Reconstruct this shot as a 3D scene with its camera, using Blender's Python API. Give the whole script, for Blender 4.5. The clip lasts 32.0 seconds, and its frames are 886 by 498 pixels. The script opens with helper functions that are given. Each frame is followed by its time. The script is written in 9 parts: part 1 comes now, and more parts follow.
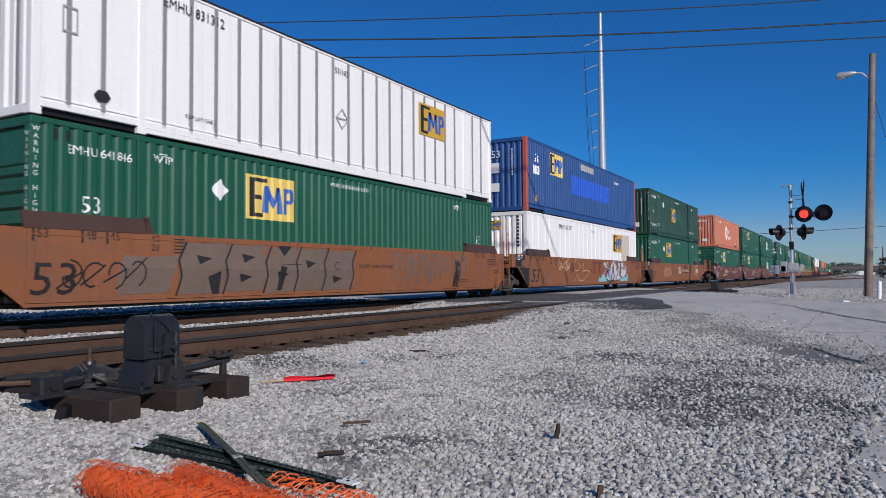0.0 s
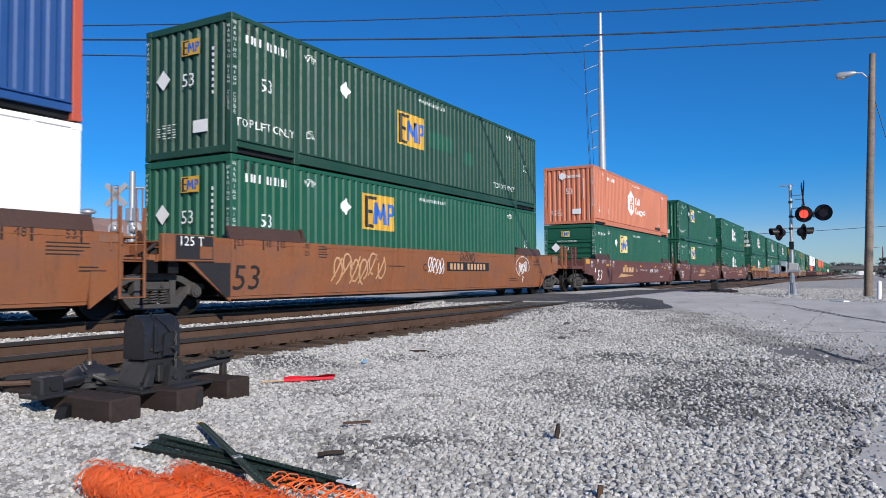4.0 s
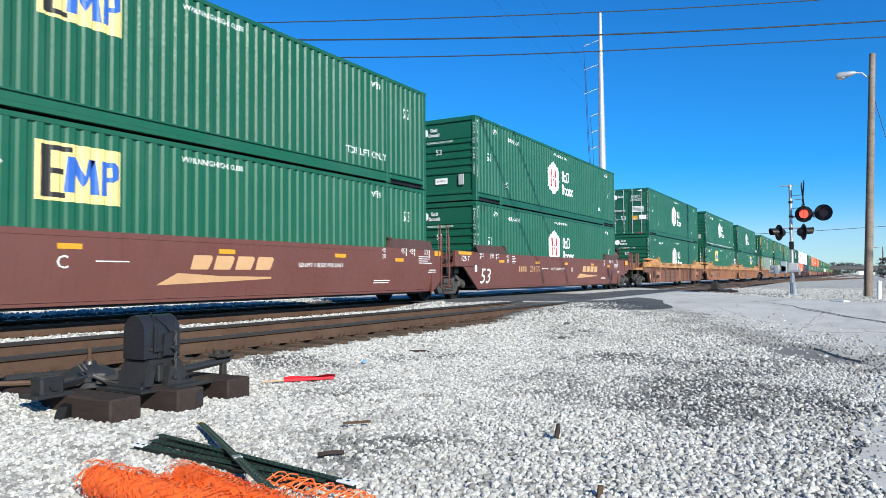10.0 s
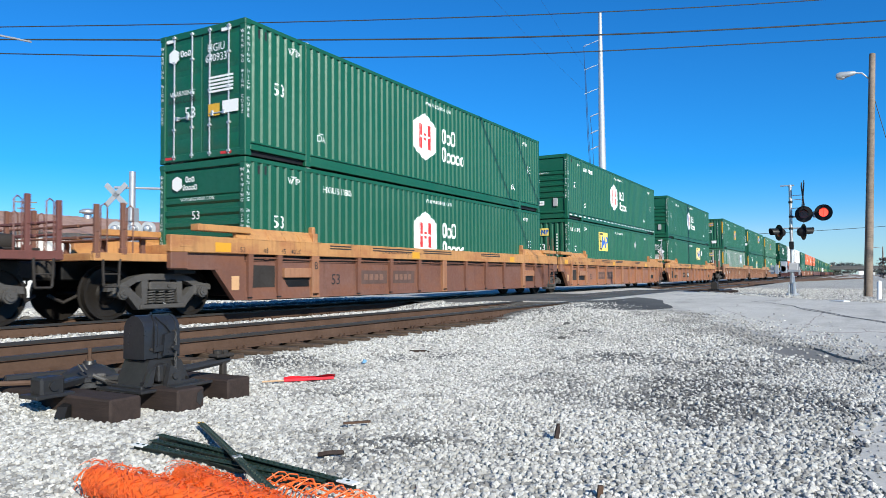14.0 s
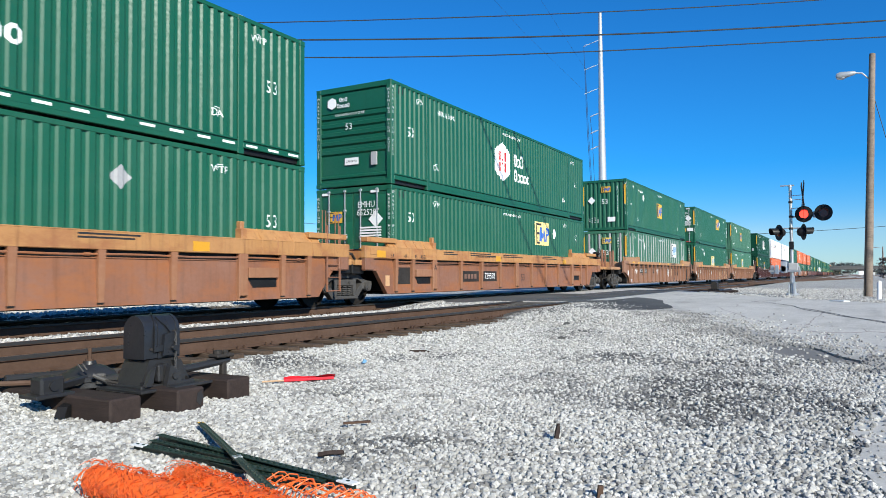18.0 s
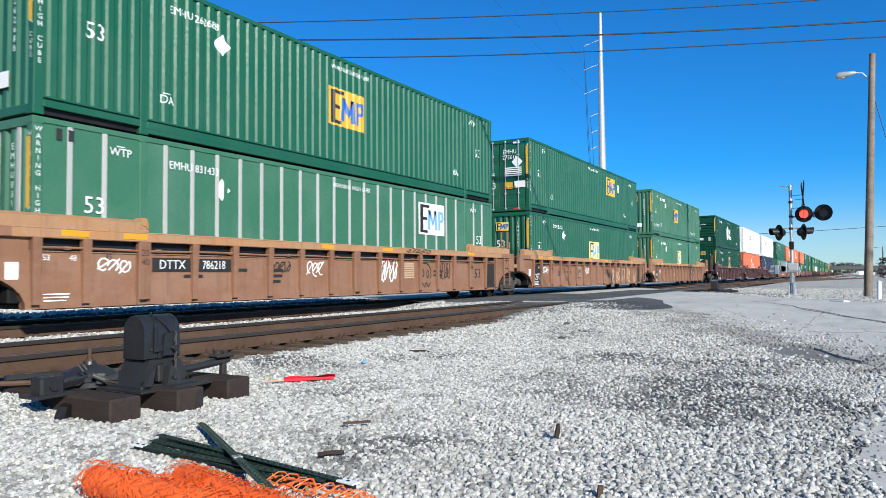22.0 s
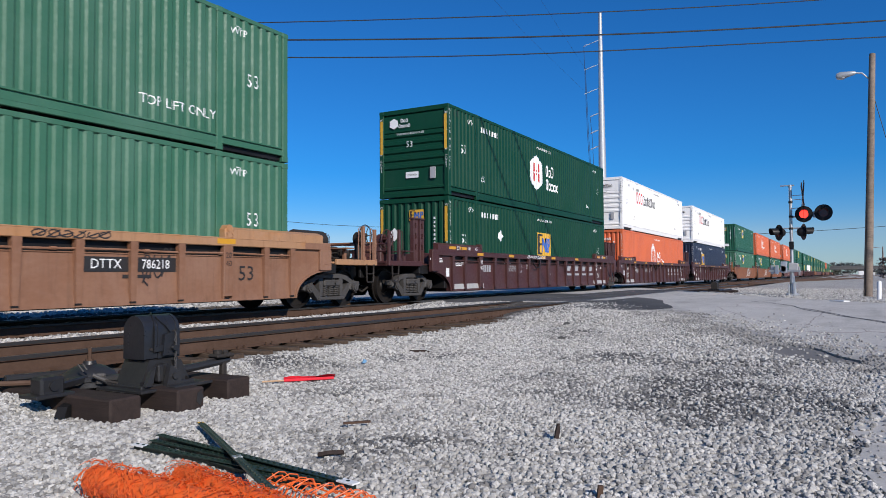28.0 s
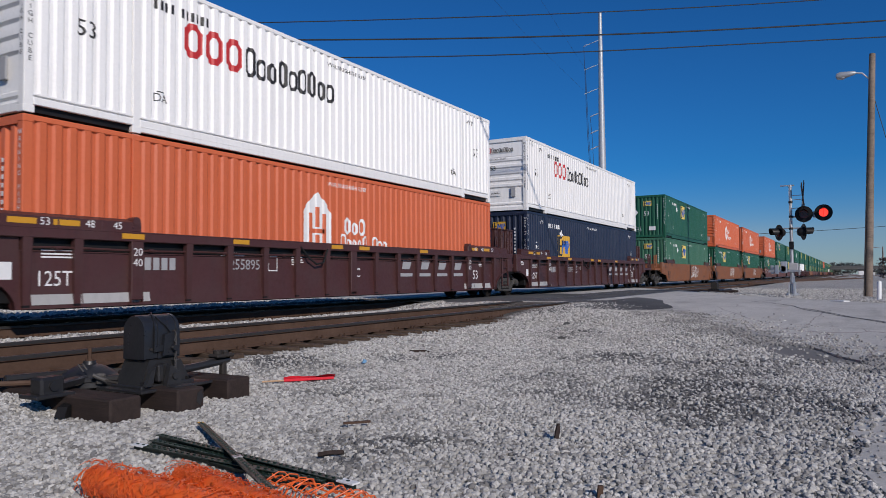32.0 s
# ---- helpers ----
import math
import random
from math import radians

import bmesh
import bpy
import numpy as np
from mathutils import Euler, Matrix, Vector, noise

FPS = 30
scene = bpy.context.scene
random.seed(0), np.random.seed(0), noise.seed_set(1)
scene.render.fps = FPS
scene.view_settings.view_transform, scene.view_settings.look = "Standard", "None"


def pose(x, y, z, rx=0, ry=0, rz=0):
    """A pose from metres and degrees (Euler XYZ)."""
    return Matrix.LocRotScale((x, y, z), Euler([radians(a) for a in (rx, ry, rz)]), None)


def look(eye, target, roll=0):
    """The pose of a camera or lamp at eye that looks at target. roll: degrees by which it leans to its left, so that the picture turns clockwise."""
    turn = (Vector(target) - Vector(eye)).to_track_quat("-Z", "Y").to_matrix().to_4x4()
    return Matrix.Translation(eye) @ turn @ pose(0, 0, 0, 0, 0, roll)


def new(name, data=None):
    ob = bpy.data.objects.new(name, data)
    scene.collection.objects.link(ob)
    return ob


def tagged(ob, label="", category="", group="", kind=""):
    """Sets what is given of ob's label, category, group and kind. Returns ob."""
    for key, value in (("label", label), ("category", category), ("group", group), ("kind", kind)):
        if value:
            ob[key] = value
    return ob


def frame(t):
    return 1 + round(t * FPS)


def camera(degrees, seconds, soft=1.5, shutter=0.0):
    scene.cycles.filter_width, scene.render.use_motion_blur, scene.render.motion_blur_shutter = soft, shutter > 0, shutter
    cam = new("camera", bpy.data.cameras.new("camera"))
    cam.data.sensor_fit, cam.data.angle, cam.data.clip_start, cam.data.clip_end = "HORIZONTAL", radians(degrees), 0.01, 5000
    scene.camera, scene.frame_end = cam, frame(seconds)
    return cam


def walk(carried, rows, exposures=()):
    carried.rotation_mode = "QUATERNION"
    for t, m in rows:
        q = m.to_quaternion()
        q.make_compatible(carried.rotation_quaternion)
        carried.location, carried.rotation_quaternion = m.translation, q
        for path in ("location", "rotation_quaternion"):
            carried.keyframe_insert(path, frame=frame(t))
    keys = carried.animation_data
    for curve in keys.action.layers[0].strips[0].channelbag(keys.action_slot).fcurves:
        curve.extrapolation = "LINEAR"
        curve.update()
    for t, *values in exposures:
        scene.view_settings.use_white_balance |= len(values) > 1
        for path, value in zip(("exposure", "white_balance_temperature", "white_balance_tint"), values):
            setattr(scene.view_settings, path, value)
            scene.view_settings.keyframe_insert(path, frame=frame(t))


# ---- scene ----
EYE = (0.0, 0.0, 0.72)
YAW, PITCH, ROLL = radians(60.505), radians(2.191), -0.403
AIM = (EYE[0] + math.sin(YAW) * math.cos(PITCH), EYE[1] + math.cos(YAW) * math.cos(PITCH), EYE[2] + math.sin(PITCH))
cam = camera(63.174, 32.0, soft=0.5, shutter=0.12)
walk(cam, [(0, look(EYE, AIM, ROLL)), (32, look(EYE, AIM, ROLL))],
     exposures=[(0, -0.48, 6500, 14), (1, -0.43, 6500, 14), (2, -0.36, 6500, 13), (3, -0.27, 6500, 12), (3.5, -0.2, 6500, 12), (5.5, 0.42, 6500, 3), (8, 0.49, 6500, 3), (10, 0.52, 6500, 3), (12, 0.47, 6500, 3), (14, 0.43, 6500, 3), (20, 0.40, 6500, 3), (25.5, 0.42, 6500, 3), (27.5, -0.05, 6500, 10), (28, -0.14, 6500, 12), (29, -0.5, 6500, 14), (30, -0.6, 6500, 14), (32, -0.66, 6500, 14)])

# ---- light: clear winter sky, sun low behind the camera ----
SUN_EL, SUN_AZ = radians(29.0), radians(32.0)  # azimuth from -Y towards -X
SUN_DIR = Vector((-math.sin(SUN_AZ) * math.cos(SUN_EL), -math.cos(SUN_AZ) * math.cos(SUN_EL), math.sin(SUN_EL)))
world = bpy.data.worlds.new("world")
scene.world = world
world.use_nodes = True
wn = world.node_tree.nodes
wl = world.node_tree.links
wn.clear()
sky = wn.new("ShaderNodeTexSky")
sky.sky_type = "NISHITA"
sky.sun_disc = False
sky.sun_elevation = SUN_EL
sky.sun_rotation = math.atan2(SUN_DIR.x, SUN_DIR.y)
sky.air_density, sky.dust_density, sky.ozone_density, sky.altitude = 1.0, 0.0, 5.0, 300
bg = wn.new("ShaderNodeBackground")
bg.inputs["Strength"].default_value = 0.085
wo = wn.new("ShaderNodeOutputWorld")
deep = wn.new("ShaderNodeMix")  # the deep blue of dry winter air
deep.data_type, deep.blend_type = "RGBA", "MULTIPLY"
deep.inputs[0].default_value = 1.0
split = wn.new("ShaderNodeSeparateColor")
share = wn.new("ShaderNodeMath")
share.operation = "DIVIDE"
pale = wn.new("ShaderNodeMapRange")  # paler towards the horizon and the sun
for k, v in zip(("From Min", "From Max"), (0.365, 0.66)):
    pale.inputs[k].default_value = v
tone = wn.new("ShaderNodeMix")
tone.data_type = "RGBA"
tone.inputs[6].default_value, tone.inputs[7].default_value = (0.17, 0.80, 1.36, 1), (0.70, 0.92, 1.22, 1)
wl.new(sky.outputs[0], split.inputs[0])
wl.new(split.outputs[0], share.inputs[0])
wl.new(split.outputs[2], share.inputs[1])
wl.new(share.outputs[0], pale.inputs["Value"])
wl.new(pale.outputs[0], tone.inputs[0])
wl.new(tone.outputs[2], deep.inputs[7])
wl.new(sky.outputs[0], deep.inputs[6])
wl.new(deep.outputs[2], bg.inputs["Color"])
wl.new(bg.outputs[0], wo.inputs["Surface"])
sun_data = bpy.data.lights.new("sun", "SUN")
sun_data.energy, sun_data.angle, sun_data.color = 5.0, radians(0.53), (1.0, 0.945, 0.86)
sun = new("sun", sun_data)
sun.matrix_world = look(tuple(SUN_DIR * 50), (0, 0, 0))
# ---- materials ----
def nodes_of(name):
    m = bpy.data.materials.new(name)
    m.use_nodes = True
    n, l = m.node_tree.nodes, m.node_tree.links
    return m, n, l, n["Principled BSDF"]


def noise_node(n, l, coord, scale, detail=4.0, rough=0.6):
    t = n.new("ShaderNodeTexNoise")
    t.inputs["Scale"].default_value, t.inputs["Detail"].default_value, t.inputs["Roughness"].default_value = scale, detail, rough
    l.new(coord, t.inputs["Vector"])
    return t.outputs["Fac"]


def ramp(n, l, fac, lo, hi, a=0.0, b=1.0):
    r = n.new("ShaderNodeMapRange")
    for k, v in zip(("From Min", "From Max", "To Min", "To Max"), (lo, hi, a, b)):
        r.inputs[k].default_value = v
    l.new(fac, r.inputs["Value"])
    return r.outputs["Result"]


def mix(n, l, fac, a, b, kind="MIX"):
    x = n.new("ShaderNodeMix")
    x.data_type, x.blend_type = "RGBA", kind
    if hasattr(fac, "is_linked"):
        l.new(fac, x.inputs[0])
    else:
        x.inputs[0].default_value = fac
    for k, v in ((6, a), (7, b)):
        if hasattr(v, "is_linked"):
            l.new(v, x.inputs[k])
        else:
            x.inputs[k].default_value = (*v, 1)
    return x.outputs[2]


def bump(n, l, bsdf, height, strength, distance):
    b = n.new("ShaderNodeBump")
    b.inputs["Strength"].default_value, b.inputs["Distance"].default_value = strength, distance
    l.new(height, b.inputs["Height"])
    l.new(b.outputs[0], bsdf.inputs["Normal"])


def stretch(n, l, coord, sx, sy, sz):
    m = n.new("ShaderNodeMapping")
    m.inputs["Scale"].default_value = (sx, sy, sz)
    l.new(coord, m.inputs["Vector"])
    return m.outputs[0]


def paint(name, col, rough=0.45, fade=0.25, grime=0.35, rust=0.12, metal=0.0, vary=0.06, patch=None, patches=0.0):
    """Weathered paint: fading, vertical streaks of grime, chips of rust, blotches of another colour."""
    m, n, l, p = nodes_of(name)
    co = n.new("ShaderNodeTexCoord").outputs["Object"]
    info = n.new("ShaderNodeObjectInfo").outputs["Random"]
    big = noise_node(n, l, co, 0.7, 3)
    fine = noise_node(n, l, co, 14, 6, 0.7)
    streak = noise_node(n, l, stretch(n, l, co, 7, 7, 0.35), 1.0, 5, 0.65)
    light = tuple(min(1, c * 1.0 + 0.10) for c in col)
    c = mix(n, l, ramp(n, l, big, 0.42, 0.68, 0, fade), col, light)
    c = mix(n, l, ramp(n, l, fine, 0.35, 0.7, 0, 0.22), c, tuple(x * 0.7 for x in col))
    c = mix(n, l, ramp(n, l, streak, 0.52, 0.80, 0, grime), c, tuple(x * 0.45 + 0.015 for x in col))
    if patch:
        blot = noise_node(n, l, stretch(n, l, co, 0.9, 0.9, 1.7), 1.0, 7, 0.68)
        c = mix(n, l, ramp(n, l, blot, 0.47, 0.62, 0, patches), c, patch)
        run = noise_node(n, l, stretch(n, l, co, 11, 11, 0.5), 1.0, 6, 0.7)
        c = mix(n, l, ramp(n, l, run, 0.55, 0.72, 0, patches * 0.8), c, tuple(x * 0.5 for x in patch))
    chips = noise_node(n, l, co, 5.5, 9, 0.75)
    c = mix(n, l, ramp(n, l, chips, 0.66, 0.70, 0, min(1, rust * 4)), c, (0.16, 0.065, 0.03))
    hsv = n.new("ShaderNodeHueSaturation")
    l.new(c, hsv.inputs["Color"])
    l.new(ramp(n, l, info, 0, 1, 1 - vary, 1 + vary), hsv.inputs["Value"])
    l.new(hsv.outputs[0], p.inputs["Base Color"])
    l.new(ramp(n, l, fine, 0.3, 0.7, rough - 0.1, rough + 0.2), p.inputs["Roughness"])
    p.inputs["Metallic"].default_value = metal
    bump(n, l, p, fine, 0.12, 0.004)
    return m


def plain(name, col, rough=0.5, metal=0.0, spread=0.25, scale=20.0, depth=0.1):
    m, n, l, p = nodes_of(name)
    co = n.new("ShaderNodeTexCoord").outputs["Object"]
    f = noise_node(n, l, co, scale, 6, 0.7)
    g = noise_node(n, l, co, scale / 9, 3)
    c = mix(n, l, ramp(n, l, f, 0.3, 0.7, 0, spread), col, tuple(x * 0.5 for x in col))
    c = mix(n, l, ramp(n, l, g, 0.4, 0.7, 0, spread), c, tuple(min(1, x * 1.35 + 0.01) for x in col))
    l.new(c, p.inputs["Base Color"])
    l.new(ramp(n, l, f, 0.3, 0.7, max(0.05, rough - 0.12), min(1, rough + 0.15)), p.inputs["Roughness"])
    p.inputs["Metallic"].default_value = metal
    bump(n, l, p, f, depth, 0.01)
    return m


STRIP_N, STRIP_D = (0.511, -0.860, 0.0), 5.25  # a dirty strip beside the road


def track_dirt_shade(n, l, pos, c):
    """Oil and rust between the rails, plus the train's shadow painted into the ballast."""
    y = n.new("ShaderNodeSeparateXYZ")
    l.new(pos, y.inputs[0])
    dirt = noise_node(n, l, pos, 2.2, 5, 0.7)
    # wide second band: near-black colour for shade under and behind the train
    for mid, half in ((7.55, 1.25), (15.7, 5.2)):
        off = n.new("ShaderNodeMath")
        off.operation = "SUBTRACT"
        l.new(y.outputs["Y"], off.inputs[0])
        off.inputs[1].default_value = mid
        size = n.new("ShaderNodeMath")
        size.operation = "ABSOLUTE"
        l.new(off.outputs[0], size.inputs[0])
        both = n.new("ShaderNodeMath")
        both.operation = "MULTIPLY"
        l.new(ramp(n, l, size.outputs[0], half - 0.35, half + 0.1, 1, 0), both.inputs[0])
        l.new(ramp(n, l, dirt, 0.35, 0.6, 1.0, 0.8), both.inputs[1])
        c = mix(n, l, both.outputs[0], c, (0.034, 0.026, 0.020))
    return c


def strip_dirt(n, l, pos, c, dark, most):
    """Dirt dragged along the corner of the road."""
    strip = n.new("ShaderNodeVectorMath")
    strip.operation = "DOT_PRODUCT"
    l.new(pos, strip.inputs[0])
    strip.inputs[1].default_value = STRIP_N
    off = n.new("ShaderNodeMath")
    off.operation = "SUBTRACT"
    l.new(strip.outputs["Value"], off.inputs[0])
    off.inputs[1].default_value = STRIP_D
    far = n.new("ShaderNodeMath")
    far.operation = "ABSOLUTE"
    l.new(off.outputs[0], far.inputs[0])
    both = n.new("ShaderNodeMath")
    both.operation = "ADD"
    l.new(noise_node(n, l, pos, 1.1, 7, 0.7), both.inputs[0])
    l.new(ramp(n, l, far.outputs[0], 0.1, 1.3, 0.16, -0.12), both.inputs[1])
    return mix(n, l, ramp(n, l, both.outputs[0], 0.52, 0.66, 0, most), c, dark)


def oil_patch(n, l, pos, most, across=(2.5, 0.95), along=(7.0, 2.5)):
    """How near a point is to an oily patch trodden into the yard."""
    out = []
    for axis, mid, half in (((0.511, -0.860, 0.0), *across), ((0.860, 0.511, 0.0), *along)):
        d = n.new("ShaderNodeVectorMath")
        d.operation = "DOT_PRODUCT"
        l.new(pos, d.inputs[0])
        d.inputs[1].default_value = axis
        k = n.new("ShaderNodeMath")
        k.operation = "MULTIPLY_ADD"
        l.new(d.outputs["Value"], k.inputs[0])
        k.inputs[1].default_value, k.inputs[2].default_value = 1 / half, -mid / half
        q = n.new("ShaderNodeMath")
        q.operation = "MULTIPLY"
        l.new(k.outputs[0], q.inputs[0])
        l.new(k.outputs[0], q.inputs[1])
        out.append(q.outputs[0])
    both = n.new("ShaderNodeMath")
    both.operation = "ADD"
    l.new(out[0], both.inputs[0])
    l.new(out[1], both.inputs[1])
    return ramp(n, l, both.outputs[0], 0.15, 1.6, most, 0.0)


def stone_paint():
    """Crushed limestone, a shade for each stone, with dark spills between them."""
    m, n, l, p = nodes_of("crushed_stone")
    geo = n.new("ShaderNodeNewGeometry")
    pos, isl = geo.outputs["Position"], geo.outputs["Random Per Island"]
    fine = noise_node(n, l, pos, 60, 5, 0.7)
    c = mix(n, l, ramp(n, l, isl, 0.0, 1.0), (0.27, 0.262, 0.247), (0.64, 0.622, 0.588))
    c = mix(n, l, ramp(n, l, isl, 0.90, 0.92, 0, 0.85), c, (0.085, 0.081, 0.077))
    c = mix(n, l, ramp(n, l, noise_node(n, l, pos, 0.9, 6, 0.7), 0.54, 0.66, 0, 0.35), c, (0.24, 0.23, 0.215))
    c = mix(n, l, ramp(n, l, fine, 0.35, 0.7, 0, 0.3), c, (0.33, 0.32, 0.30))
    spill = noise_node(n, l, pos, 0.55, 5, 0.65)
    patchy = n.new("ShaderNodeMath")
    patchy.operation = "MULTIPLY"
    wet = n.new("ShaderNodeMath")
    wet.operation = "ADD"
    l.new(spill, wet.inputs[0])
    l.new(oil_patch(n, l, pos, 0.11, (2.6, 1.3), (7.2, 3.0)), wet.inputs[1])
    l.new(ramp(n, l, wet.outputs[0], 0.56, 0.66, 0, 1.0), patchy.inputs[0])
    l.new(ramp(n, l, isl, 0.42, 0.55, 1.0, 0.12), patchy.inputs[1])
    c = mix(n, l, patchy.outputs[0], c, (0.075, 0.075, 0.078))
    c = strip_dirt(n, l, pos, c, (0.15, 0.145, 0.14), 0.6)
    c = track_dirt_shade(n, l, pos, c)
    l.new(c, p.inputs["Base Color"])
    p.inputs["Roughness"].default_value = 0.9
    bump(n, l, p, fine, 0.4, 0.006)
    return m


def gravel_bed():
    m, n, l, p = nodes_of("gravel_bed")
    pos = n.new("ShaderNodeNewGeometry").outputs["Position"]
    v = n.new("ShaderNodeTexVoronoi")
    v.inputs["Scale"].default_value = 19
    l.new(pos, v.inputs["Vector"])
    sep = n.new("ShaderNodeSeparateColor")
    l.new(v.outputs["Color"], sep.inputs[0])
    c = mix(n, l, sep.outputs[0], (0.32, 0.31, 0.285), (0.64, 0.615, 0.57))
    # darker towards each cell's rim: shade between stones put into the colour
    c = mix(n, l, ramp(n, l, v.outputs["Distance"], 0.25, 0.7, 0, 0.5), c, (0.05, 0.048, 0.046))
    spill = noise_node(n, l, pos, 0.16, 6, 0.65)
    c = mix(n, l, ramp(n, l, spill, 0.54, 0.68, 0, 0.55), c, (0.20, 0.185, 0.165))
    c = mix(n, l, oil_patch(n, l, pos, 0.8, (2.6, 1.2), (7.2, 2.8)), c, (0.06, 0.059, 0.06))
    c = mix(n, l, oil_patch(n, l, pos, 1.0, (5.0, 0.6), (9.3, 1.3)), c, (0.15, 0.145, 0.14))
    c = track_dirt_shade(n, l, pos, c)
    l.new(c, p.inputs["Base Color"])
    p.inputs["Roughness"].default_value = 0.95
    bump(n, l, p, v.outputs["Distance"], -0.6, 0.03)
    return m


def asphalt(name, col, light):
    m, n, l, p = nodes_of(name)
    pos = n.new("ShaderNodeNewGeometry").outputs["Position"]
    fine = noise_node(n, l, pos, 90, 5, 0.75)
    big = noise_node(n, l, pos, 0.35, 5, 0.6)
    tyre = noise_node(n, l, stretch(n, l, pos, 0.35, 1.6, 1), 1.0, 4, 0.6)
    c = mix(n, l, ramp(n, l, big, 0.35, 0.65), col, light)
    c = mix(n, l, ramp(n, l, tyre, 0.55, 0.75, 0, 0.6), c, tuple(x * 0.45 for x in col))
    c = mix(n, l, ramp(n, l, fine, 0.35, 0.65, 0, 0.4), c, tuple(x * 0.6 for x in col))
    grit = n.new("ShaderNodeTexVoronoi")
    grit.inputs["Scale"].default_value = 38
    l.new(pos, grit.inputs["Vector"])
    gsep = n.new("ShaderNodeSeparateColor")
    l.new(grit.outputs["Color"], gsep.inputs[0])
    c = mix(n, l, ramp(n, l, gsep.outputs[0], 0.0, 1.0, 0.0, 0.3), c, tuple(x * 0.5 for x in col))
    mid = noise_node(n, l, pos, 1.4, 9, 0.8)
    c = mix(n, l, ramp(n, l, mid, 0.50, 0.62, 0, 0.32), c, tuple(x * 0.42 for x in col))
    lane = noise_node(n, l, stretch(n, l, pos, 0.22, 0.22, 1), 1.0, 7, 0.7)
    c = mix(n, l, ramp(n, l, lane, 0.52, 0.62, 0, 0.25), c, tuple(x * 0.55 for x in col))
    crack = n.new("ShaderNodeTexVoronoi")
    crack.feature = "DISTANCE_TO_EDGE"
    crack.inputs["Scale"].default_value = 0.33
    warp = n.new("ShaderNodeTexNoise")
    warp.inputs["Scale"].default_value = 0.8
    l.new(pos, warp.inputs["Vector"])
    l.new(mix(n, l, 0.35, pos, warp.outputs["Color"], "ADD"), crack.inputs["Vector"])
    c = mix(n, l, ramp(n, l, crack.outputs[0], 0.001, 0.006, 0.5, 0), c, (0.08, 0.03, 0.03))
    c = strip_dirt(n, l, pos, c, tuple(x * 0.4 for x in col), 0.55)
    l.new(c, p.inputs["Base Color"])
    p.inputs["Roughness"].default_value = 0.88
    bump(n, l, p, fine, 0.35, 0.004)
    return m


def wood(name, col, dark, rough=0.85):
    m, n, l, p = nodes_of(name)
    co = n.new("ShaderNodeTexCoord").outputs["Object"]
    g = noise_node(n, l, stretch(n, l, co, 14, 1.0, 14), 2.0, 6, 0.7)
    b = noise_node(n, l, co, 2.0, 4)
    c = mix(n, l, ramp(n, l, g, 0.35, 0.65), col, dark)
    c = mix(n, l, ramp(n, l, b, 0.45, 0.7, 0, 0.5), c, tuple(x * 1.5 for x in col))
    l.new(c, p.inputs["Base Color"])
    p.inputs["Roughness"].default_value = rough
    bump(n, l, p, g, 0.5, 0.01)
    return m


def glow(name, col, strength):
    m, n, l, p = nodes_of(name)
    p.inputs["Base Color"].default_value = (*col, 1)
    p.inputs["Emission Color"].default_value = (*col, 1)
    p.inputs["Emission Strength"].default_value = strength
    return m


def leafy(name, a, b):
    m, n, l, p = nodes_of(name)
    isl = n.new("ShaderNodeNewGeometry").outputs["Random Per Island"]
    l.new(mix(n, l, isl, a, b), p.inputs["Base Color"])
    p.inputs["Roughness"].default_value = 0.8
    return m


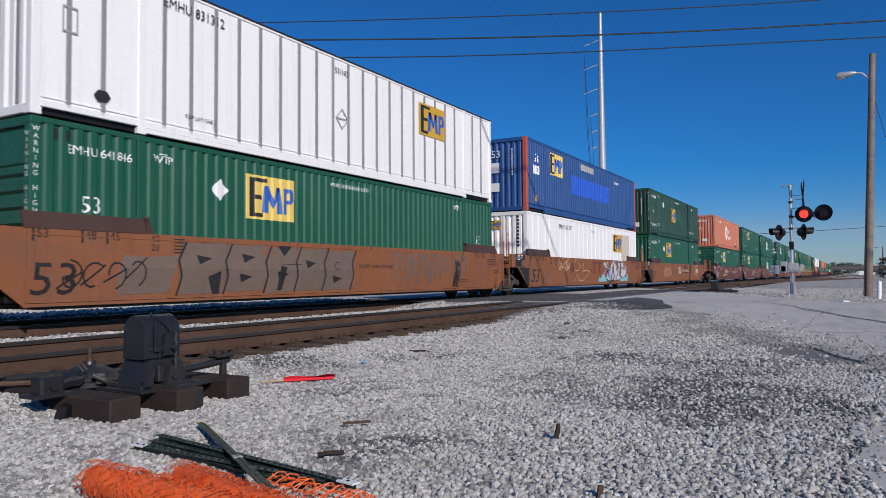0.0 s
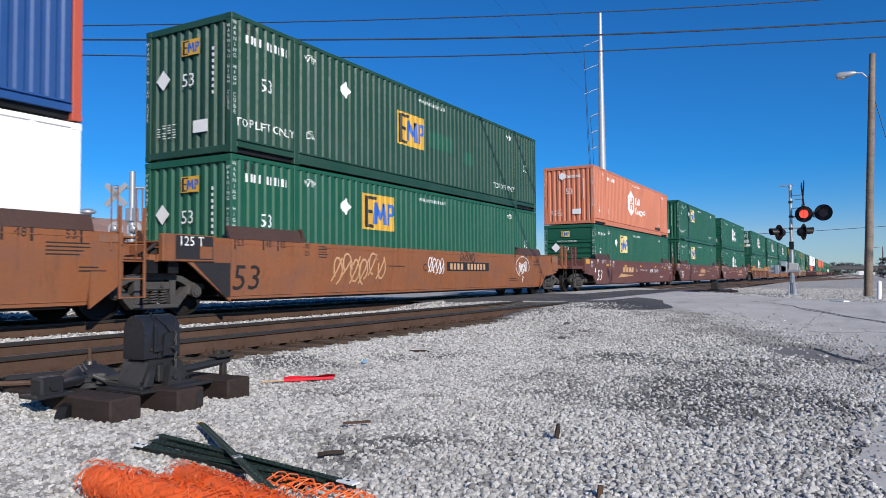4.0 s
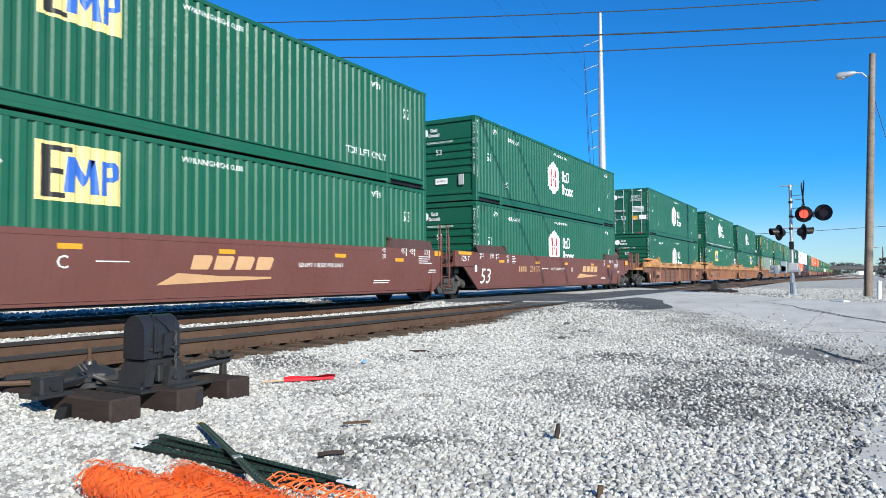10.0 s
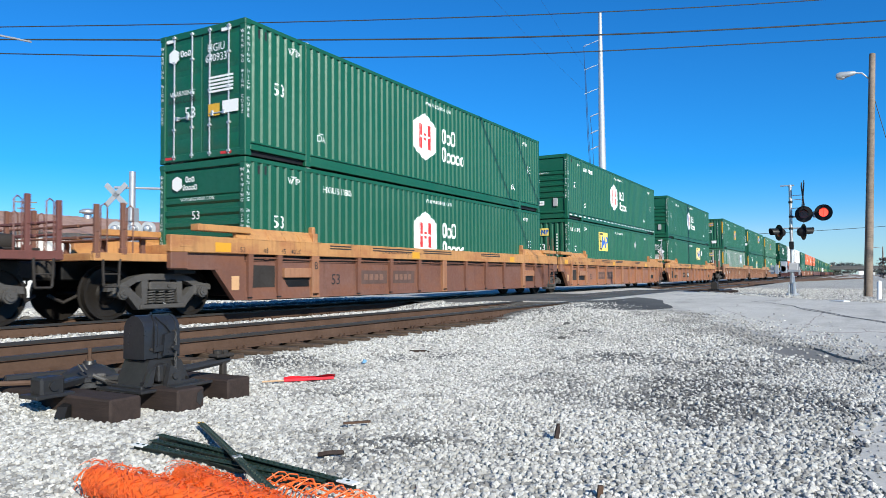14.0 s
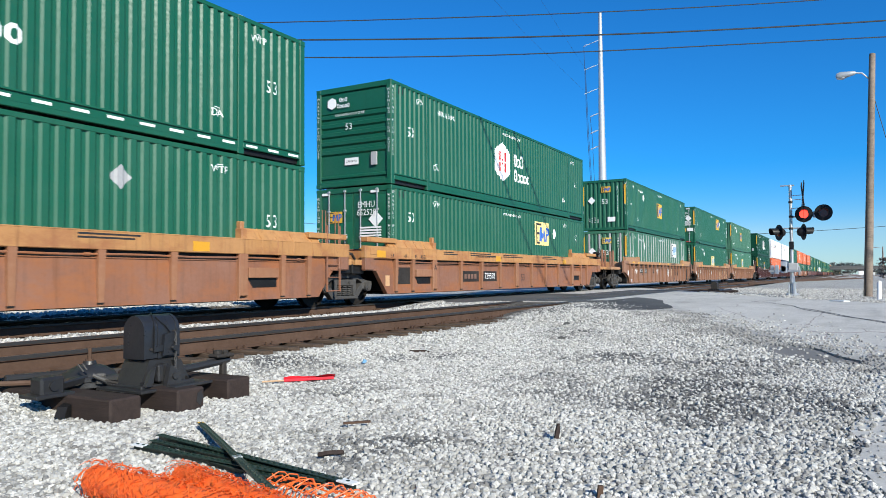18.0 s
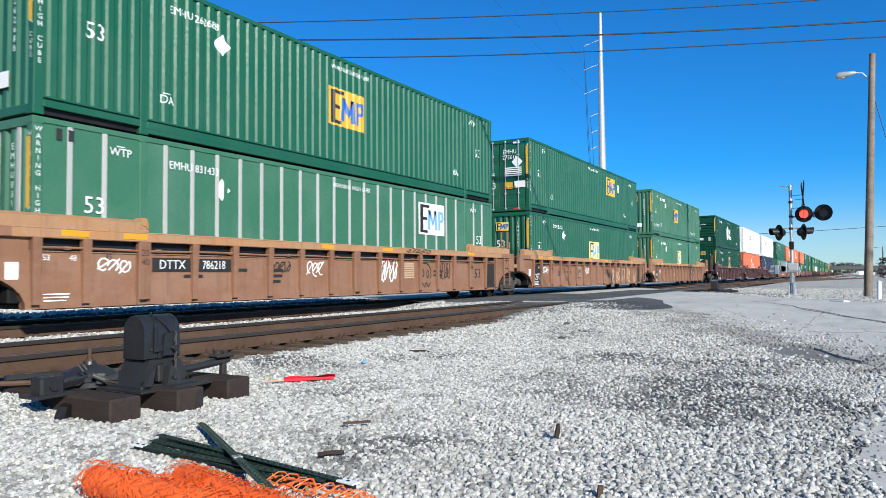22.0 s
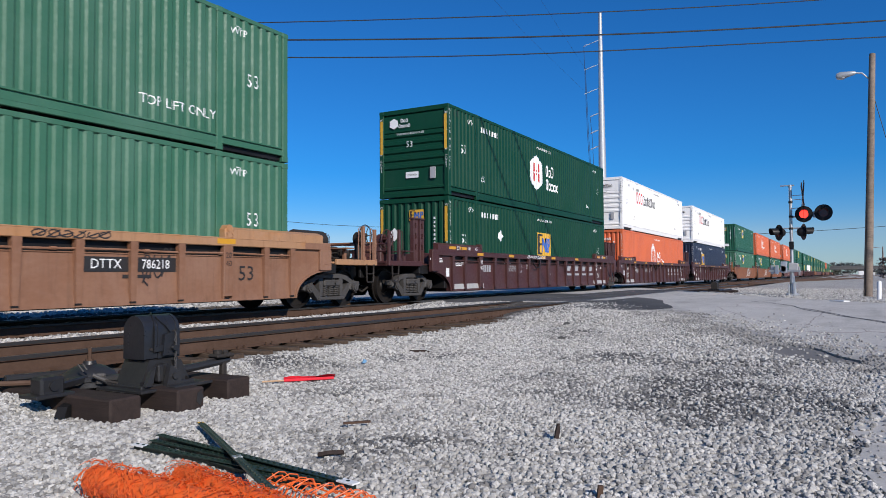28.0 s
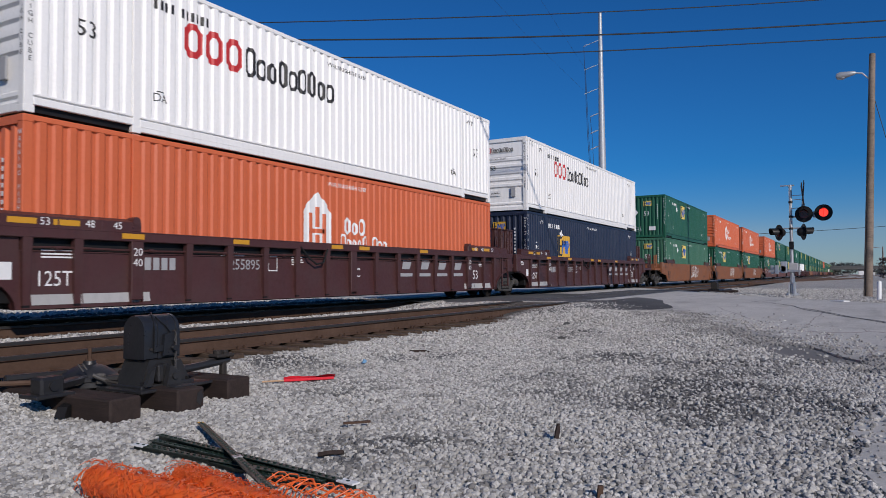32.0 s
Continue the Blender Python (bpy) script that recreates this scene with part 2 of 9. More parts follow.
MAT = {
    "green": paint("green_paint", (0.007, 0.091, 0.048), 0.42, 0.12, 0.35, 0.03),
    "green_dark": paint("dark_green_paint", (0.012, 0.059, 0.034), 0.45, 0.14, 0.4, 0.05),
    "green_hub": paint("deep_green_paint", (0.005, 0.087, 0.046), 0.40, 0.08, 0.3, 0.02),
    "green_deep": paint("shadowy_green_paint", (0.004, 0.050, 0.026), 0.40, 0.06, 0.25, 0.02),
    "green_faded": paint("faded_green_paint", (0.036, 0.138, 0.080), 0.5, 0.3, 0.35, 0.04),
    "orange": paint("orange_paint", (0.641, 0.138, 0.049), 0.45, 0.12, 0.3, 0.06),
    "orange_faded": paint("faded_coral_paint", (0.56, 0.185, 0.098), 0.5, 0.15, 0.35, 0.08, patch=(0.50, 0.175, 0.105), patches=0.5),
    "white": paint("white_paint", (0.90, 0.885, 0.86), 0.4, 0.1, 0.30, 0.10),
    "cream": paint("cream_paint", (0.623, 0.552, 0.445), 0.45, 0.1, 0.25, 0.05),
    "blue": paint("blue_paint", (0.016, 0.073, 0.240), 0.42, 0.14, 0.3, 0.03),
    "navy": paint("navy_paint", (0.011, 0.018, 0.045), 0.4, 0.1, 0.2, 0.02),
    "red_post": paint("coral_paint", (0.490, 0.089, 0.049), 0.45, 0.1, 0.3, 0.05),
    "grey_post": paint("grey_post_paint", (0.409, 0.401, 0.392), 0.5, 0.1, 0.4, 0.05),
    "zinc_post": paint("dull_zinc_post", (0.26, 0.26, 0.27), 0.5, 0.1, 0.4, 0.05),
    "rust_brown": paint("rusty_orange_brown", (0.254, 0.087, 0.030), 0.6, 0.15, 0.65, 0.3, patch=(0.20, 0.085, 0.048), patches=0.7),
    "tan_brown": paint("pinkish_tan_brown", (0.233, 0.100, 0.057), 0.6, 0.25, 0.75, 0.25, patch=(0.30, 0.108, 0.038), patches=0.8),
    "yellow_chord": paint("dirty_yellow_paint", (0.445, 0.218, 0.076), 0.55, 0.2, 0.7, 0.25, patch=(0.30, 0.115, 0.048), patches=0.75),
    "ochre": paint("ochre_brown_paint", (0.262, 0.132, 0.078), 0.55, 0.2, 0.6, 0.2, patch=(0.215, 0.096, 0.050), patches=0.7),
    "brown_tan": paint("dull_brown_paint", (0.140, 0.060, 0.040), 0.6, 0.2, 0.6, 0.2, patch=(0.17, 0.066, 0.034), patches=0.7),
    "ochre_chord": paint("faded_ochre_chord", (0.40, 0.215, 0.110), 0.55, 0.2, 0.6, 0.25, patch=(0.44, 0.18, 0.045), patches=0.5),
    "wide_tan": paint("tan_post_paint", (0.31, 0.145, 0.075), 0.55, 0.2, 0.7, 0.25, patch=(0.26, 0.105, 0.05), patches=0.6),
    "bnsf_brown": paint("mineral_brown_paint", (0.134, 0.046, 0.036), 0.5, 0.1, 0.5, 0.08, patch=(0.125, 0.050, 0.042), patches=0.6),
    "maroon": paint("maroon_paint", (0.069, 0.023, 0.022), 0.45, 0.06, 0.4, 0.08, patch=(0.070, 0.034, 0.031), patches=0.6),
    "guide_dark": paint("dirty_guide_paint", (0.067, 0.032, 0.023), 0.6, 0.1, 0.6, 0.2),
    "steel_dark": plain("grimy_cast_steel", (0.036, 0.031, 0.028), 0.65, 0.1, 0.5, 12, 0.3),
    # paler copy of the cast steel: light on the bogie frames put into colour
    "cast_grey": plain("lightened_cast_steel", (0.066, 0.061, 0.058), 0.7, 0.1, 0.6, 9, 0.3),
    "steel_black": plain("black_grease_steel", (0.012, 0.0115, 0.012), 0.42, 0.0, 0.5, 18, 0.3),
    "iron_grey": plain("greasy_grey_iron", (0.023, 0.0225, 0.024), 0.42, 0.1, 0.6, 9, 0.5),
    "hood_black": plain("glossy_black_hood", (0.017, 0.018, 0.022), 0.36, 0.0, 0.5, 10, 0.35),
    "wheel": plain("wheel_steel", (0.018, 0.015, 0.013), 0.5, 0.1, 0.4, 10, 0.2),
    "galv": plain("galvanised_steel", (0.55, 0.56, 0.57), 0.42, 0.7, 0.2, 25, 0.05),
    "rail_top": plain("polished_rail", (0.055, 0.05, 0.047), 0.35, 0.4, 0.25, 15, 0.05),
    "rail_rust": plain("rusty_rail", (0.095, 0.056, 0.038), 0.75, 0.1, 0.5, 14, 0.3),
    "asphalt": asphalt("old_asphalt", (0.52, 0.50, 0.468), (0.63, 0.607, 0.567)),
    "asphalt_new": asphalt("dark_asphalt", (0.075, 0.075, 0.076), (0.11, 0.11, 0.11)),
    "stone": stone_paint(),
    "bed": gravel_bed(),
    "tie": wood("weathered_tie", (0.105, 0.072, 0.050), (0.040, 0.028, 0.022)),
    "tie_dark": wood("creosoted_tie", (0.042, 0.029, 0.025), (0.026, 0.019, 0.017), 0.75),
    "pole_wood": wood("grey_pole_wood", (0.24, 0.19, 0.15), (0.13, 0.10, 0.08)),
    "stick": wood("pale_stick", (0.55, 0.36, 0.22), (0.42, 0.26, 0.15)),
    "white_mark": plain("white_marking", (0.80, 0.80, 0.79), 0.5, 0, 0.12),
    "black_mark": plain("black_marking", (0.022, 0.020, 0.020), 0.55, 0, 0.2),
    "yellow_mark": plain("yellow_marking", (0.78, 0.57, 0.13), 0.5, 0, 0.12),
    "gold_mark": plain("gold_marking", (0.64, 0.36, 0.035), 0.5, 0, 0.2),
    "pale_cream": plain("pale_cream_spray", (0.50, 0.34, 0.22), 0.6, 0, 0.2, 6),
    "pale_badge": plain("sun-bleached_badge", (0.74, 0.58, 0.24), 0.5, 0, 0.15),
    "blue_mark": plain("blue_marking", (0.03, 0.12, 0.46), 0.5, 0, 0.15),
    "lightblue_mark": plain("faded_blue_marking", (0.20, 0.40, 0.62), 0.5, 0, 0.2),
    "bright_blue": plain("bright_blue_marking", (0.012, 0.095, 0.55), 0.5, 0, 0.15),
    "red_mark": plain("red_marking", (0.55, 0.03, 0.03), 0.5, 0, 0.15),
    "tan_mark": plain("tan_marking", (0.56, 0.33, 0.17), 0.55, 0, 0.2),
    "faint_panel": plain("faded_dark_panel", (0.098, 0.056, 0.044), 0.65, 0, 0.4, 6),
    "faint_mark": plain("faint_tan_marking", (0.19, 0.10, 0.07), 0.6, 0, 0.4),
    "grey_mark": plain("grey_marking", (0.36, 0.36, 0.37), 0.6, 0, 0.25),
    "reflector": plain("amber_reflector", (0.62, 0.30, 0.02), 0.35, 0, 0.1),
    "graffiti_grey": plain("grey_spray", (0.165, 0.118, 0.092), 0.7, 0, 0.3, 5),
    "graffiti_pale": plain("pale_spray", (0.56, 0.56, 0.60), 0.6, 0, 0.12, 4),
    "graffiti_cyan": plain("cyan_spray", (0.22, 0.52, 0.58), 0.6, 0, 0.2, 4),
    "graffiti_pink": plain("pink_spray", (0.42, 0.12, 0.16), 0.6, 0, 0.2, 4),
    "faint_red": plain("faded_red_marking", (0.17, 0.045, 0.028), 0.6, 0, 0.3, 4),
    "faded_blue": plain("washed-out_blue_spray", (0.158, 0.108, 0.088), 0.65, 0, 0.5, 3),
    "orange_net": plain("orange_plastic", (0.86, 0.145, 0.026), 0.42, 0, 0.2, 30),
    "red_cloth": plain("red_cloth", (0.72, 0.018, 0.035), 0.7, 0, 0.15, 40),
    "post_green": plain("dark_green_post", (0.018, 0.035, 0.026), 0.4, 0.1, 0.3, 40),
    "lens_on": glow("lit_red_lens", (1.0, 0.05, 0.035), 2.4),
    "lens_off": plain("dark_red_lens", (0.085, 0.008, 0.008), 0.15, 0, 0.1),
    "black_paint": plain("black_paint", (0.012, 0.012, 0.013), 0.45, 0, 0.2),
    "lamp_grey": plain("lamp_housing", (0.42, 0.43, 0.44), 0.4, 0.3, 0.1),
    "wall_white": plain("whitewashed_wall", (0.66, 0.65, 0.62), 0.8, 0, 0.2, 3),
    "roof_rust": plain("rust_stained_roof", (0.36, 0.22, 0.165), 0.7, 0.1, 0.6, 2.5),
    "concrete": plain("grey_concrete", (0.34, 0.33, 0.31), 0.9, 0, 0.3, 3),
    "bridge_grey": plain("dark_concrete", (0.13, 0.125, 0.12), 0.9, 0, 0.3, 3),
    "bark": wood("bark", (0.10, 0.075, 0.06), (0.045, 0.035, 0.03)),
    # needles paled towards grey: distance haze put into the colour
    "leaf_dark": leafy("hazed_needles", (0.085, 0.095, 0.085), (0.15, 0.16, 0.14)),
    "twig": leafy("bare_twigs", (0.075, 0.055, 0.05), (0.14, 0.105, 0.095)),
    "tower": plain("weathering_monopole", (0.47, 0.49, 0.51), 0.5, 0.4, 0.15, 2),
    "wire": plain("black_cable", (0.02, 0.02, 0.022), 0.6),
    "rubber": plain("black_rubber", (0.016, 0.016, 0.016), 0.6),
}

for greasy in ("steel_black", "steel_dark", "wheel", "tie_dark", "black_paint", "rubber", "tie", "rail_rust"):
    MAT[greasy].node_tree.nodes["Principled BSDF"].inputs["Specular IOR Level"].default_value = 0.2
MAT["green_deep"].node_tree.nodes["Principled BSDF"].inputs["Specular IOR Level"].default_value = 0.2
# ---- mesh tools ----
class Geo:
    """Gathers corners and faces of one mesh."""

    def __init__(self):
        self.v, self.f = [], []

    def add(self, verts, faces, m=None):
        o = len(self.v)
        self.v += [tuple(m @ Vector(p)) for p in verts] if m else [tuple(p) for p in verts]
        self.f += [tuple(i + o for i in q) for q in faces]
        return self

    def join(self, other, m=None):
        return self.add(other.v, other.f, m)

    def box(self, x0, x1, y0, y1, z0, z1, b=0.0, m=None):
        if b <= 0:
            v = [(x, y, z) for x in (x0, x1) for y in (y0, y1) for z in (z0, z1)]
            f = [(0, 1, 3, 2), (4, 6, 7, 5), (0, 4, 5, 1), (2, 3, 7, 6), (0, 2, 6, 4), (1, 5, 7, 3)]
            return self.add(v, f, m)
        v, at = [], {}
        for i, x in enumerate((x0, x1)):
            for j, y in enumerate((y0, y1)):
                for k, z in enumerate((z0, z1)):
                    sx, sy, sz = (b if i == 0 else -b), (b if j == 0 else -b), (b if k == 0 else -b)
                    for a, q in enumerate(((x, y + sy, z + sz), (x + sx, y, z + sz), (x + sx, y + sy, z))):
                        at[i, j, k, a] = len(v)
                        v.append(q)
        f = []
        for s in (0, 1):
            f.append(tuple(at[s, j, k, 0] for j, k in ((0, 0), (0, 1), (1, 1), (1, 0))[::1 if s == 0 else -1]))
            f.append(tuple(at[i, s, k, 1] for i, k in ((0, 0), (1, 0), (1, 1), (0, 1))[::1 if s == 0 else -1]))
            f.append(tuple(at[i, j, s, 2] for i, j in ((0, 0), (0, 1), (1, 1), (1, 0))[::1 if s == 0 else -1]))
        for s in (0, 1):
            for q in (0, 1):
                f.append((at[0, s, q, 1], at[1, s, q, 1], at[1, s, q, 2], at[0, s, q, 2]))
                f.append((at[s, 0, q, 0], at[s, 1, q, 0], at[s, 1, q, 2], at[s, 0, q, 2]))
                f.append((at[s, q, 0, 0], at[s, q, 1, 0], at[s, q, 1, 1], at[s, q, 0, 1]))
        for i in (0, 1):
            for j in (0, 1):
                for k in (0, 1):
                    f.append(tuple(at[i, j, k, a] for a in range(3)))
        return self.add(v, f, m)

    def cyl(self, p0, p1, r0, r1=None, n=12, caps=True):
        p0, p1 = Vector(p0), Vector(p1)
        r1 = r0 if r1 is None else r1
        q = (p1 - p0).to_track_quat("Z", "Y")
        v = []
        for p, r in ((p0, r0), (p1, r1)):
            v += [tuple(p + q @ Vector((r * math.cos(2 * math.pi * i / n), r * math.sin(2 * math.pi * i / n), 0))) for i in range(n)]
        f = [(i, (i + 1) % n, n + (i + 1) % n, n + i) for i in range(n)]
        if caps:
            f += [tuple(range(n))[::-1], tuple(range(n, 2 * n))]
        return self.add(v, f)

    def tube(self, pts, r, n=6):
        p = [Vector(q) for q in pts]
        u, v, f = None, [], []
        for i, q in enumerate(p):
            d = (p[min(i + 1, len(p) - 1)] - p[max(i - 1, 0)]).normalized()
            u = d.orthogonal() if u is None else u - d * u.dot(d)
            u = u.normalized() if u.length > 1e-5 else d.orthogonal().normalized()
            w = d.cross(u)
            v += [tuple(q + (u * math.cos(2 * math.pi * k / n) + w * math.sin(2 * math.pi * k / n)) * r) for k in range(n)]
        for i in range(len(p) - 1):
            f += [(i * n + k, i * n + (k + 1) % n, (i + 1) * n + (k + 1) % n, (i + 1) * n + k) for k in range(n)]
        f += [tuple(range(n))[::-1], tuple(range((len(p) - 1) * n, len(p) * n))]
        return self.add(v, f)

    def lathe(self, prof, n=20, m=None):
        """prof: (radius, height) rows, turned round the z axis."""
        v, f = [], []
        for r, z in prof:
            v += [(r * math.cos(2 * math.pi * i / n), r * math.sin(2 * math.pi * i / n), z) for i in range(n)]
        for k in range(len(prof) - 1):
            for i in range(n):
                j = (i + 1) % n
                f.append((k * n + i, k * n + j, (k + 1) * n + j, (k + 1) * n + i))
        f += [tuple(range(n))[::-1], tuple(range((len(prof) - 1) * n, len(prof) * n))]
        return self.add(v, f, m)

    def plate(self, poly, y0, y1, m=None):
        """A plate with the outline poly in x and z, from y0 to y1."""
        n = len(poly)
        v = [(x, y0, z) for x, z in poly] + [(x, y1, z) for x, z in poly]
        f = [tuple(range(n)), tuple(range(n, 2 * n))[::-1]] + [(i, n + i, n + (i + 1) % n, (i + 1) % n) for i in range(n)]
        return self.add(v, f, m)

    def sweep(self, prof, path, closed=True):
        """prof: (y, z) rows carried along path rows (x, y, z)."""
        n = len(prof)
        v, f = [], []
        for x, y, z in path:
            v += [(x, y + a, z + b) for a, b in prof]
        for k in range(len(path) - 1):
            for i in range(n if closed else n - 1):
                j = (i + 1) % n
                f.append((k * n + i, k * n + j, (k + 1) * n + j, (k + 1) * n + i))
        if closed:
            f += [tuple(range(n))[::-1], tuple(range((len(path) - 1) * n, len(path) * n))]
        return self.add(v, f)

    def grid(self, rows):
        """rows of points, equally long."""
        n = len(rows[0])
        v = [p for r in rows for p in r]
        f = [(k * n + i, k * n + i + 1, (k + 1) * n + i + 1, (k + 1) * n + i) for k in range(len(rows) - 1) for i in range(n - 1)]
        return self.add(v, f)

    def mesh(self, name, smooth=True, angle=32):
        me = bpy.data.meshes.new(name)
        me.from_pydata(self.v, [], self.f)
        bm = bmesh.new()
        bm.from_mesh(me)
        bmesh.ops.recalc_face_normals(bm, faces=bm.faces)
        bm.to_mesh(me)
        bm.free()
        if smooth:
            me.shade_smooth()
            me.set_sharp_from_angle(angle=radians(angle))
        return me


MESHES = {}


def shared(key, build):
    """One mesh for all pieces of a kind."""
    if key not in MESHES:
        g = build()
        MESHES[key] = g.mesh(str(key)) if isinstance(g, Geo) else g
    return MESHES[key]


def part(name, data, material, parent=None, label="", at=None, kind=""):
    """Links a mesh, a Geo or a bmesh as ONE object under a thing or a part."""
    if isinstance(data, Geo):
        data = data.mesh(name)
    if not data.materials:
        data.materials.append(None)
    ob = new(name, data)
    ob.material_slots[0].link = "OBJECT"
    ob.material_slots[0].material = MAT[material] if isinstance(material, str) else material
    if parent is not None:
        ob.parent = parent
    if at is not None:
        ob.matrix_basis = at if isinstance(at, Matrix) else Matrix.Translation(at)
    return tagged(ob, label, kind=kind or ("stuff" if name in ("marking", "lettering", "stud_row", "spray_paint", "stencil") else ""))


def thing(name, label, category, at=(0, 0, 0), group="", kind=""):
    ob = new(name)
    ob.empty_display_size = 0.2
    ob.matrix_basis = at if isinstance(at, Matrix) else Matrix.Translation(at)
    return tagged(ob, label, category, group, kind)


def letters(text, size, stretch_x=1.0):
    """A flat mesh of the built-in font, upright in x and z, centred on its middle, looking to -y."""
    def build():
        cu = bpy.data.curves.new("letters", "FONT")
        cu.body, cu.size, cu.align_x, cu.align_y, cu.resolution_u = text, size, "CENTER", "CENTER", 2
        cu.offset = 0.0
        ob = bpy.data.objects.new("letters", cu)
        scene.collection.objects.link(ob)
        me = bpy.data.meshes.new_from_object(ob.evaluated_get(bpy.context.evaluated_depsgraph_get()))
        bpy.data.objects.remove(ob)
        me.transform(Matrix(((stretch_x, 0, 0, 0), (0, 0, -1, 0), (0, 1, 0, 0), (0, 0, 0, 1))))
        me.materials.clear()
        return me
    return shared(("letters", text, size, stretch_x), build)


def quads(rects):
    """Flat pieces in x and z: each a list of (x, z) corners."""
    g = Geo()
    for r in rects:
        g.add([(x, 0, z) for x, z in r], [tuple(range(len(r)))])
    return g


def rect(x0, x1, z0, z1):
    return [(x0, z0), (x1, z0), (x1, z1), (x0, z1)]


def bars(n, w, h, gap=0.45, skip=()):
    """A row of n upright bars, as long and as high as a line of writing that is not spelt out."""
    step = w / n
    return quads([rect(-w / 2 + i * step, -w / 2 + (i + 1 - gap) * step, -h / 2, h / 2) for i in range(n) if i not in skip])
# ---- plan ----
NEAR_Y, FAR_Y, HALF = 7.65, 12.095, 0.7525  # middles of the two tracks, half the distance of the rails


def smooth(a, b, x):
    t = min(1.0, max(0.0, (x - a) / (b - a)))
    return t * t * (3 - 2 * t)


def track_y(x):
    """The train's track drifts a little towards the road side farther along."""
    return FAR_Y - 0.20 * smooth(32, 72, x)


def road_z(x, y):
    if y < 5.9:
        return -0.012 - 0.25 * (1 - smooth(8, 21, x)) * smooth(0, 4.5, 5.9 - y) - 0.07 * smooth(0, 5, 5.9 - y)
    if y > 14:
        return -0.012 - 0.25 * smooth(0, 8, y - 14)
    return -0.012


# edges of the road: A beside the gravel yard, B along the island with the signal
ROAD_A = [(-60, -62), (-20, -24), (-6, -9.5), (0.5, -3.2), (2.9, -1.2), (3.9, -0.22), (4.6, 0.02), (5.6, 0.04), (6.3, -0.08), (7.3, -0.24), (9.83, -0.11), (11.7, 0.64),
          (13.27, 1.49), (14.9, 2.3), (15.8, 3.2), (15.7, 4.1), (15.3, 4.8), (15.3, 5.3), (16.0, 5.9), (19.2, 6.35), (19.6, 8.5), (18.6, 9.1), (17.2, 9.6),
          (20, 11.5), (27, 14.1), (34.3, 17.15), (70, 32), (110, 50)]
ROAD_B = [(-38, -70), (-5, -36), (2, -27), (8, -18), (11, -13), (13, -10.8), (14.5, -9.2), (15.5, -8.0), (16.8, -6.7), (18.5, -5.0), (20, -3.5),
          (21.4, -2.1), (22.75, -0.8), (24.3, 0.11), (26.6, 1.76), (29.3, 3.87), (30.6, 5.2), (33, 6.3), (36, 7.3), (38, 8.4), (39.5, 9.3), (41, 10.2),
          (44, 12), (48, 14.5), (54, 18.5), (86, 36), (120, 53)]


def resample(pts, n):
    p = [Vector(q) for q in pts]
    out = []
    for i in range(n):
        t = i / (n - 1) * (len(p) - 1)
        k = min(int(t), len(p) - 2)
        out.append(p[k].lerp(p[k + 1], t - k))
    return out


N_ROAD = 130
EDGE_A = [q + Vector((0.22 * noise.noise((q.x * 0.9, q.y * 0.9, 5)), 0.22 * noise.noise((q.x * 0.9, q.y * 0.9, 9)))) for q in resample(ROAD_A, N_ROAD)]
EDGE_B = resample(ROAD_B, N_ROAD)
ROAD_POLY = np.array([tuple(q) for q in EDGE_A] + [tuple(q) for q in EDGE_B[::-1]])


def in_road(x, y):
    """Which of the points lie on the road."""
    a, b = ROAD_POLY, np.roll(ROAD_POLY, -1, axis=0)
    inside = np.zeros(len(x), bool)
    for (x0, y0), (x1, y1) in zip(a, b):
        if y0 != y1:
            inside ^= ((y0 > y) != (y1 > y)) & (x < (x1 - x0) * (y - y0) / (y1 - y0) + x0)
    return inside


def ground_zs(x, y):
    """Heights of the yard, which rises to the tracks and to the edges of the road."""
    def ease(a, b, v):
        t = np.clip((v - a) / (b - a), 0, 1)
        return t * t * (3 - 2 * t)
    bank = ease(5.2, 6.1, y) * (1 - ease(14.0, 15.5, y))
    base = -0.385 + 0.29 * ease(10, 24, x) * (1 - ease(5.6, 6.0, y))
    z = base + 0.145 * bank + 0.09 * ease(8.9, 9.8, y) * (1 - ease(10.4, 11.2, y))
    z += np.array([0.02 * noise.noise((a * 0.5, b * 0.5, 0)) + 0.012 * noise.noise((a * 2.1, b * 2.1, 3)) for a, b in zip(x, y)])
    near = np.full(len(x), 9.0)
    for line in (EDGE_A, EDGE_B):
        for q, r in zip(line, line[1:]):
            d, ux, uy = (r - q).length_squared, r.x - q.x, r.y - q.y
            t = np.clip(((x - q.x) * ux + (y - q.y) * uy) / max(d, 1e-9), 0, 1)
            near = np.minimum(near, np.hypot(x - q.x - t * ux, y - q.y - t * uy))
    inside = in_road(x, y)
    rz = np.array([road_z(a, b) for a, b in zip(x, y)])
    k = ease(0.0, 2.4, near)
    out = (rz - 0.012) * (1 - k) + z * k
    return np.where(inside, np.minimum(rz - 0.03 - 0.05 * ease(0, 0.5, near), 0), out)


# ---- ground ----
def spaced(stops):
    out = []
    for a, b, s in stops:
        out += list(np.arange(a, b, s))
    return out + [stops[-1][1]]


gx = spaced([(-900, -100, 100), (-100, -10, 15), (-10, 0, 1.0), (0, 24, 0.4), (24, 60, 2.0), (60, 200, 10), (200, 1000, 100), (1000, 2600, 400)])
gy = spaced([(-900, -100, 100), (-100, -8, 11.5), (-8, -2, 1.0), (-2, 16, 0.3), (16, 40, 4), (40, 200, 20), (200, 1400, 200)])
mx, my = np.meshgrid(gx, gy, indexing="ij")
mz = ground_zs(mx.ravel(), my.ravel()).reshape(mx.shape)
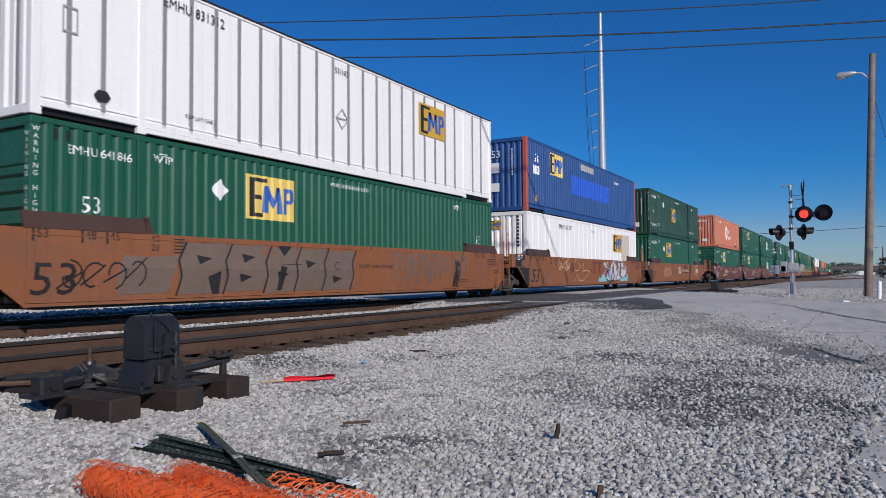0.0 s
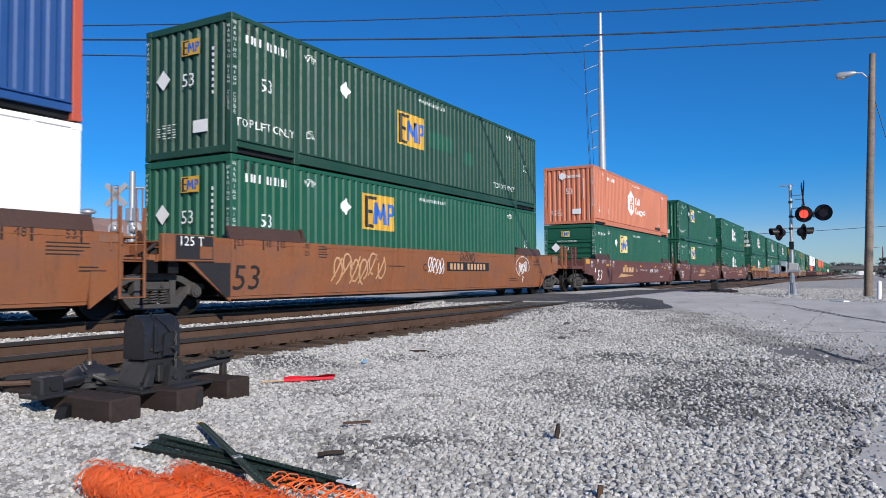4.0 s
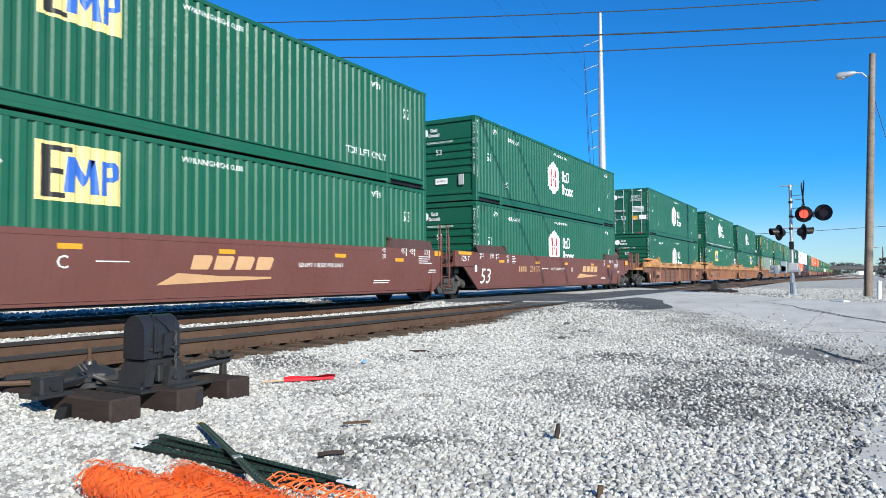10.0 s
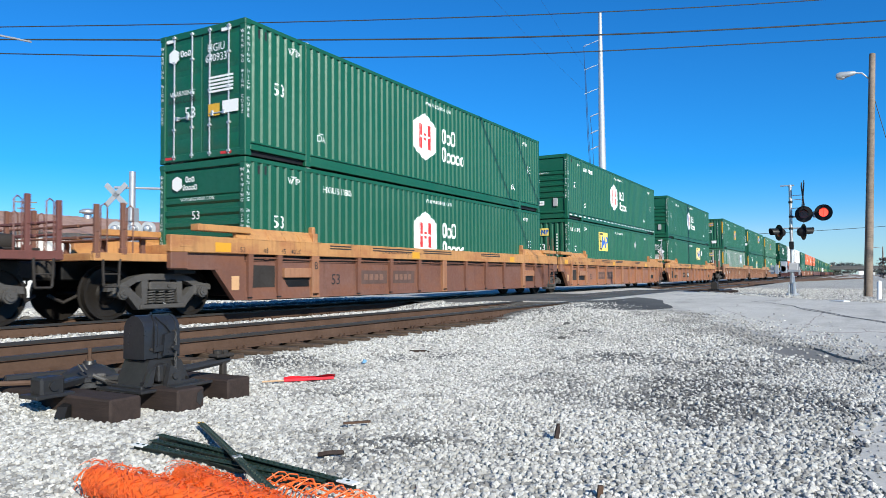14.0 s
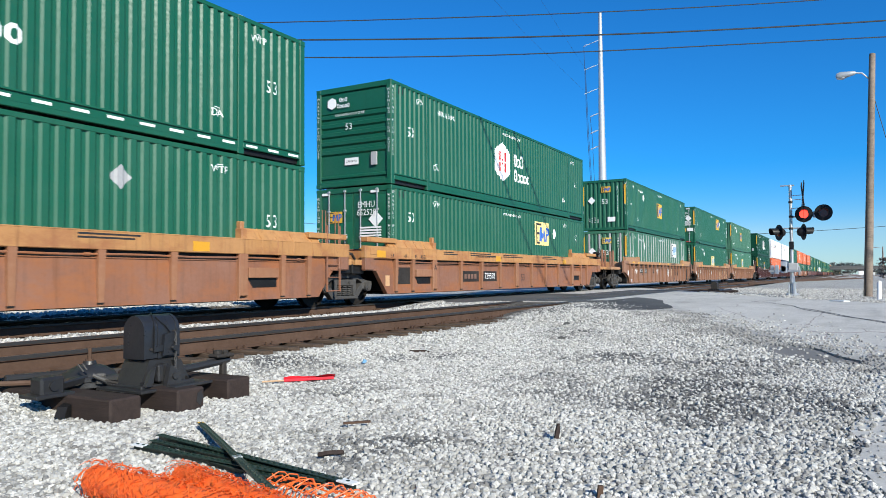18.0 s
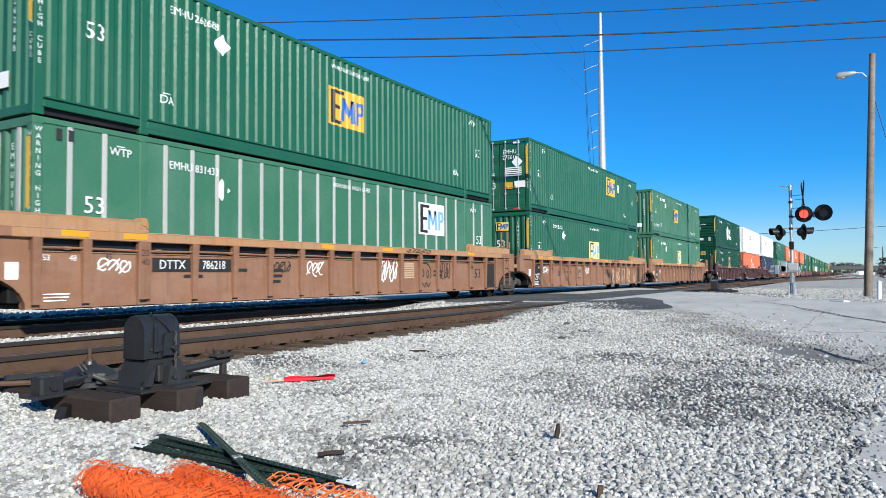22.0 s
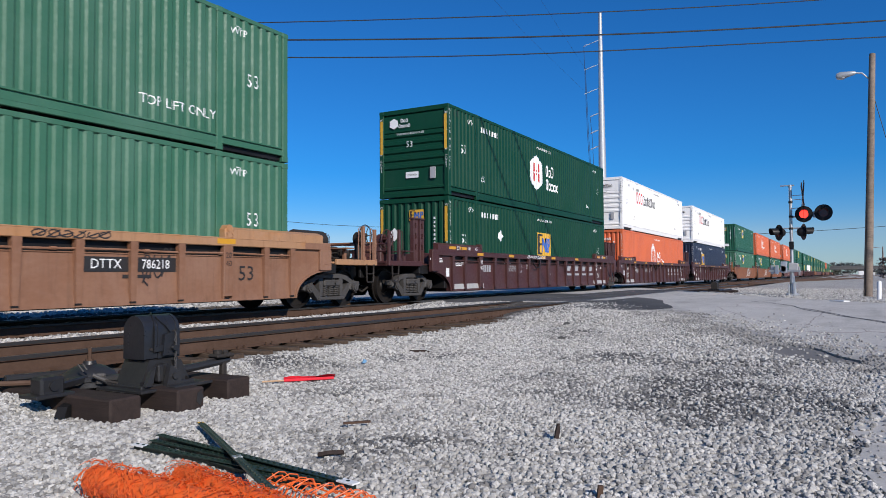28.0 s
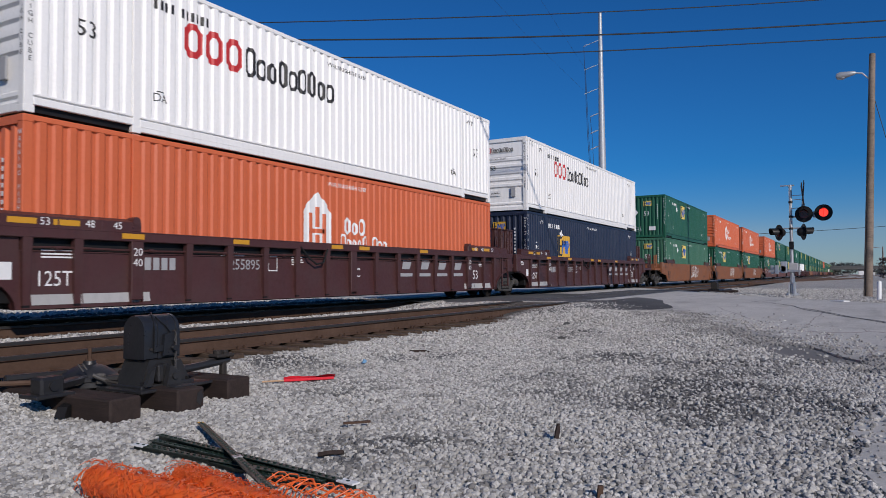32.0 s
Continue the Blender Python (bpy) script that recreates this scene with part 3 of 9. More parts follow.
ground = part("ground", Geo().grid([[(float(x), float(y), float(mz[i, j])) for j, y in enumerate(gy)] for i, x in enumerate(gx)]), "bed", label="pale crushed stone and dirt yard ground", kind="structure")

rows = []
for a, b in zip(EDGE_A, EDGE_B):
    line = [(a.x, a.y, road_z(a.x, a.y) - 0.06)]
    for k in range(17):
        q = a.lerp(b, k / 16)
        line.append((q.x, q.y, road_z(q.x, q.y)))
    rows.append(line + [(b.x, b.y, road_z(b.x, b.y) - 0.12)])
road = part("road", Geo().grid(rows), "asphalt", label="worn pale grey asphalt road with cracks and tyre marks", kind="structure")

# darker asphalt laid along the rails of the crossing
dark = Geo()
for y0, y1, x0, x1 in ((6.2, 6.86, 19.3, 20.5), (6.96, 8.34, 19.7, 37), (8.46, 9.4, 19.4, 36), (9.4, 11.26, 17.8, 28)):
    xs = spaced([(x0, x1, 0.5)])
    ys = spaced([(y0, y1, 0.35)])
    dark.grid([[(x + 0.35 * noise.noise((y * 2, i, 0)) * (1 if i < 2 or i > len(xs) - 3 else 0), y, road_z(x, y) + 0.006) for y in ys] for i, x in enumerate(xs)])
rows = []
for y in np.arange(3.7, 6.21, 0.08):
    xl = float(np.interp(y, (3.7, 3.9, 4.3, 4.9, 5.6, 6.2), (17.3, 16.6, 16.0, 15.65, 15.75, 16.5))) + 0.10 * noise.noise((y * 3, 0, 1))
    xr = float(np.interp(y, (3.7, 4.3, 4.9, 5.75, 6.2), (17.6, 19.6, 21.6, 23.4, 23.8))) + 0.35 * noise.noise((y * 2.2, 4, 1))
    rows.append([(x, float(y), road_z(x, float(y)) + 0.006) for x in np.linspace(xl, xr, 18)])
dark.grid(rows)
part("road_patch", dark, "asphalt_new", road, "dark newer asphalt beside the rails")

# tar seams and skid lines across the old asphalt
SEAMS = [((22.8, 2.55), (20.3, 1.34), (18.0, 0.63), (15.4, -0.53), (12.5, -2.2)), ((19.0, 1.08), (17.3, 0.39), (14.5, -1.1)),
         ((24.5, 3.2), (22.5, 4.6), (21.0, 6.2))]
for k, line in enumerate(SEAMS):
    pts = resample(line, 60)
    rows = []
    for i, q in enumerate(pts):
        d = (pts[min(i + 1, 59)] - pts[max(i - 1, 0)]).normalized()
        side = Vector((-d.y, d.x)) * (0.020 + 0.018 * noise.noise((i * 0.31, k, 0)))
        c = q + Vector((-d.y, d.x)) * 0.16 * noise.noise((q.x * 0.8, q.y * 0.8, k))
        rows.append([(c.x + s * side.x, c.y + s * side.y, road_z(c.x, c.y) + 0.004) for s in (-1, 1)])
    part("tar_seam", Geo().grid(rows), "asphalt_new", road, "thin dark tar seam")

# ---- tracks ----
RAIL = [(-0.07, -0.18), (0.07, -0.18), (0.07, -0.165), (0.012, -0.14), (0.009, -0.05), (0.036, -0.04), (0.037, -0.006), (0.030, 0), (-0.030, 0),
        (-0.037, -0.006), (-0.036, -0.04), (-0.009, -0.05), (-0.012, -0.14), (-0.07, -0.165)]


def track(y_of, x0, x1, label, tie_from, tie_to, skip):
    t = thing("track", label, "railway track", kind="structure")
    xs = spaced([(x0, 30, 3), (30, 100, 5), (100, 300, 20), (300, x1, 100)])
    for s in (-HALF, HALF):
        part("rail", Geo().sweep(RAIL, [(x, y_of(x) + s, 0) for x in xs]), "rail_rust", t, "rusty steel rail with a worn top")
        part("rail_head", Geo().sweep([(-0.030, 0.002), (0.030, 0.002), (0.0395, -0.006), (0.0395, -0.034), (0.035, -0.034), (0.025, -0.002), (-0.025, -0.002), (-0.035, -0.034), (-0.0395, -0.034), (-0.0395, -0.006)], [(x, y_of(x) + s, 0) for x in xs]), "rail_top", t,
             "shiny running surface of the rail")
    tie = Geo().box(-0.115, 0.115, -1.30, 1.30, -0.36, -0.185, 0.012)
    plate = Geo()
    for s in (-HALF, HALF):
        plate.box(-0.10, 0.10, s - 0.19, s + 0.19, -0.186, -0.172, 0.004)
        for dy in (-0.105, 0.105):
            for dx in (-0.055, 0.055):
                plate.box(dx - 0.011, dx + 0.011, s + dy - 0.016, s + dy + 0.016, -0.175, -0.130, 0.004)
    tie_me, plate_me = shared("tie", lambda: tie), shared("tie_plate", lambda: plate)
    rnd = random.Random(4)
    x = tie_from
    while x < tie_to:
        if not any(a < x < b for a, b in skip):
            at = pose(x + rnd.uniform(-0.02, 0.02), y_of(x) + rnd.uniform(-0.05, 0.05), rnd.uniform(-0.012, 0.004), 0, 0, rnd.uniform(-1.2, 1.2))
            ob = part("tie", tie_me, "tie", t, at=at)
            part("tie_plate", plate_me, "rail_rust", ob)
        x += 0.52
    return t


near_track = track(lambda x: NEAR_Y, -30, 700, "rusty siding track on weathered wooden ties", 0.0, 42, [(19.3, 38.5), (3.3, 5.1)])
far_track = track(track_y, -60, 900, "main line track carrying the train", -1.0, 60, [(16.4, 41)])

# ---- loose stones ----
def stone_field(name, label, places, sizes, seed):
    rng = np.random.default_rng(seed)
    t = (1 + 5 ** 0.5) / 2
    base = np.array([(-1, t, 0), (1, t, 0), (-1, -t, 0), (1, -t, 0), (0, -1, t), (0, 1, t), (0, -1, -t), (0, 1, -t), (t, 0, -1), (t, 0, 1), (-t, 0, -1), (-t, 0, 1)]) / (1 + t * t) ** 0.5
    tri = np.array([(0, 11, 5), (0, 5, 1), (0, 1, 7), (0, 7, 10), (0, 10, 11), (1, 5, 9), (5, 11, 4), (11, 10, 2), (10, 7, 6), (7, 1, 8),
                    (3, 9, 4), (3, 4, 2), (3, 2, 6), (3, 6, 8), (3, 8, 9), (4, 9, 5), (2, 4, 11), (6, 2, 10), (8, 6, 7), (9, 8, 1)])
    n = len(places)
    v = base[None] * rng.uniform(0.80, 1.16, (n, 12, 1))
    v = v * np.stack([rng.uniform(0.8, 1.3, n), rng.uniform(0.75, 1.1, n), rng.uniform(0.55, 0.95, n)], 1)[:, None]
    for ax in (2, 0):
        a = rng.uniform(0, 6.283, n) if ax == 2 else rng.normal(0, 0.6, n)
        c, s = np.cos(a)[:, None], np.sin(a)[:, None]
        i, j = (0, 1) if ax == 2 else (1, 2)
        p, q = v[:, :, i].copy(), v[:, :, j].copy()
        v[:, :, i], v[:, :, j] = c * p - s * q, s * p + c * q
    v = v * sizes[:, None, None] + places[:, None]
    me = bpy.data.meshes.new(name)
    me.vertices.add(n * 12)
    me.vertices.foreach_set("co", v.reshape(-1).astype(np.float32))
    f = (tri[None] + (np.arange(n) * 12)[:, None, None]).reshape(-1).astype(np.int32)
    me.loops.add(len(f))
    me.loops.foreach_set("vertex_index", f)
    me.polygons.add(n * 20)
    me.polygons.foreach_set("loop_start", np.arange(0, len(f), 3, dtype=np.int32))
    me.update(calc_edges=True)
    me.shade_flat()
    return part(name, me, "stone", label=label, kind="stuff")


def scatter(x0, x1, y0, y1, per_m2, seed, keep):
    rng = np.random.default_rng(seed)
    n = int((x1 - x0) * (y1 - y0) * per_m2)
    x, y = rng.uniform(x0, x1, n), rng.uniform(y0, y1, n)
    k = keep(x, y) & ~in_road(x, y)
    # only where the yard is looked at: a fan along the view
    x, y = x[k], y[k]
    # thinner where oil and wheels have pressed the stones into the dirt
    d, e = (0.511 * x - 0.860 * y - 2.6) / 1.2, (0.860 * x + 0.511 * y - 7.2) / 2.9
    thin = 0.33 * np.clip(1.5 - d * d - e * e, 0, 1)
    d, e = (0.511 * x - 0.860 * y - 5.0) / 0.42, (0.860 * x + 0.511 * y - 9.3) / 0.95
    thin = np.maximum(thin, 0.93 * np.clip(2.2 - 1.6 * (d * d + e * e), 0, 1))
    k = rng.random(len(x)) > thin
    x, y = x[k], y[k]
    return np.stack([x, y, ground_zs(x, y)], 1)


def off_ties(x, y):
    return ~((y > 6.2) & (y < 9.05) & (np.abs((x + 0.26) % 0.52 - 0.26) < 0.13) & (x < 18.5))


def strays(per_m, reach, seed):
    """Pebbles thrown onto the road along its gravel edge."""
    rng = np.random.default_rng(seed)
    pts = []
    for q, r in zip(EDGE_A, EDGE_A[1:]):
        if q.x > 1 and q.x < 20 and q.y < 6:
            for _ in range(int((r - q).length * per_m)):
                m = q.lerp(r, rng.random())
                pts.append((m.x + rng.exponential(reach), m.y - rng.exponential(reach) * 0.8))
    p = np.array(pts)
    k = in_road(p[:, 0], p[:, 1])
    p = p[k]
    return np.stack([p[:, 0], p[:, 1], np.array([road_z(a, b) for a, b in p])], 1)


rng = np.random.default_rng(2)
near_stones = scatter(1.6, 9.0, -0.6, 6.4, 1550, 11, lambda x, y: (np.hypot(x, y) > 2.6) & (y < x * 2.1 + 0.8) & off_ties(x, y))
mid_stones = scatter(9.0, 20.0, -0.6, 6.6, 600, 12, lambda x, y: off_ties(x, y))
shoulder = scatter(2.0, 19.0, 8.5, 11.3, 210, 13, lambda x, y: y > 8.6)
between = scatter(2.0, 18.5, 6.95, 8.4, 200, 14, off_ties)
isle = scatter(21.0, 44.0, -3.5, 6.4, 70, 15, lambda x, y: y < 6.6)
far_side = scatter(4.0, 30.0, 20.0, 26.0, 25, 16, lambda x, y: y < 26)
for name, pts, lo, hi, seed in (("gravel", near_stones, 0.0095, 0.0245, 1), ("gravel", mid_stones, 0.013, 0.030, 2), ("ballast", shoulder, 0.022, 0.042, 3),
                                ("ballast", between, 0.022, 0.04, 4), ("gravel", isle, 0.018, 0.042, 5), ("ballast", far_side, 0.05, 0.09, 6), ("gravel", strays(170, 0.45, 17), 0.008, 0.026, 7)):
    r = np.random.default_rng(seed + 50)
    size = lo + (hi - lo) * r.random(len(pts)) ** 1.6
    pts = pts.copy()
    pts[:, 2] += size * 0.25
    stone_field(name, "pale grey crushed limestone, dark stained in places", pts, size, seed)
# ---- containers ----
LEN, WID, HIGH = 16.154, 2.591, 2.87
POST_AT = 1.98  # lifting posts, as on a 40 foot box


def side_bays():
    return [(0.16, POST_AT - 0.07), (POST_AT + 0.07, LEN - POST_AT - 0.07), (LEN - POST_AT + 0.07, LEN - 0.16)]


def corrugation():
    out = []
    for a, b in side_bays():
        n = round((b - a) / 0.262)
        p = (b - a) / n
        for i in range(n):
            x = a + i * p
            out += [(x, 0.040), (x + 0.26 * p, 0.040), (x + 0.42 * p, 0.006), (x + 0.84 * p, 0.006), (x + p, 0.040)]
    return out


CORR = corrugation()
CORR_X = [c[0] for c in CORR]


def depth_at(x):
    return float(np.interp(x, CORR_X, [c[1] for c in CORR]))


def corr_side():
    g = Geo()
    for a, b in side_bays():
        row = [c for c in CORR if a - 1e-6 <= c[0] <= b + 1e-6]
        g.grid([[(x, -WID / 2 + d, z) for x, d in row] for z in (0.3, HIGH - 0.09)])
    return g


def flat_side():
    g = Geo()
    for a, b in side_bays():
        g.add([(a, -WID / 2 + 0.02, 0.2), (b, -WID / 2 + 0.02, 0.2), (b, -WID / 2 + 0.02, HIGH - 0.09), (a, -WID / 2 + 0.02, HIGH - 0.09)], [(0, 1, 2, 3)])
    return g


def corner_post():
    g = Geo().box(0, 0.16, 0, 0.16, 0.0, HIGH, 0.012)
    for z in (0, HIGH - 0.12):
        g.box(-0.006, 0.172, -0.006, 0.168, z, z + 0.12, 0.01)
    return g


def lift_post():
    g = Geo().box(-0.075, 0.075, 0, 0.06, 0.0, HIGH, 0.01)
    for z in (0, HIGH - 0.11):
        g.box(-0.09, 0.09, -0.005, 0.09, z, z + 0.115, 0.01)
    return g


def bottom_rail():
    """Side rail: low along the middle, raised beside both ends."""
    g = Geo()
    for a, b, z in ((0.16, POST_AT - 0.07, 0.13), (POST_AT + 0.07, LEN - POST_AT - 0.07, 0.03), (LEN - POST_AT + 0.07, LEN - 0.16, 0.13)):
        g.box(a, b, 0.0, 0.07, z, 0.245, 0.01).box(a, b, 0.035, 0.06, 0.245, 0.275).box(a, b, 0.002, 0.04, 0.275, 0.31, 0.006)
        if z < 0.1:
            g.box(a, b, -0.004, 0.02, 0.12, 0.135)
    return g


def end_corr():
    """Upright ribs between the corner posts of a plain end."""
    rows, n = [], 9
    w = (WID - 0.32) / n
    for i in range(n):
        y = -WID / 2 + 0.16 + i * w
        rows += [(0.07, y), (0.07, y + 0.25 * w), (0.025, y + 0.42 * w), (0.025, y + 0.80 * w)]
    rows.append((0.07, WID / 2 - 0.16))
    return Geo().grid([[(x, y, z) for x, y in rows] for z in (0.16, HIGH - 0.14)])


def end_louvre():
    """A front wall with level ribs and a smooth field at the top."""
    zs = [(0.16, 0.06), (0.24, 0.06), (0.27, 0.02), (0.33, 0.02), (0.36, 0.06)]
    z = 0.92
    zs += [(z - 0.1, 0.06)]
    while z < 1.95:
        zs += [(z, 0.06), (z + 0.05, 0.018), (z + 0.15, 0.018), (z + 0.17, 0.06)]
        z += 0.255
    zs += [(2.12, 0.06), (2.15, 0.035), (HIGH - 0.2, 0.035), (HIGH - 0.17, 0.06), (HIGH - 0.14, 0.06)]
    return Geo().grid([[(d, y, q) for y in (-WID / 2 + 0.16, WID / 2 - 0.16)] for q, d in zs])


def door_leaf():
    """One leaf, hinged at y = 0, 1.12 m wide, with its pressed fields."""
    g = Geo().box(0.03, 0.07, 0.0, 1.115, 0.14, HIGH - 0.12, 0.006)
    for z0, z1 in ((0.2, 0.5), (0.62, 1.2), (1.32, 1.9), (2.02, 2.62)):
        g.add([(0.03, 0.05, z0), (0.03, 1.065, z0), (0.03, 1.065, z1), (0.03, 0.05, z1), (0.012, 0.09, z0 + 0.05), (0.012, 1.025, z0 + 0.05),
               (0.012, 1.025, z1 - 0.05), (0.012, 0.09, z1 - 0.05)], [(0, 1, 5, 4), (1, 2, 6, 5), (2, 3, 7, 6), (3, 0, 4, 7), (4, 5, 6, 7)])
    return g


def lock_rod():
    g = Geo().cyl((-0.01, 0, 0.06), (-0.01, 0, HIGH - 0.05), 0.017, n=8)
    for z in (0.1, 0.7, 1.45, 2.2, 2.75):
        g.box(-0.035, 0.03, -0.045, 0.045, z, z + 0.05, 0.006)
    return g


def rod_handle():
    return Geo().box(-0.045, -0.02, -0.02, 0.42, 0.94, 0.97, 0.006).box(-0.05, 0.03, 0.30, 0.37, 0.90, 1.02, 0.008).box(-0.05, 0.03, -0.04, 0.04, 0.91, 1.0, 0.008)


def ribs_post():
    return Geo().box(-0.045, 0.045, -0.0, 0.03, 0.18, HIGH - 0.085, 0.008)


TURN = Matrix.Translation((LEN, 0, 0)) @ pose(0, 0, 0, 0, 0, 180)


def drape(geo_or_mesh, x, z, sides="corr"):
    """A flat marking laid on the side of a box at x, z, folded over its ribs."""
    bm = bmesh.new()
    if isinstance(geo_or_mesh, Geo):
        me0 = bpy.data.meshes.new("flat")
        me0.from_pydata(geo_or_mesh.v, [], geo_or_mesh.f)
        bm.from_mesh(me0)
        bpy.data.meshes.remove(me0)
    else:
        bm.from_mesh(geo_or_mesh)
    bmesh.ops.translate(bm, verts=bm.verts, vec=(x, 0, z))
    lo, hi = min(v.co.x for v in bm.verts), max(v.co.x for v in bm.verts)
    if sides == "corr":
        for cx in CORR_X:
            if lo < cx < hi:
                bmesh.ops.bisect_plane(bm, geom=bm.verts[:] + bm.edges[:] + bm.faces[:], plane_co=(cx, 0, 0), plane_no=(1, 0, 0))
        for v in bm.verts:
            v.co.y = -WID / 2 + depth_at(v.co.x) - 0.004
    else:
        for v in bm.verts:
            v.co.y = -WID / 2 - 0.004
    me = bpy.data.meshes.new("marking")
    bm.to_mesh(me)
    bm.free()
    return me


def on_end(geo_or_mesh, y, z, lift=-0.006):
    """A flat marking turned to the end wall; y counts from the middle towards the far side."""
    if isinstance(geo_or_mesh, Geo):
        me = bpy.data.meshes.new("marking")
        me.from_pydata(geo_or_mesh.v, [], geo_or_mesh.f)
    else:
        me = geo_or_mesh.copy()
    me.transform(Matrix.Translation((lift, y, z)) @ pose(0, 0, 0, 0, 0, -90))
    return me


def square_logo():
    """Shapes of the square badge: ground, dark bracket, blue marks."""
    s = 1.5
    h = s / 2
    ground = [rect(-h, h, -h, h)]
    dark = [rect(-0.66, -0.49, -0.66, 0.66), rect(-0.49, -0.14, 0.53, 0.66), rect(-0.49, -0.27, -0.06, 0.08), rect(-0.49, -0.24, -0.66, -0.53)]
    blue = [[(-0.26, -0.50), (-0.10, -0.50), (-0.06, 0.42), (-0.22, 0.42)], [(-0.22, 0.42), (-0.06, 0.42), (0.12, -0.18), (0.05, -0.34)],
            [(0.12, -0.18), (0.28, 0.42), (0.14, 0.42), (0.05, -0.34)], [(0.14, 0.42), (0.28, 0.42), (0.34, -0.50), (0.19, -0.50)],
            [(0.38, -0.50), (0.50, -0.50), (0.50, 0.42), (0.38, 0.42)], [(0.50, 0.28), (0.57, 0.28), (0.68, 0.34), (0.62, 0.42), (0.50, 0.42)],
            [(0.50, -0.12), (0.60, -0.12), (0.71, 0.0), (0.71, 0.24), (0.68, 0.34), (0.57, 0.28), (0.58, 0.03), (0.50, 0.0)]]
    return [[[(x, z * 0.62) for x, z in q] for q in polys] for polys in (ground, dark, blue)]


def scaled(polys, k):
    return [[(x * k, z * k) for x, z in q] for q in polys]


HEX = [(-0.65, -0.38), (0, -0.71), (0.65, -0.38), (0.65, 0.38), (0, 0.71), (-0.65, 0.38)]
HEX_BARS = [rect(-0.30, -0.14, -0.36, -0.03), rect(-0.30, -0.14, 0.03, 0.36), rect(0.14, 0.30, -0.36, -0.03), rect(0.14, 0.30, 0.03, 0.36),
            rect(-0.10, 0.10, 0.03, 0.10), rect(-0.10, 0.10, -0.10, -0.03), rect(-0.36, -0.32, -0.36, 0.36), rect(0.32, 0.36, -0.36, 0.36)]
HOUSE = [(-0.5, -0.75), (0.5, -0.75), (0.5, 0.35), (0.25, 0.62), (0, 0.80), (-0.25, 0.62), (-0.5, 0.35)]
HOUSE_BARS = [rect(-0.30, -0.20, -0.75, 0.3), rect(0.20, 0.30, -0.75, 0.3), rect(-0.06, 0.06, -0.75, -0.2), rect(-0.06, 0.06, -0.02, 0.45), rect(-0.3, 0.3, -0.16, -0.06)]


def blob(x, z, w, h, lean=0.0):
    return [(x - w / 2, z - h / 2), (x + w / 2 - 0.04, z - h / 2), (x + w / 2, z - h / 2 + 0.05), (x + w / 2 + lean, z + h / 2 - 0.05), (x + w / 2 - 0.04 + lean, z + h / 2), (x - w / 2 + lean, z + h / 2)]


def word_blocks(sizes, step, h, lean=0.0):
    """Plain rings in place of a firm's lettering: sizes are heights from 0 to 1."""
    n, out = len(sizes), []
    for i, s in enumerate(sizes):
        x, w, t = (i - (n - 1) / 2) * step, step * 0.86, step * 0.24
        z0, z1 = -h / 2, -h / 2 + h * s
        c = min(w, z1 - z0) * 0.3
        outer = [(x - w / 2 + c, z0), (x + w / 2 - c, z0), (x + w / 2, z0 + c), (x + w / 2, z1 - c), (x + w / 2 - c, z1), (x - w / 2 + c, z1), (x - w / 2, z1 - c), (x - w / 2, z0 + c)]
        if z1 - z0 < 2.5 * t:
            out.append(outer)
            continue
        mx, mz = x, (z0 + z1) / 2
        inner = [(mx + (a - mx) * (1 - 2 * t / w), mz + (b - mz) * (1 - 2 * t / (z1 - z0))) for a, b in outer]
        out += [[outer[k], outer[(k + 1) % 8], inner[(k + 1) % 8], inner[k]] for k in range(8)]
    return out


def ribbon(pts, w):
    """A brush stroke through the points, w wide."""
    out = []
    for (x0, z0), (x1, z1) in zip(pts, pts[1:]):
        d = math.hypot(x1 - x0, z1 - z0) or 1
        nx, nz = -(z1 - z0) / d * w / 2, (x1 - x0) / d * w / 2
        ex, ez = (x1 - x0) / d * w * 0.3, (z1 - z0) / d * w * 0.3
        out.append([(x0 + nx - ex, z0 + nz - ez), (x0 - nx - ex, z0 - nz - ez), (x1 - nx + ex, z1 - nz + ez), (x1 + nx + ex, z1 + nz + ez)])
    return out


def mark(box, geo, x, z, material, label="", sides="corr", name="marking"):
    part(name, drape(geo, x, z, sides), material, box, label)


def end_mark(box, geo, y, z, material, label="", name="marking", lift=-0.008):
    part(name, on_end(geo, y, z, lift), material, box, label)


def badge(box, x, z, ground="yellow_mark", dark="black_mark", blue="blue_mark", k=1.0, sides="corr"):
    for polys, m in zip(square_logo(), (ground, dark, blue)):
        me = drape(quads(scaled(polys, k)), x, z, sides)
        if m != ground:
            me.transform(Matrix.Translation((0, -0.003, 0)))
        part("badge", me, m, box, "square company badge" if m == ground else "")


def end_badge(box, y, z, ground="yellow_mark", k=0.36, dark="black_mark", blue="blue_mark"):
    for i, (polys, m) in enumerate(zip(square_logo(), (ground, dark, blue))):
        part("badge", on_end(quads(scaled(polys, k)), y, z, -0.008 - 0.002 * i), m, box)


def hexagon(box, x, z, inner="red_mark", k=1.0):
    part("emblem", drape(quads(scaled([HEX], k)), x, z), "white_mark", box, "white hexagon emblem")
    me = drape(quads(scaled(HEX_BARS, k)), x, z)
    me.transform(Matrix.Translation((0, -0.003, 0)))
    part("emblem", me, inner, box)
    part("lettering", drape(quads(scaled(word_blocks((1, 0.7, 1), 0.30, 0.46), k)), x + 1.42 * k, z + 0.20 * k), "white_mark", box, "white company lettering")
    part("lettering", drape(quads(scaled(word_blocks((1, 0.68, 0.68, 0.68, 0.68), 0.30, 0.46), k)), x + 1.72 * k, z - 0.36 * k), "white_mark", box)


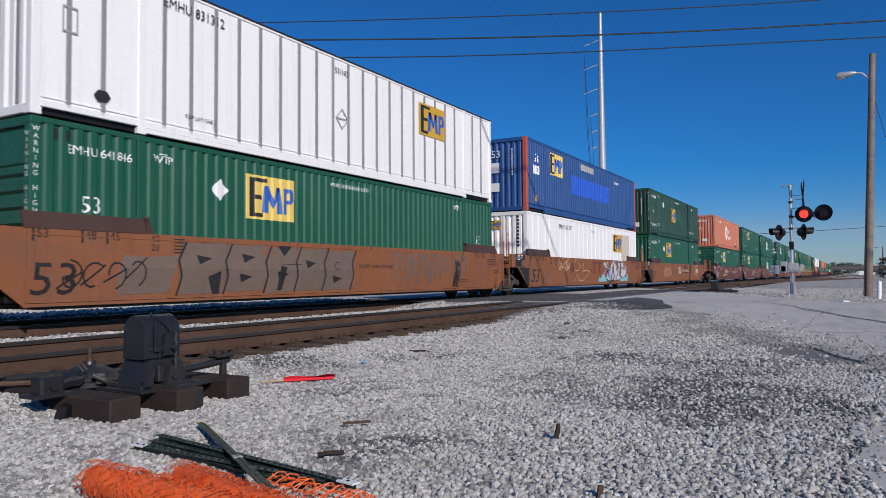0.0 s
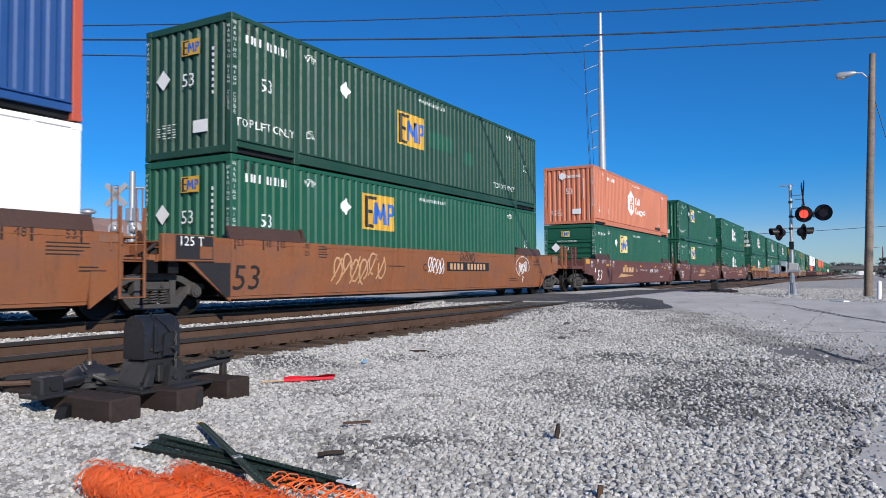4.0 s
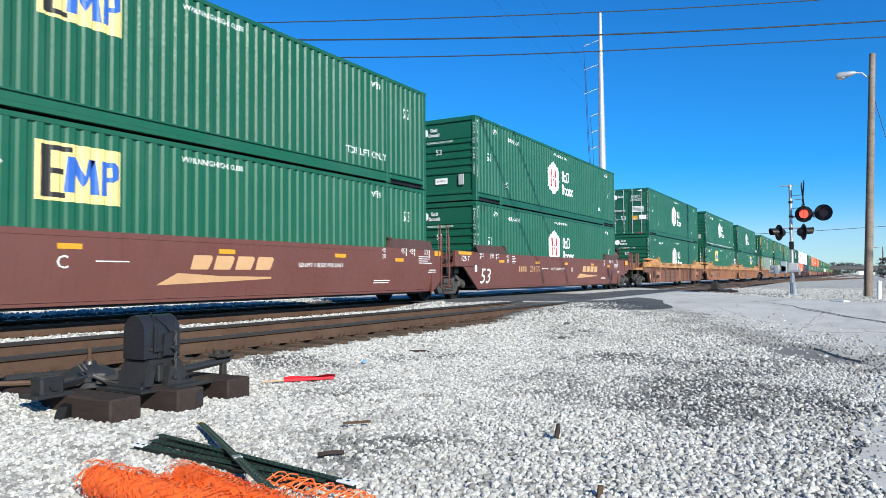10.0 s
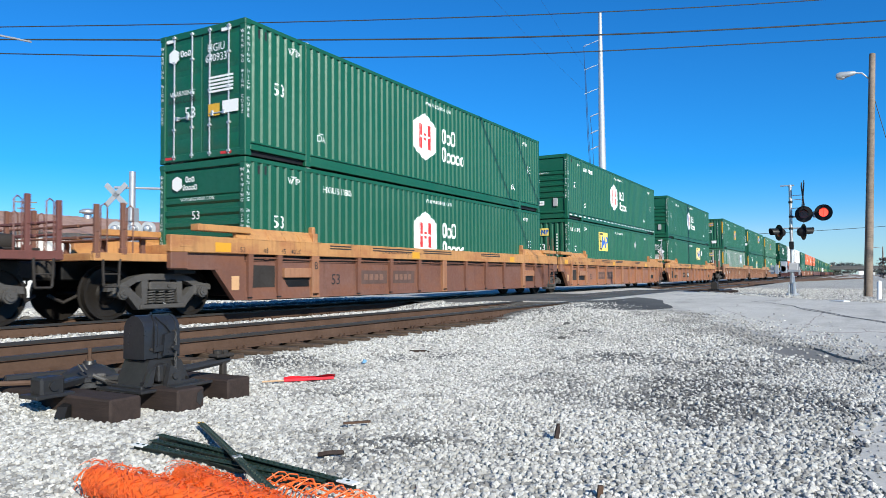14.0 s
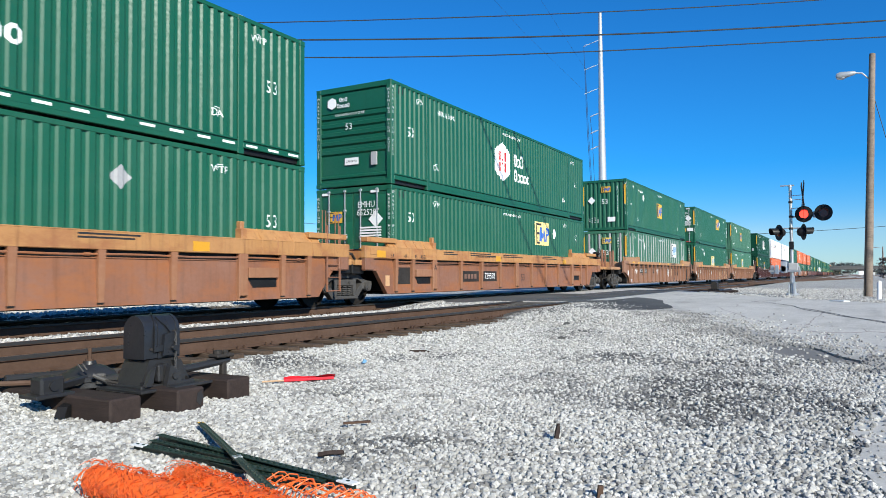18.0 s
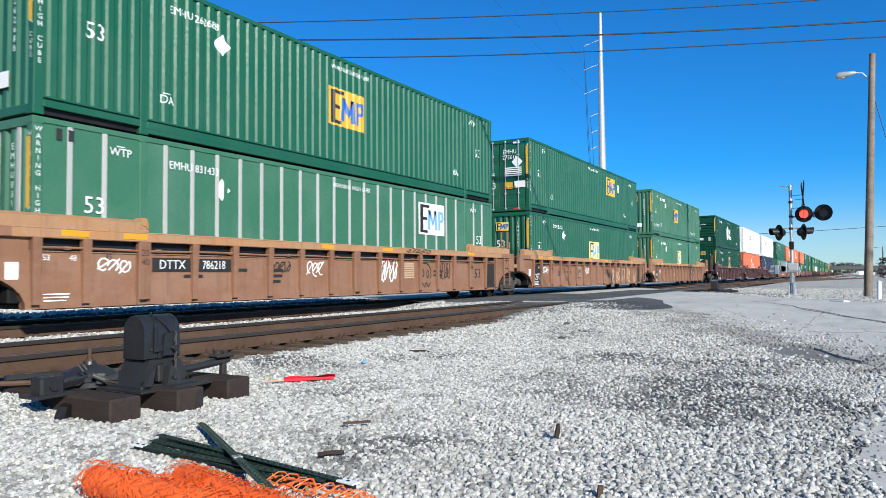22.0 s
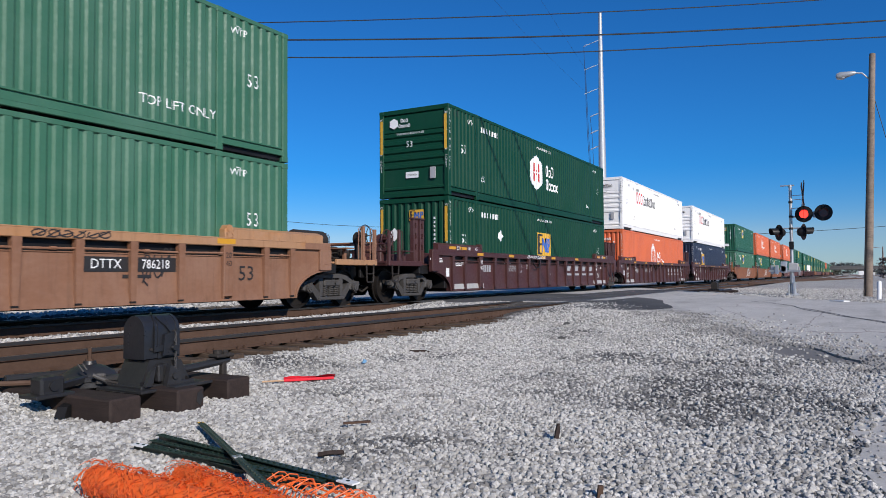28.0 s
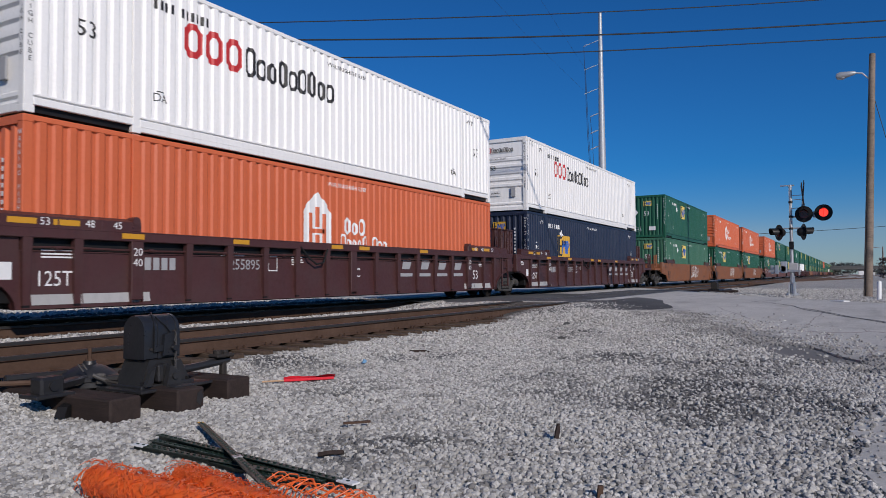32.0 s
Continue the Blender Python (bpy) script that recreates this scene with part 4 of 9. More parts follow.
def diamond(box, x, z, s=0.33, material="white_mark"):
    mark(box, quads([[(0, -s), (s, 0), (0, s), (-s, 0)]]), x, z, material, "diamond placard", name="placard")


def end_diamond(box, y, z, s=0.26):
    end_mark(box, quads([[(0, -s), (s, 0), (0, s), (-s, 0)]]), y, z, "white_mark", "diamond placard", "placard")


def container(name, label, colour, at, sides="corr", end="corr", post_colour=None, far=False, rib_colour=None):
    """A 53 foot box: x 0 to LEN, y about the middle, z from its base."""
    box = thing(name, label, "shipping container", at, "double-stacked containers")
    pc = post_colour or colour
    side_me = shared("side_" + sides, corr_side if sides == "corr" else flat_side)
    end_me = shared("end_" + ("louvre" if end == "louvre" else "corr"), end_louvre if end == "louvre" else end_corr)
    roof = shared("roof", lambda: Geo().box(0.05, LEN - 0.05, -WID / 2 + 0.04, WID / 2 - 0.04, HIGH - 0.035, HIGH - 0.012, 0.004))
    base = shared("base", lambda: Geo().box(0.05, LEN - 0.05, -WID / 2 + 0.08, WID / 2 - 0.08, 0.03, 0.14))
    part("side_panel", side_me, colour, box, "vertically corrugated steel side" if sides == "corr" else "smooth sheet side")
    part("roof", roof, colour, box)
    part("base", base, "steel_black", box)
    if far:
        part("side_panel", side_me, colour, box, at=TURN)
        part("end_wall", end_me, colour, box)

        def frame_all():
            g = Geo()
            for m in (Matrix(), TURN):
                for x in (0, LEN - 0.16):
                    g.join(corner_post(), m @ Matrix.Translation((x, -WID / 2, 0)))
                g.join(bottom_rail(), m @ Matrix.Translation((0, -WID / 2, 0)))
                g.box(0.1, LEN - 0.1, -WID / 2, -WID / 2 + 0.06, HIGH - 0.1, HIGH, 0.01, m)
                for x in (POST_AT, LEN - POST_AT):
                    g.join(lift_post(), m @ Matrix.Translation((x, -WID / 2, 0)))
            return g
        part("edge_frame", shared("edge_frame", frame_all), pc, box)
        return box
    part("side_panel", side_me, colour, box, at=TURN)
    cp, lp, br = shared("corner_post", corner_post), shared("lift_post", lift_post), shared("bottom_rail", bottom_rail)
    tr = shared("top_rail", lambda: Geo().box(0.1, LEN - 0.1, 0, 0.06, HIGH - 0.095, HIGH, 0.012))
    hd = shared("header", lambda: Geo().box(0.0, 0.06, -WID / 2 + 0.12, WID / 2 - 0.12, HIGH - 0.15, HIGH, 0.01))
    sl = shared("sill", lambda: Geo().box(0.0, 0.08, -WID / 2 + 0.12, WID / 2 - 0.12, 0.02, 0.17, 0.01))
    for m in (Matrix(), TURN):
        o = m @ Matrix.Translation((0, -WID / 2, 0))
        part("corner_post", cp, pc, box, at=o)
        part("corner_post", cp, pc, box, at=o @ Matrix.Translation((LEN, 0, 0)) @ Matrix.Diagonal((-1, 1, 1, 1)))
        part("lifting_post", lp, colour, box, at=o @ Matrix.Translation((POST_AT, 0, 0)))
        part("lifting_post", lp, colour, box, at=o @ Matrix.Translation((LEN - POST_AT, 0, 0)))
        part("bottom_rail", br, colour, box, at=o)
        part("top_rail", tr, colour, box, at=o)
        part("header", hd, colour, box, at=m)
        part("sill", sl, colour, box, at=m)
    part("end_wall", shared("end_corr", end_corr), colour, box, at=TURN)
    if end == "door":
        for s in (-1, 1):
            leaf = part("door", shared("door_leaf", door_leaf), colour, box, "steel door leaf with lock rods",
                        at=Matrix.Translation((0, s * (WID / 2 - 0.165), 0)) @ Matrix.Diagonal((1, -s, 1, 1)))
            for y in (0.30, 0.86):
                part("lock_rod", shared("lock_rod", lock_rod), "galv", leaf, at=(0, y, 0))
            part("door_handle", shared("rod_handle", rod_handle), "galv", leaf, at=(0, 0.42, 0))
    else:
        part("end_wall", end_me, colour, box)
    if sides == "flat":
        pm = shared("rib", ribs_post)
        x = 0.16 + 0.45
        while x < LEN - 0.3:
            if abs(x - POST_AT) > 0.14 and abs(x - LEN + POST_AT) > 0.14:
                part("rib", pm, rib_colour or colour, box, at=(x, -WID / 2 + 0.0, 0))
            x += 0.615
        for y in np.arange(-0.9, 1.0, 0.6):
            part("rib", shared("end_rib", lambda: Geo().box(0.01, 0.05, -0.05, 0.05, 0.16, HIGH - 0.14, 0.008)), rib_colour or colour, box, at=(0, y, 0))
    return box
# ---- well cars ----
def side_smooth():
    """Folded side plate of a smooth-sided well: x from -0.35 to LEN + 0.35."""
    rows = []
    prof = [(-1.36, 1.50), (-1.42, 1.50), (-1.42, 1.44), (-1.42, 0.90), (-1.33, 0.36), (-1.33, 0.30), (-1.24, 0.28)]
    for y, z in prof:
        rows.append([(x, y, z) for x in (-0.1, 2, LEN / 2, LEN - 2, LEN + 0.1)])
    g = Geo().grid(rows)
    g.box(-0.1, LEN + 0.1, -1.345, -1.325, 0.36, 0.385)
    g.box(-0.1, LEN + 0.1, -1.428, -1.41, 1.40, 1.415)
    return g


def end_smooth(reach):
    """The plate above the bogie, cut away below; x goes out from the well as negative."""
    if reach > 1.8:
        g = Geo().plate([(-0.1, 0.28), (-0.1, 1.50), (-1.0, 1.52), (-reach, 1.52), (-reach, 0.84), (-1.0, 0.74), (-0.64, 0.72)], -1.415, -1.36)
        return g.box(-reach - 0.1, -1.35, -1.45, -1.30, 0.92, 1.55, 0.015)
    if reach < 1:
        return Geo().plate([(-0.1, 0.24), (-0.1, 1.50), (-reach, 1.50), (-reach, 0.66)], -1.415, -1.36)
    g = Geo().plate([(-0.1, 0.24), (-0.1, 1.50), (-1.0, 1.52), (-reach, 1.52), (-reach, 1.03), (-1.18, 1.03)], -1.415, -1.36)
    return g.box(-reach - 0.02, -0.55, -1.45, -1.33, 1.03, 1.53, 0.012)


def guide_smooth():
    """Container guide folded over the sill at the end of a well."""
    g = Geo()
    prof = [(-1.43, 1.50), (-1.405, 1.50), (-1.30, 1.735), (-1.30, 1.765), (-1.335, 1.765)]
    g.sweep(prof, [(-0.15, 0, 0), (2.0, 0, 0)])
    g.plate([(2.0, 1.50), (2.16, 1.50), (2.05, 1.74), (2.0, 1.76)], -1.42, -1.30)
    g.box(2.0, 2.10, -1.38, -1.30, 1.74, 1.80, 0.01)
    return g


def chord(low):
    g = Geo().box(-0.4, LEN + 0.4, -1.47, -1.33, low, 1.52, 0.012)
    g.box(-0.4, LEN + 0.4, -1.475, -1.46, 1.497, 1.515, 0.003)
    for x in (LEN * 0.27, LEN / 2 + 0.12, LEN * 0.76):  # welded splices
        g.box(x - 0.006, x + 0.006, -1.474, -1.46, low + 0.004, 1.516)
    return g


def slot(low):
    """Plate set back behind the pipes under the chord, black for the slot's shade."""
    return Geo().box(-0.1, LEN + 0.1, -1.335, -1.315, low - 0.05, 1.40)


def web(top):
    g = Geo().sweep([(-1.375, 0.50), (-1.375, top), (-1.35, top), (-1.35, 0.30), (-1.25, 0.30), (-1.25, 0.27), (-1.405, 0.27), (-1.405, 0.30)], [(-0.1, 0, 0), (LEN + 0.1, 0, 0)])
    return g.box(-0.1, LEN + 0.1, -1.395, -1.345, top - 0.022, top, 0.006)


def pipes(low):
    """One air pipe in clamps, sagging a little between the ribs."""
    g = Geo().tube([(x, -1.42, low + 0.045 + 0.008 * math.sin(x * 2.3)) for x in np.linspace(-0.05, LEN + 0.05, 48)], 0.019, 6)
    for x in np.arange(0.5, LEN, 1.7):
        g.cyl((x - 0.05, -1.42, low + 0.045), (x + 0.05, -1.42, low + 0.045), 0.032, n=6)
    return g


def rib():
    g = Geo()
    low, high = (0.050, 0.30, -1.440), (0.075, 1.36, -1.466)
    g.grid([[(s * w, y0, z), (s * w, -1.36, z)] for s, (w, z, y0) in ((-1, low), (-1, high))])
    g.grid([[(-w, y0, z), (w, y0, z)] for w, z, y0 in (low, high)])
    g.grid([[(w, y0, z), (w, -1.36, z)] for w, z, y0 in (low, high)])
    return g.box(-0.05, 0.05, -1.442, -1.36, 0.272, 0.302, 0.006)


def wide_rib():
    g = Geo().box(-0.12, 0.12, -1.468, -1.36, 0.36, 1.36, 0.010)
    g.box(-0.14, 0.14, -1.462, -1.36, 0.272, 0.31, 0.008)
    for x in (-0.125, 0.105):
        g.plate([(x, 0.30), (x + 0.02, 0.30), (x + 0.02, 0.42), (x, 0.42)], -1.46, -1.37)
    return g


def end_diag(reach):
    g = Geo().plate([(-0.1, 0.27), (-0.1, 1.20), (-reach, 1.20), (-reach, 0.90), (-0.86, 0.90), (-0.32, 0.27)], -1.39, -1.35)
    for (x0, z0), (x1, z1) in (((-0.32, 0.27), (-0.86, 0.90)),):  # flange along the slanting edge
        g.add([(x0, -1.40, z0), (x1, -1.40, z1), (x1 - 0.03, -1.40, z1 - 0.02), (x0 - 0.04, -1.40, z0), (x0, -1.28, z0), (x1, -1.28, z1), (x1 - 0.03, -1.28, z1 - 0.02), (x0 - 0.04, -1.28, z0)],
              [(0, 1, 2, 3), (4, 5, 6, 7), (0, 1, 5, 4), (2, 3, 7, 6), (1, 2, 6, 5), (0, 3, 7, 4)])
    g.box(-reach - 0.02, -reach + 0.36, -1.46, -1.33, 0.90, 1.21, 0.012)
    return g.box(-reach, -0.82, -1.41, -1.34, 0.88, 0.92, 0.006)


def chord_end(reach):
    g = Geo().box(-reach - 0.04, -0.38, -1.468, -1.33, 1.20, 1.518, 0.015)
    return g.box(-reach + 0.17, -reach + 0.47, -1.476, -1.466, 1.30, 1.44, 0.003)


def end_arch(reach):
    pts = [(-0.1, 0.27), (-0.1, 1.36), (-reach, 1.36), (-reach, 0.86)]
    for k in range(9):
        a = math.pi / 2 * (1 - k / 8)
        pts.append((-1.25 + 1.10 * math.cos(a), 0.27 + 0.59 * math.sin(a)))
    g = Geo().plate(pts, -1.40, -1.35)
    g.box(-reach, -0.3, -1.468, -1.33, 1.35, 1.52, 0.012)
    g.box(-reach - 0.02, -reach + 0.38, -1.476, -1.33, 0.88, 1.36, 0.012)
    for k in range(8):  # rolled flange round the wheel arch
        a0, a1 = math.pi / 2 * (1 - k / 8), math.pi / 2 * (1 - (k + 1) / 8)
        q = [(-1.25 + r * math.cos(a), 0.27 + (r - 0.51) * math.sin(a)) for a, r in ((a0, 1.10), (a1, 1.10), (a1, 1.14), (a0, 1.14))]
        g.plate(q, -1.43, -1.27)
    return g.box(-reach + 0.10, -reach + 0.26, -1.482, -1.47, 1.02, 1.22, 0.006)


def articulation():
    """Heavy joint over the shared bogie: two castings, a bearing and bent brackets."""
    g = Geo().box(-0.55, 0.55, -0.42, 0.42, 0.74, 1.02, 0.05).cyl((0, 0, 0.95), (0, 0, 1.16), 0.30, n=16)
    for s in (-1, 1):
        g.box(-0.7, 0.7, s * 0.62 - 0.06, s * 0.62 + 0.06, 0.86, 1.10, 0.02)
        g.tube([(-0.55, s * 1.18, 1.05), (-0.25, s * 1.22, 1.30), (0.10, s * 1.2, 1.34), (0.45, s * 1.2, 1.12)], 0.035, 8)
        g.box(-0.22, 0.16, s * 1.10 - 0.05, s * 1.10 + 0.05, 0.92, 1.28, 0.02)
    return g


def guide_chord():
    """Raised lip of the top chord beside the end of the boxes, stiffened by gussets."""
    g = Geo().sweep([(-1.45, 1.515), (-1.30, 1.74), (-1.27, 1.74), (-1.34, 1.515)], [(-0.35, 0, 0), (2.0, 0, 0)])
    for x in (-0.1, 0.55, 1.05, 1.52):  # gussets
        g.add([(x, -1.468, 1.515), (x, -1.30, 1.745), (x, -1.34, 1.515), (x + 0.03, -1.468, 1.515), (x + 0.03, -1.30, 1.745), (x + 0.03, -1.34, 1.515)],
              [(0, 1, 2), (3, 5, 4), (0, 1, 4, 3), (1, 2, 5, 4), (0, 2, 5, 3)])
        g.box(x, x + 0.03, -1.476, -1.46, 1.22, 1.515, 0.003)
    g.box(1.97, 2.12, -1.47, -1.28, 1.50, 1.72, 0.012).box(1.99, 2.10, -1.42, -1.28, 1.70, 1.87, 0.02)
    g.box(-1.35, 0.02, -1.46, -1.24, 1.62, 1.75, 0.012)
    for x in (-1.1, -0.2):
        g.cyl((x, -1.462, 1.685), (x, -1.45, 1.685), 0.035, n=10)
    return g


def guide_flat():
    """Lower dark lip used on the arched cars."""
    g = Geo().sweep([(-1.473, 1.50), (-1.473, 1.68), (-1.30, 1.74), (-1.30, 1.50)], [(-1.0, 0, 0), (1.78, 0, 0)])
    g.box(1.76, 1.98, -1.462, -1.28, 1.51, 1.70, 0.02).cyl((1.87, -1.475, 1.70), (1.87, -1.25, 1.70), 0.075, n=12)
    for x in (1.80, 1.93):
        g.cyl((x, -1.47, 1.60), (x, -1.482, 1.60), 0.02, n=6)
    for x in (-0.4, 0.45, 1.2):
        g.box(x, x + 0.025, -1.482, -1.465, 1.515, 1.68, 0.003)
    return g


def deck(reach):
    """End platform over the bogie, out to -reach, with centre sill and cross bearers."""
    g = Geo().box(-reach, 0.0, -1.25, 1.25, 1.05, 1.10, 0.01)
    g.box(-0.35, 0.05, -1.33, 1.33, 1.10, 1.45, 0.02)
    for s in (-1, 1):
        g.box(-reach, -1.70, s * 1.30 - 0.04, s * 1.30 + 0.04, 1.02, 1.16, 0.012)
    g.box(-reach, -reach + 0.10, -1.26, 1.26, 1.02, 1.15, 0.012)
    return g


def draft_sill(reach):
    """Underframe, black for the shade behind the bogie: centre sill, bolster and bulkhead foot."""
    g = Geo().box(-reach - 0.1, 0.2, -0.32, 0.32, 0.70, 1.04, 0.02)
    g.box(-0.35, 0.05, -1.32, 1.32, 0.36, 1.09, 0.02)
    g.box(-1.75, -1.25, -1.28, 1.28, 0.80, 1.05, 0.02)
    return g


def well_floor():
    return Geo().box(0.2, LEN - 0.2, -1.28, 1.28, 0.25, 0.33, 0.01)


def ladder():
    """Side steps: two uprights, rungs and a stirrup below."""
    g = Geo()
    for x in (-0.24, 0.24):
        g.box(x - 0.022, x + 0.022, -0.02, 0.02, 0.38, 1.95, 0.005)
    for z in (0.40, 0.72, 1.02, 1.30):
        g.cyl((-0.24, 0, z), (0.24, 0, z), 0.014, n=6)
    for x in (-0.24, 0.24):
        g.tube([(x + 0.05, 0, 1.5), (x + 0.05, 0, 2.28), (x + 0.17, 0, 2.28), (x + 0.17, 0, 1.2)], 0.012, 6)
    return g


def upright():
    """Stout post of the end platform."""
    g = Geo().box(-0.04, 0.04, -0.035, 0.035, 1.05, 1.96, 0.008)
    g.box(-0.055, 0.055, -0.05, 0.05, 1.06, 1.18, 0.008).box(-0.03, 0.03, -0.05, -0.03, 1.5, 1.62, 0.004)
    return g


def grab_iron():
    return Geo().tube([(-0.04, 0, 1.12), (-0.04, 0, 1.93), (0.03, 0, 1.98), (0.08, 0, 1.93), (0.08, 0, 1.12)], 0.013, 6)


def stirrup():
    return Geo().tube([(-0.16, 0, 1.05), (-0.14, 0, 0.62), (-0.12, 0, 0.59), (0.12, 0, 0.59), (0.14, 0, 0.62), (0.16, 0, 1.05)], 0.022, 6).cyl((-0.14, 0, 0.8), (0.14, 0, 0.8), 0.014, n=6)


def cross_walk():
    g = Geo().box(-0.18, 0.18, -1.3, 1.3, 1.42, 1.455, 0.006)
    for y in (-1.1, 0, 1.1):
        g.box(-0.04, 0.04, y - 0.04, y + 0.04, 1.08, 1.42, 0.006)
    return g


def hand_wheel():
    g = Geo()
    n = 20
    ring = [(0.27 * math.cos(2 * math.pi * i / n), 0, 0.27 * math.sin(2 * math.pi * i / n)) for i in range(n + 1)]
    g.tube(ring, 0.016, 6)
    for i in range(6):
        a = math.pi * i / 3
        g.cyl((0, 0, 0), (0.27 * math.cos(a), 0, 0.27 * math.sin(a)), 0.011, n=5)
    g.cyl((0, -0.04, 0), (0, 0.10, 0), 0.05, n=10)
    return g


def brake_stand():
    return Geo().box(-0.16, 0.16, 0.06, 0.22, -0.65, 0.15, 0.03).cyl((0.0, 0.06, 0), (0.0, 0.22, 0), 0.20, n=14)


def air_tank():
    return Geo().lathe([(0.08, -0.62), (0.19, -0.58), (0.235, -0.5), (0.235, 0.5), (0.19, 0.58), (0.08, 0.62)], 18, pose(0, 0, 0, 0, 90, 0))


def end_post():
    """Tall post with a row of long holes, at the ends of the maroon cars."""
    g = Geo().box(-0.11, -0.05, -0.07, 0.07, 1.05, 2.40, 0.008).box(0.05, 0.11, -0.07, 0.07, 1.05, 2.40, 0.008)
    for z, h in ((1.05, 0.45), (1.66, 0.16), (1.98, 0.14), (2.28, 0.13)):
        g.box(-0.055, 0.055, -0.06, 0.06, z, z + h)
    return g.box(-0.13, 0.13, -0.10, 0.10, 2.38, 2.43, 0.01)


def coupler():
    g = Geo().box(-0.75, 0.2, -0.12, 0.12, 0.76, 0.98, 0.03).box(-1.02, -0.7, -0.20, 0.17, 0.70, 1.04, 0.05)
    g.tube([(-0.2, -0.35, 0.8), (-0.35, -0.38, 0.48), (-0.7, -0.36, 0.32), (-0.95, -0.33, 0.45)], 0.03, 7)
    return g


def side_frame():
    """Cast bogie side: arched top, sloping ties with open windows, spring seat, two axle boxes with round caps."""
    top = [(-1.14, 0.50), (-1.12, 0.61), (-0.84, 0.645), (-0.60, 0.76), (-0.34, 0.81), (0.34, 0.81), (0.60, 0.76), (0.84, 0.645), (1.12, 0.61), (1.14, 0.50)]
    g = Geo().plate(top + [(0.80, 0.53), (0.56, 0.655), (0.36, 0.70), (-0.36, 0.70), (-0.56, 0.655), (-0.80, 0.53)], -0.09, 0.09)
    for s in (-1, 1):
        tie = [(s * 0.86, 0.56), (s * 0.70, 0.58), (s * 0.37, 0.29), (s * 0.40, 0.17), (s * 0.50, 0.17)]
        g.plate(tie if s > 0 else tie[::-1], -0.08, 0.08)
        col = [(s * 0.45, 0.72), (s * 0.31, 0.72), (s * 0.335, 0.27), (s * 0.44, 0.27)]
        g.plate(col if s > 0 else col[::-1], -0.085, 0.085)
        x = s * 0.875
        g.box(x - 0.15, x + 0.15, -0.11, 0.10, 0.40, 0.62, 0.03)
        g.cyl((x, -0.09, 0.47), (x, -0.17, 0.47), 0.115, n=16).cyl((x, -0.17, 0.47), (x, -0.20, 0.47), 0.085, n=14).cyl((x, -0.20, 0.47), (x, -0.215, 0.47), 0.035, n=8)
    g.box(-0.48, 0.48, -0.12, 0.12, 0.17, 0.255, 0.02)
    g.box(-0.30, 0.30, -0.13, 0.10, 0.50, 0.66, 0.03)
    g.cyl((0.1, -0.13, 0.59), (0.1, -0.16, 0.59), 0.035, n=8)
    return g


def spring():
    pts = [(0.078 * math.cos(a), 0.078 * math.sin(a) - 0.02, 0.265 + 0.235 * a / (2 * math.pi * 5)) for a in np.linspace(0, 2 * math.pi * 5, 51)]
    return Geo().tube(pts, 0.017, 5)


def wheelset():
    """Two flanged wheels on their axle, which lies along y."""
    g = Geo()
    for s in (-1, 1):
        m = pose(0, 0, 0, 90, 0, 0) if s < 0 else pose(0, 0, 0, -90, 0, 0)
        o = Matrix.Translation((0, s * 0.685, 0)) @ m
        g.lathe([(0.505, -0.03), (0.505, -0.005), (0.47, 0.0), (0.465, 0.105), (0.41, 0.105), (0.40, 0.06), (0.20, 0.03), (0.14, 0.10), (0.10, 0.11)], 32, o)
    g.cyl((0, -1.02, 0), (0, 1.02, 0), 0.075, n=14)
    return g


WHEELSETS = []


def add_bogie(car, x, near):
    b = part("bogie", shared("bolster", lambda: Geo().box(-0.22, 0.22, -1.05, 1.05, 0.52, 0.78, 0.03).box(-0.3, 0.3, -0.4, 0.4, 0.5, 0.72, 0.03)), "steel_dark", car,
             "dark cast steel two-axle bogie", at=(x, 0, 0))
    for s in (-1, 1):
        # side frames and springs take the paler steel, as if sunlit
        part("side_frame", shared("side_frame", side_frame), "cast_grey", b, at=pose(0, s * 1.0, 0, 0, 0, 0 if s < 0 else 180))
        for dx in (-0.21, 0.0, 0.21):
            part("spring", shared("spring", spring), "cast_grey", b, at=(dx, s * 1.0, 0))
    for s in (-0.89, 0.89):
        w = part("wheelset", shared("wheelset", wheelset), "wheel", b, at=(s, 0, 0.465))
        if near:
            WHEELSETS.append((w, s))
    return b


FLIP = Matrix.Translation((LEN, 0, 0)) @ pose(0, 0, 0, 0, 0, 180)
MIRROR_Y = Matrix.Diagonal((1, -1, 1, 1))
MIRROR_X = Matrix.Translation((LEN, 0, 0)) @ Matrix.Diagonal((-1, 1, 1, 1))


# places of the side ribs along a unit, and which are broad
RIBS = {"diag": [(0.02, 0), (0.88, 0), (2.06, 1), (3.75, 0), (5.2, 0), (6.65, 0), (8.08, 1), (9.5, 0), (10.95, 0), (12.4, 0), (14.1, 1), (15.28, 0), (16.14, 0)],
        "arch": [(0.0, 0), (0.82, 0), (1.9, 1), (3.02, 0), (4.03, 0), (5.03, 0), (6.03, 0), (7.08, 0), (8.08, 1), (9.08, 0), (10.13, 0), (11.13, 0), (12.13, 0), (13.14, 0), (14.26, 1), (15.34, 0), (16.15, 0)]}


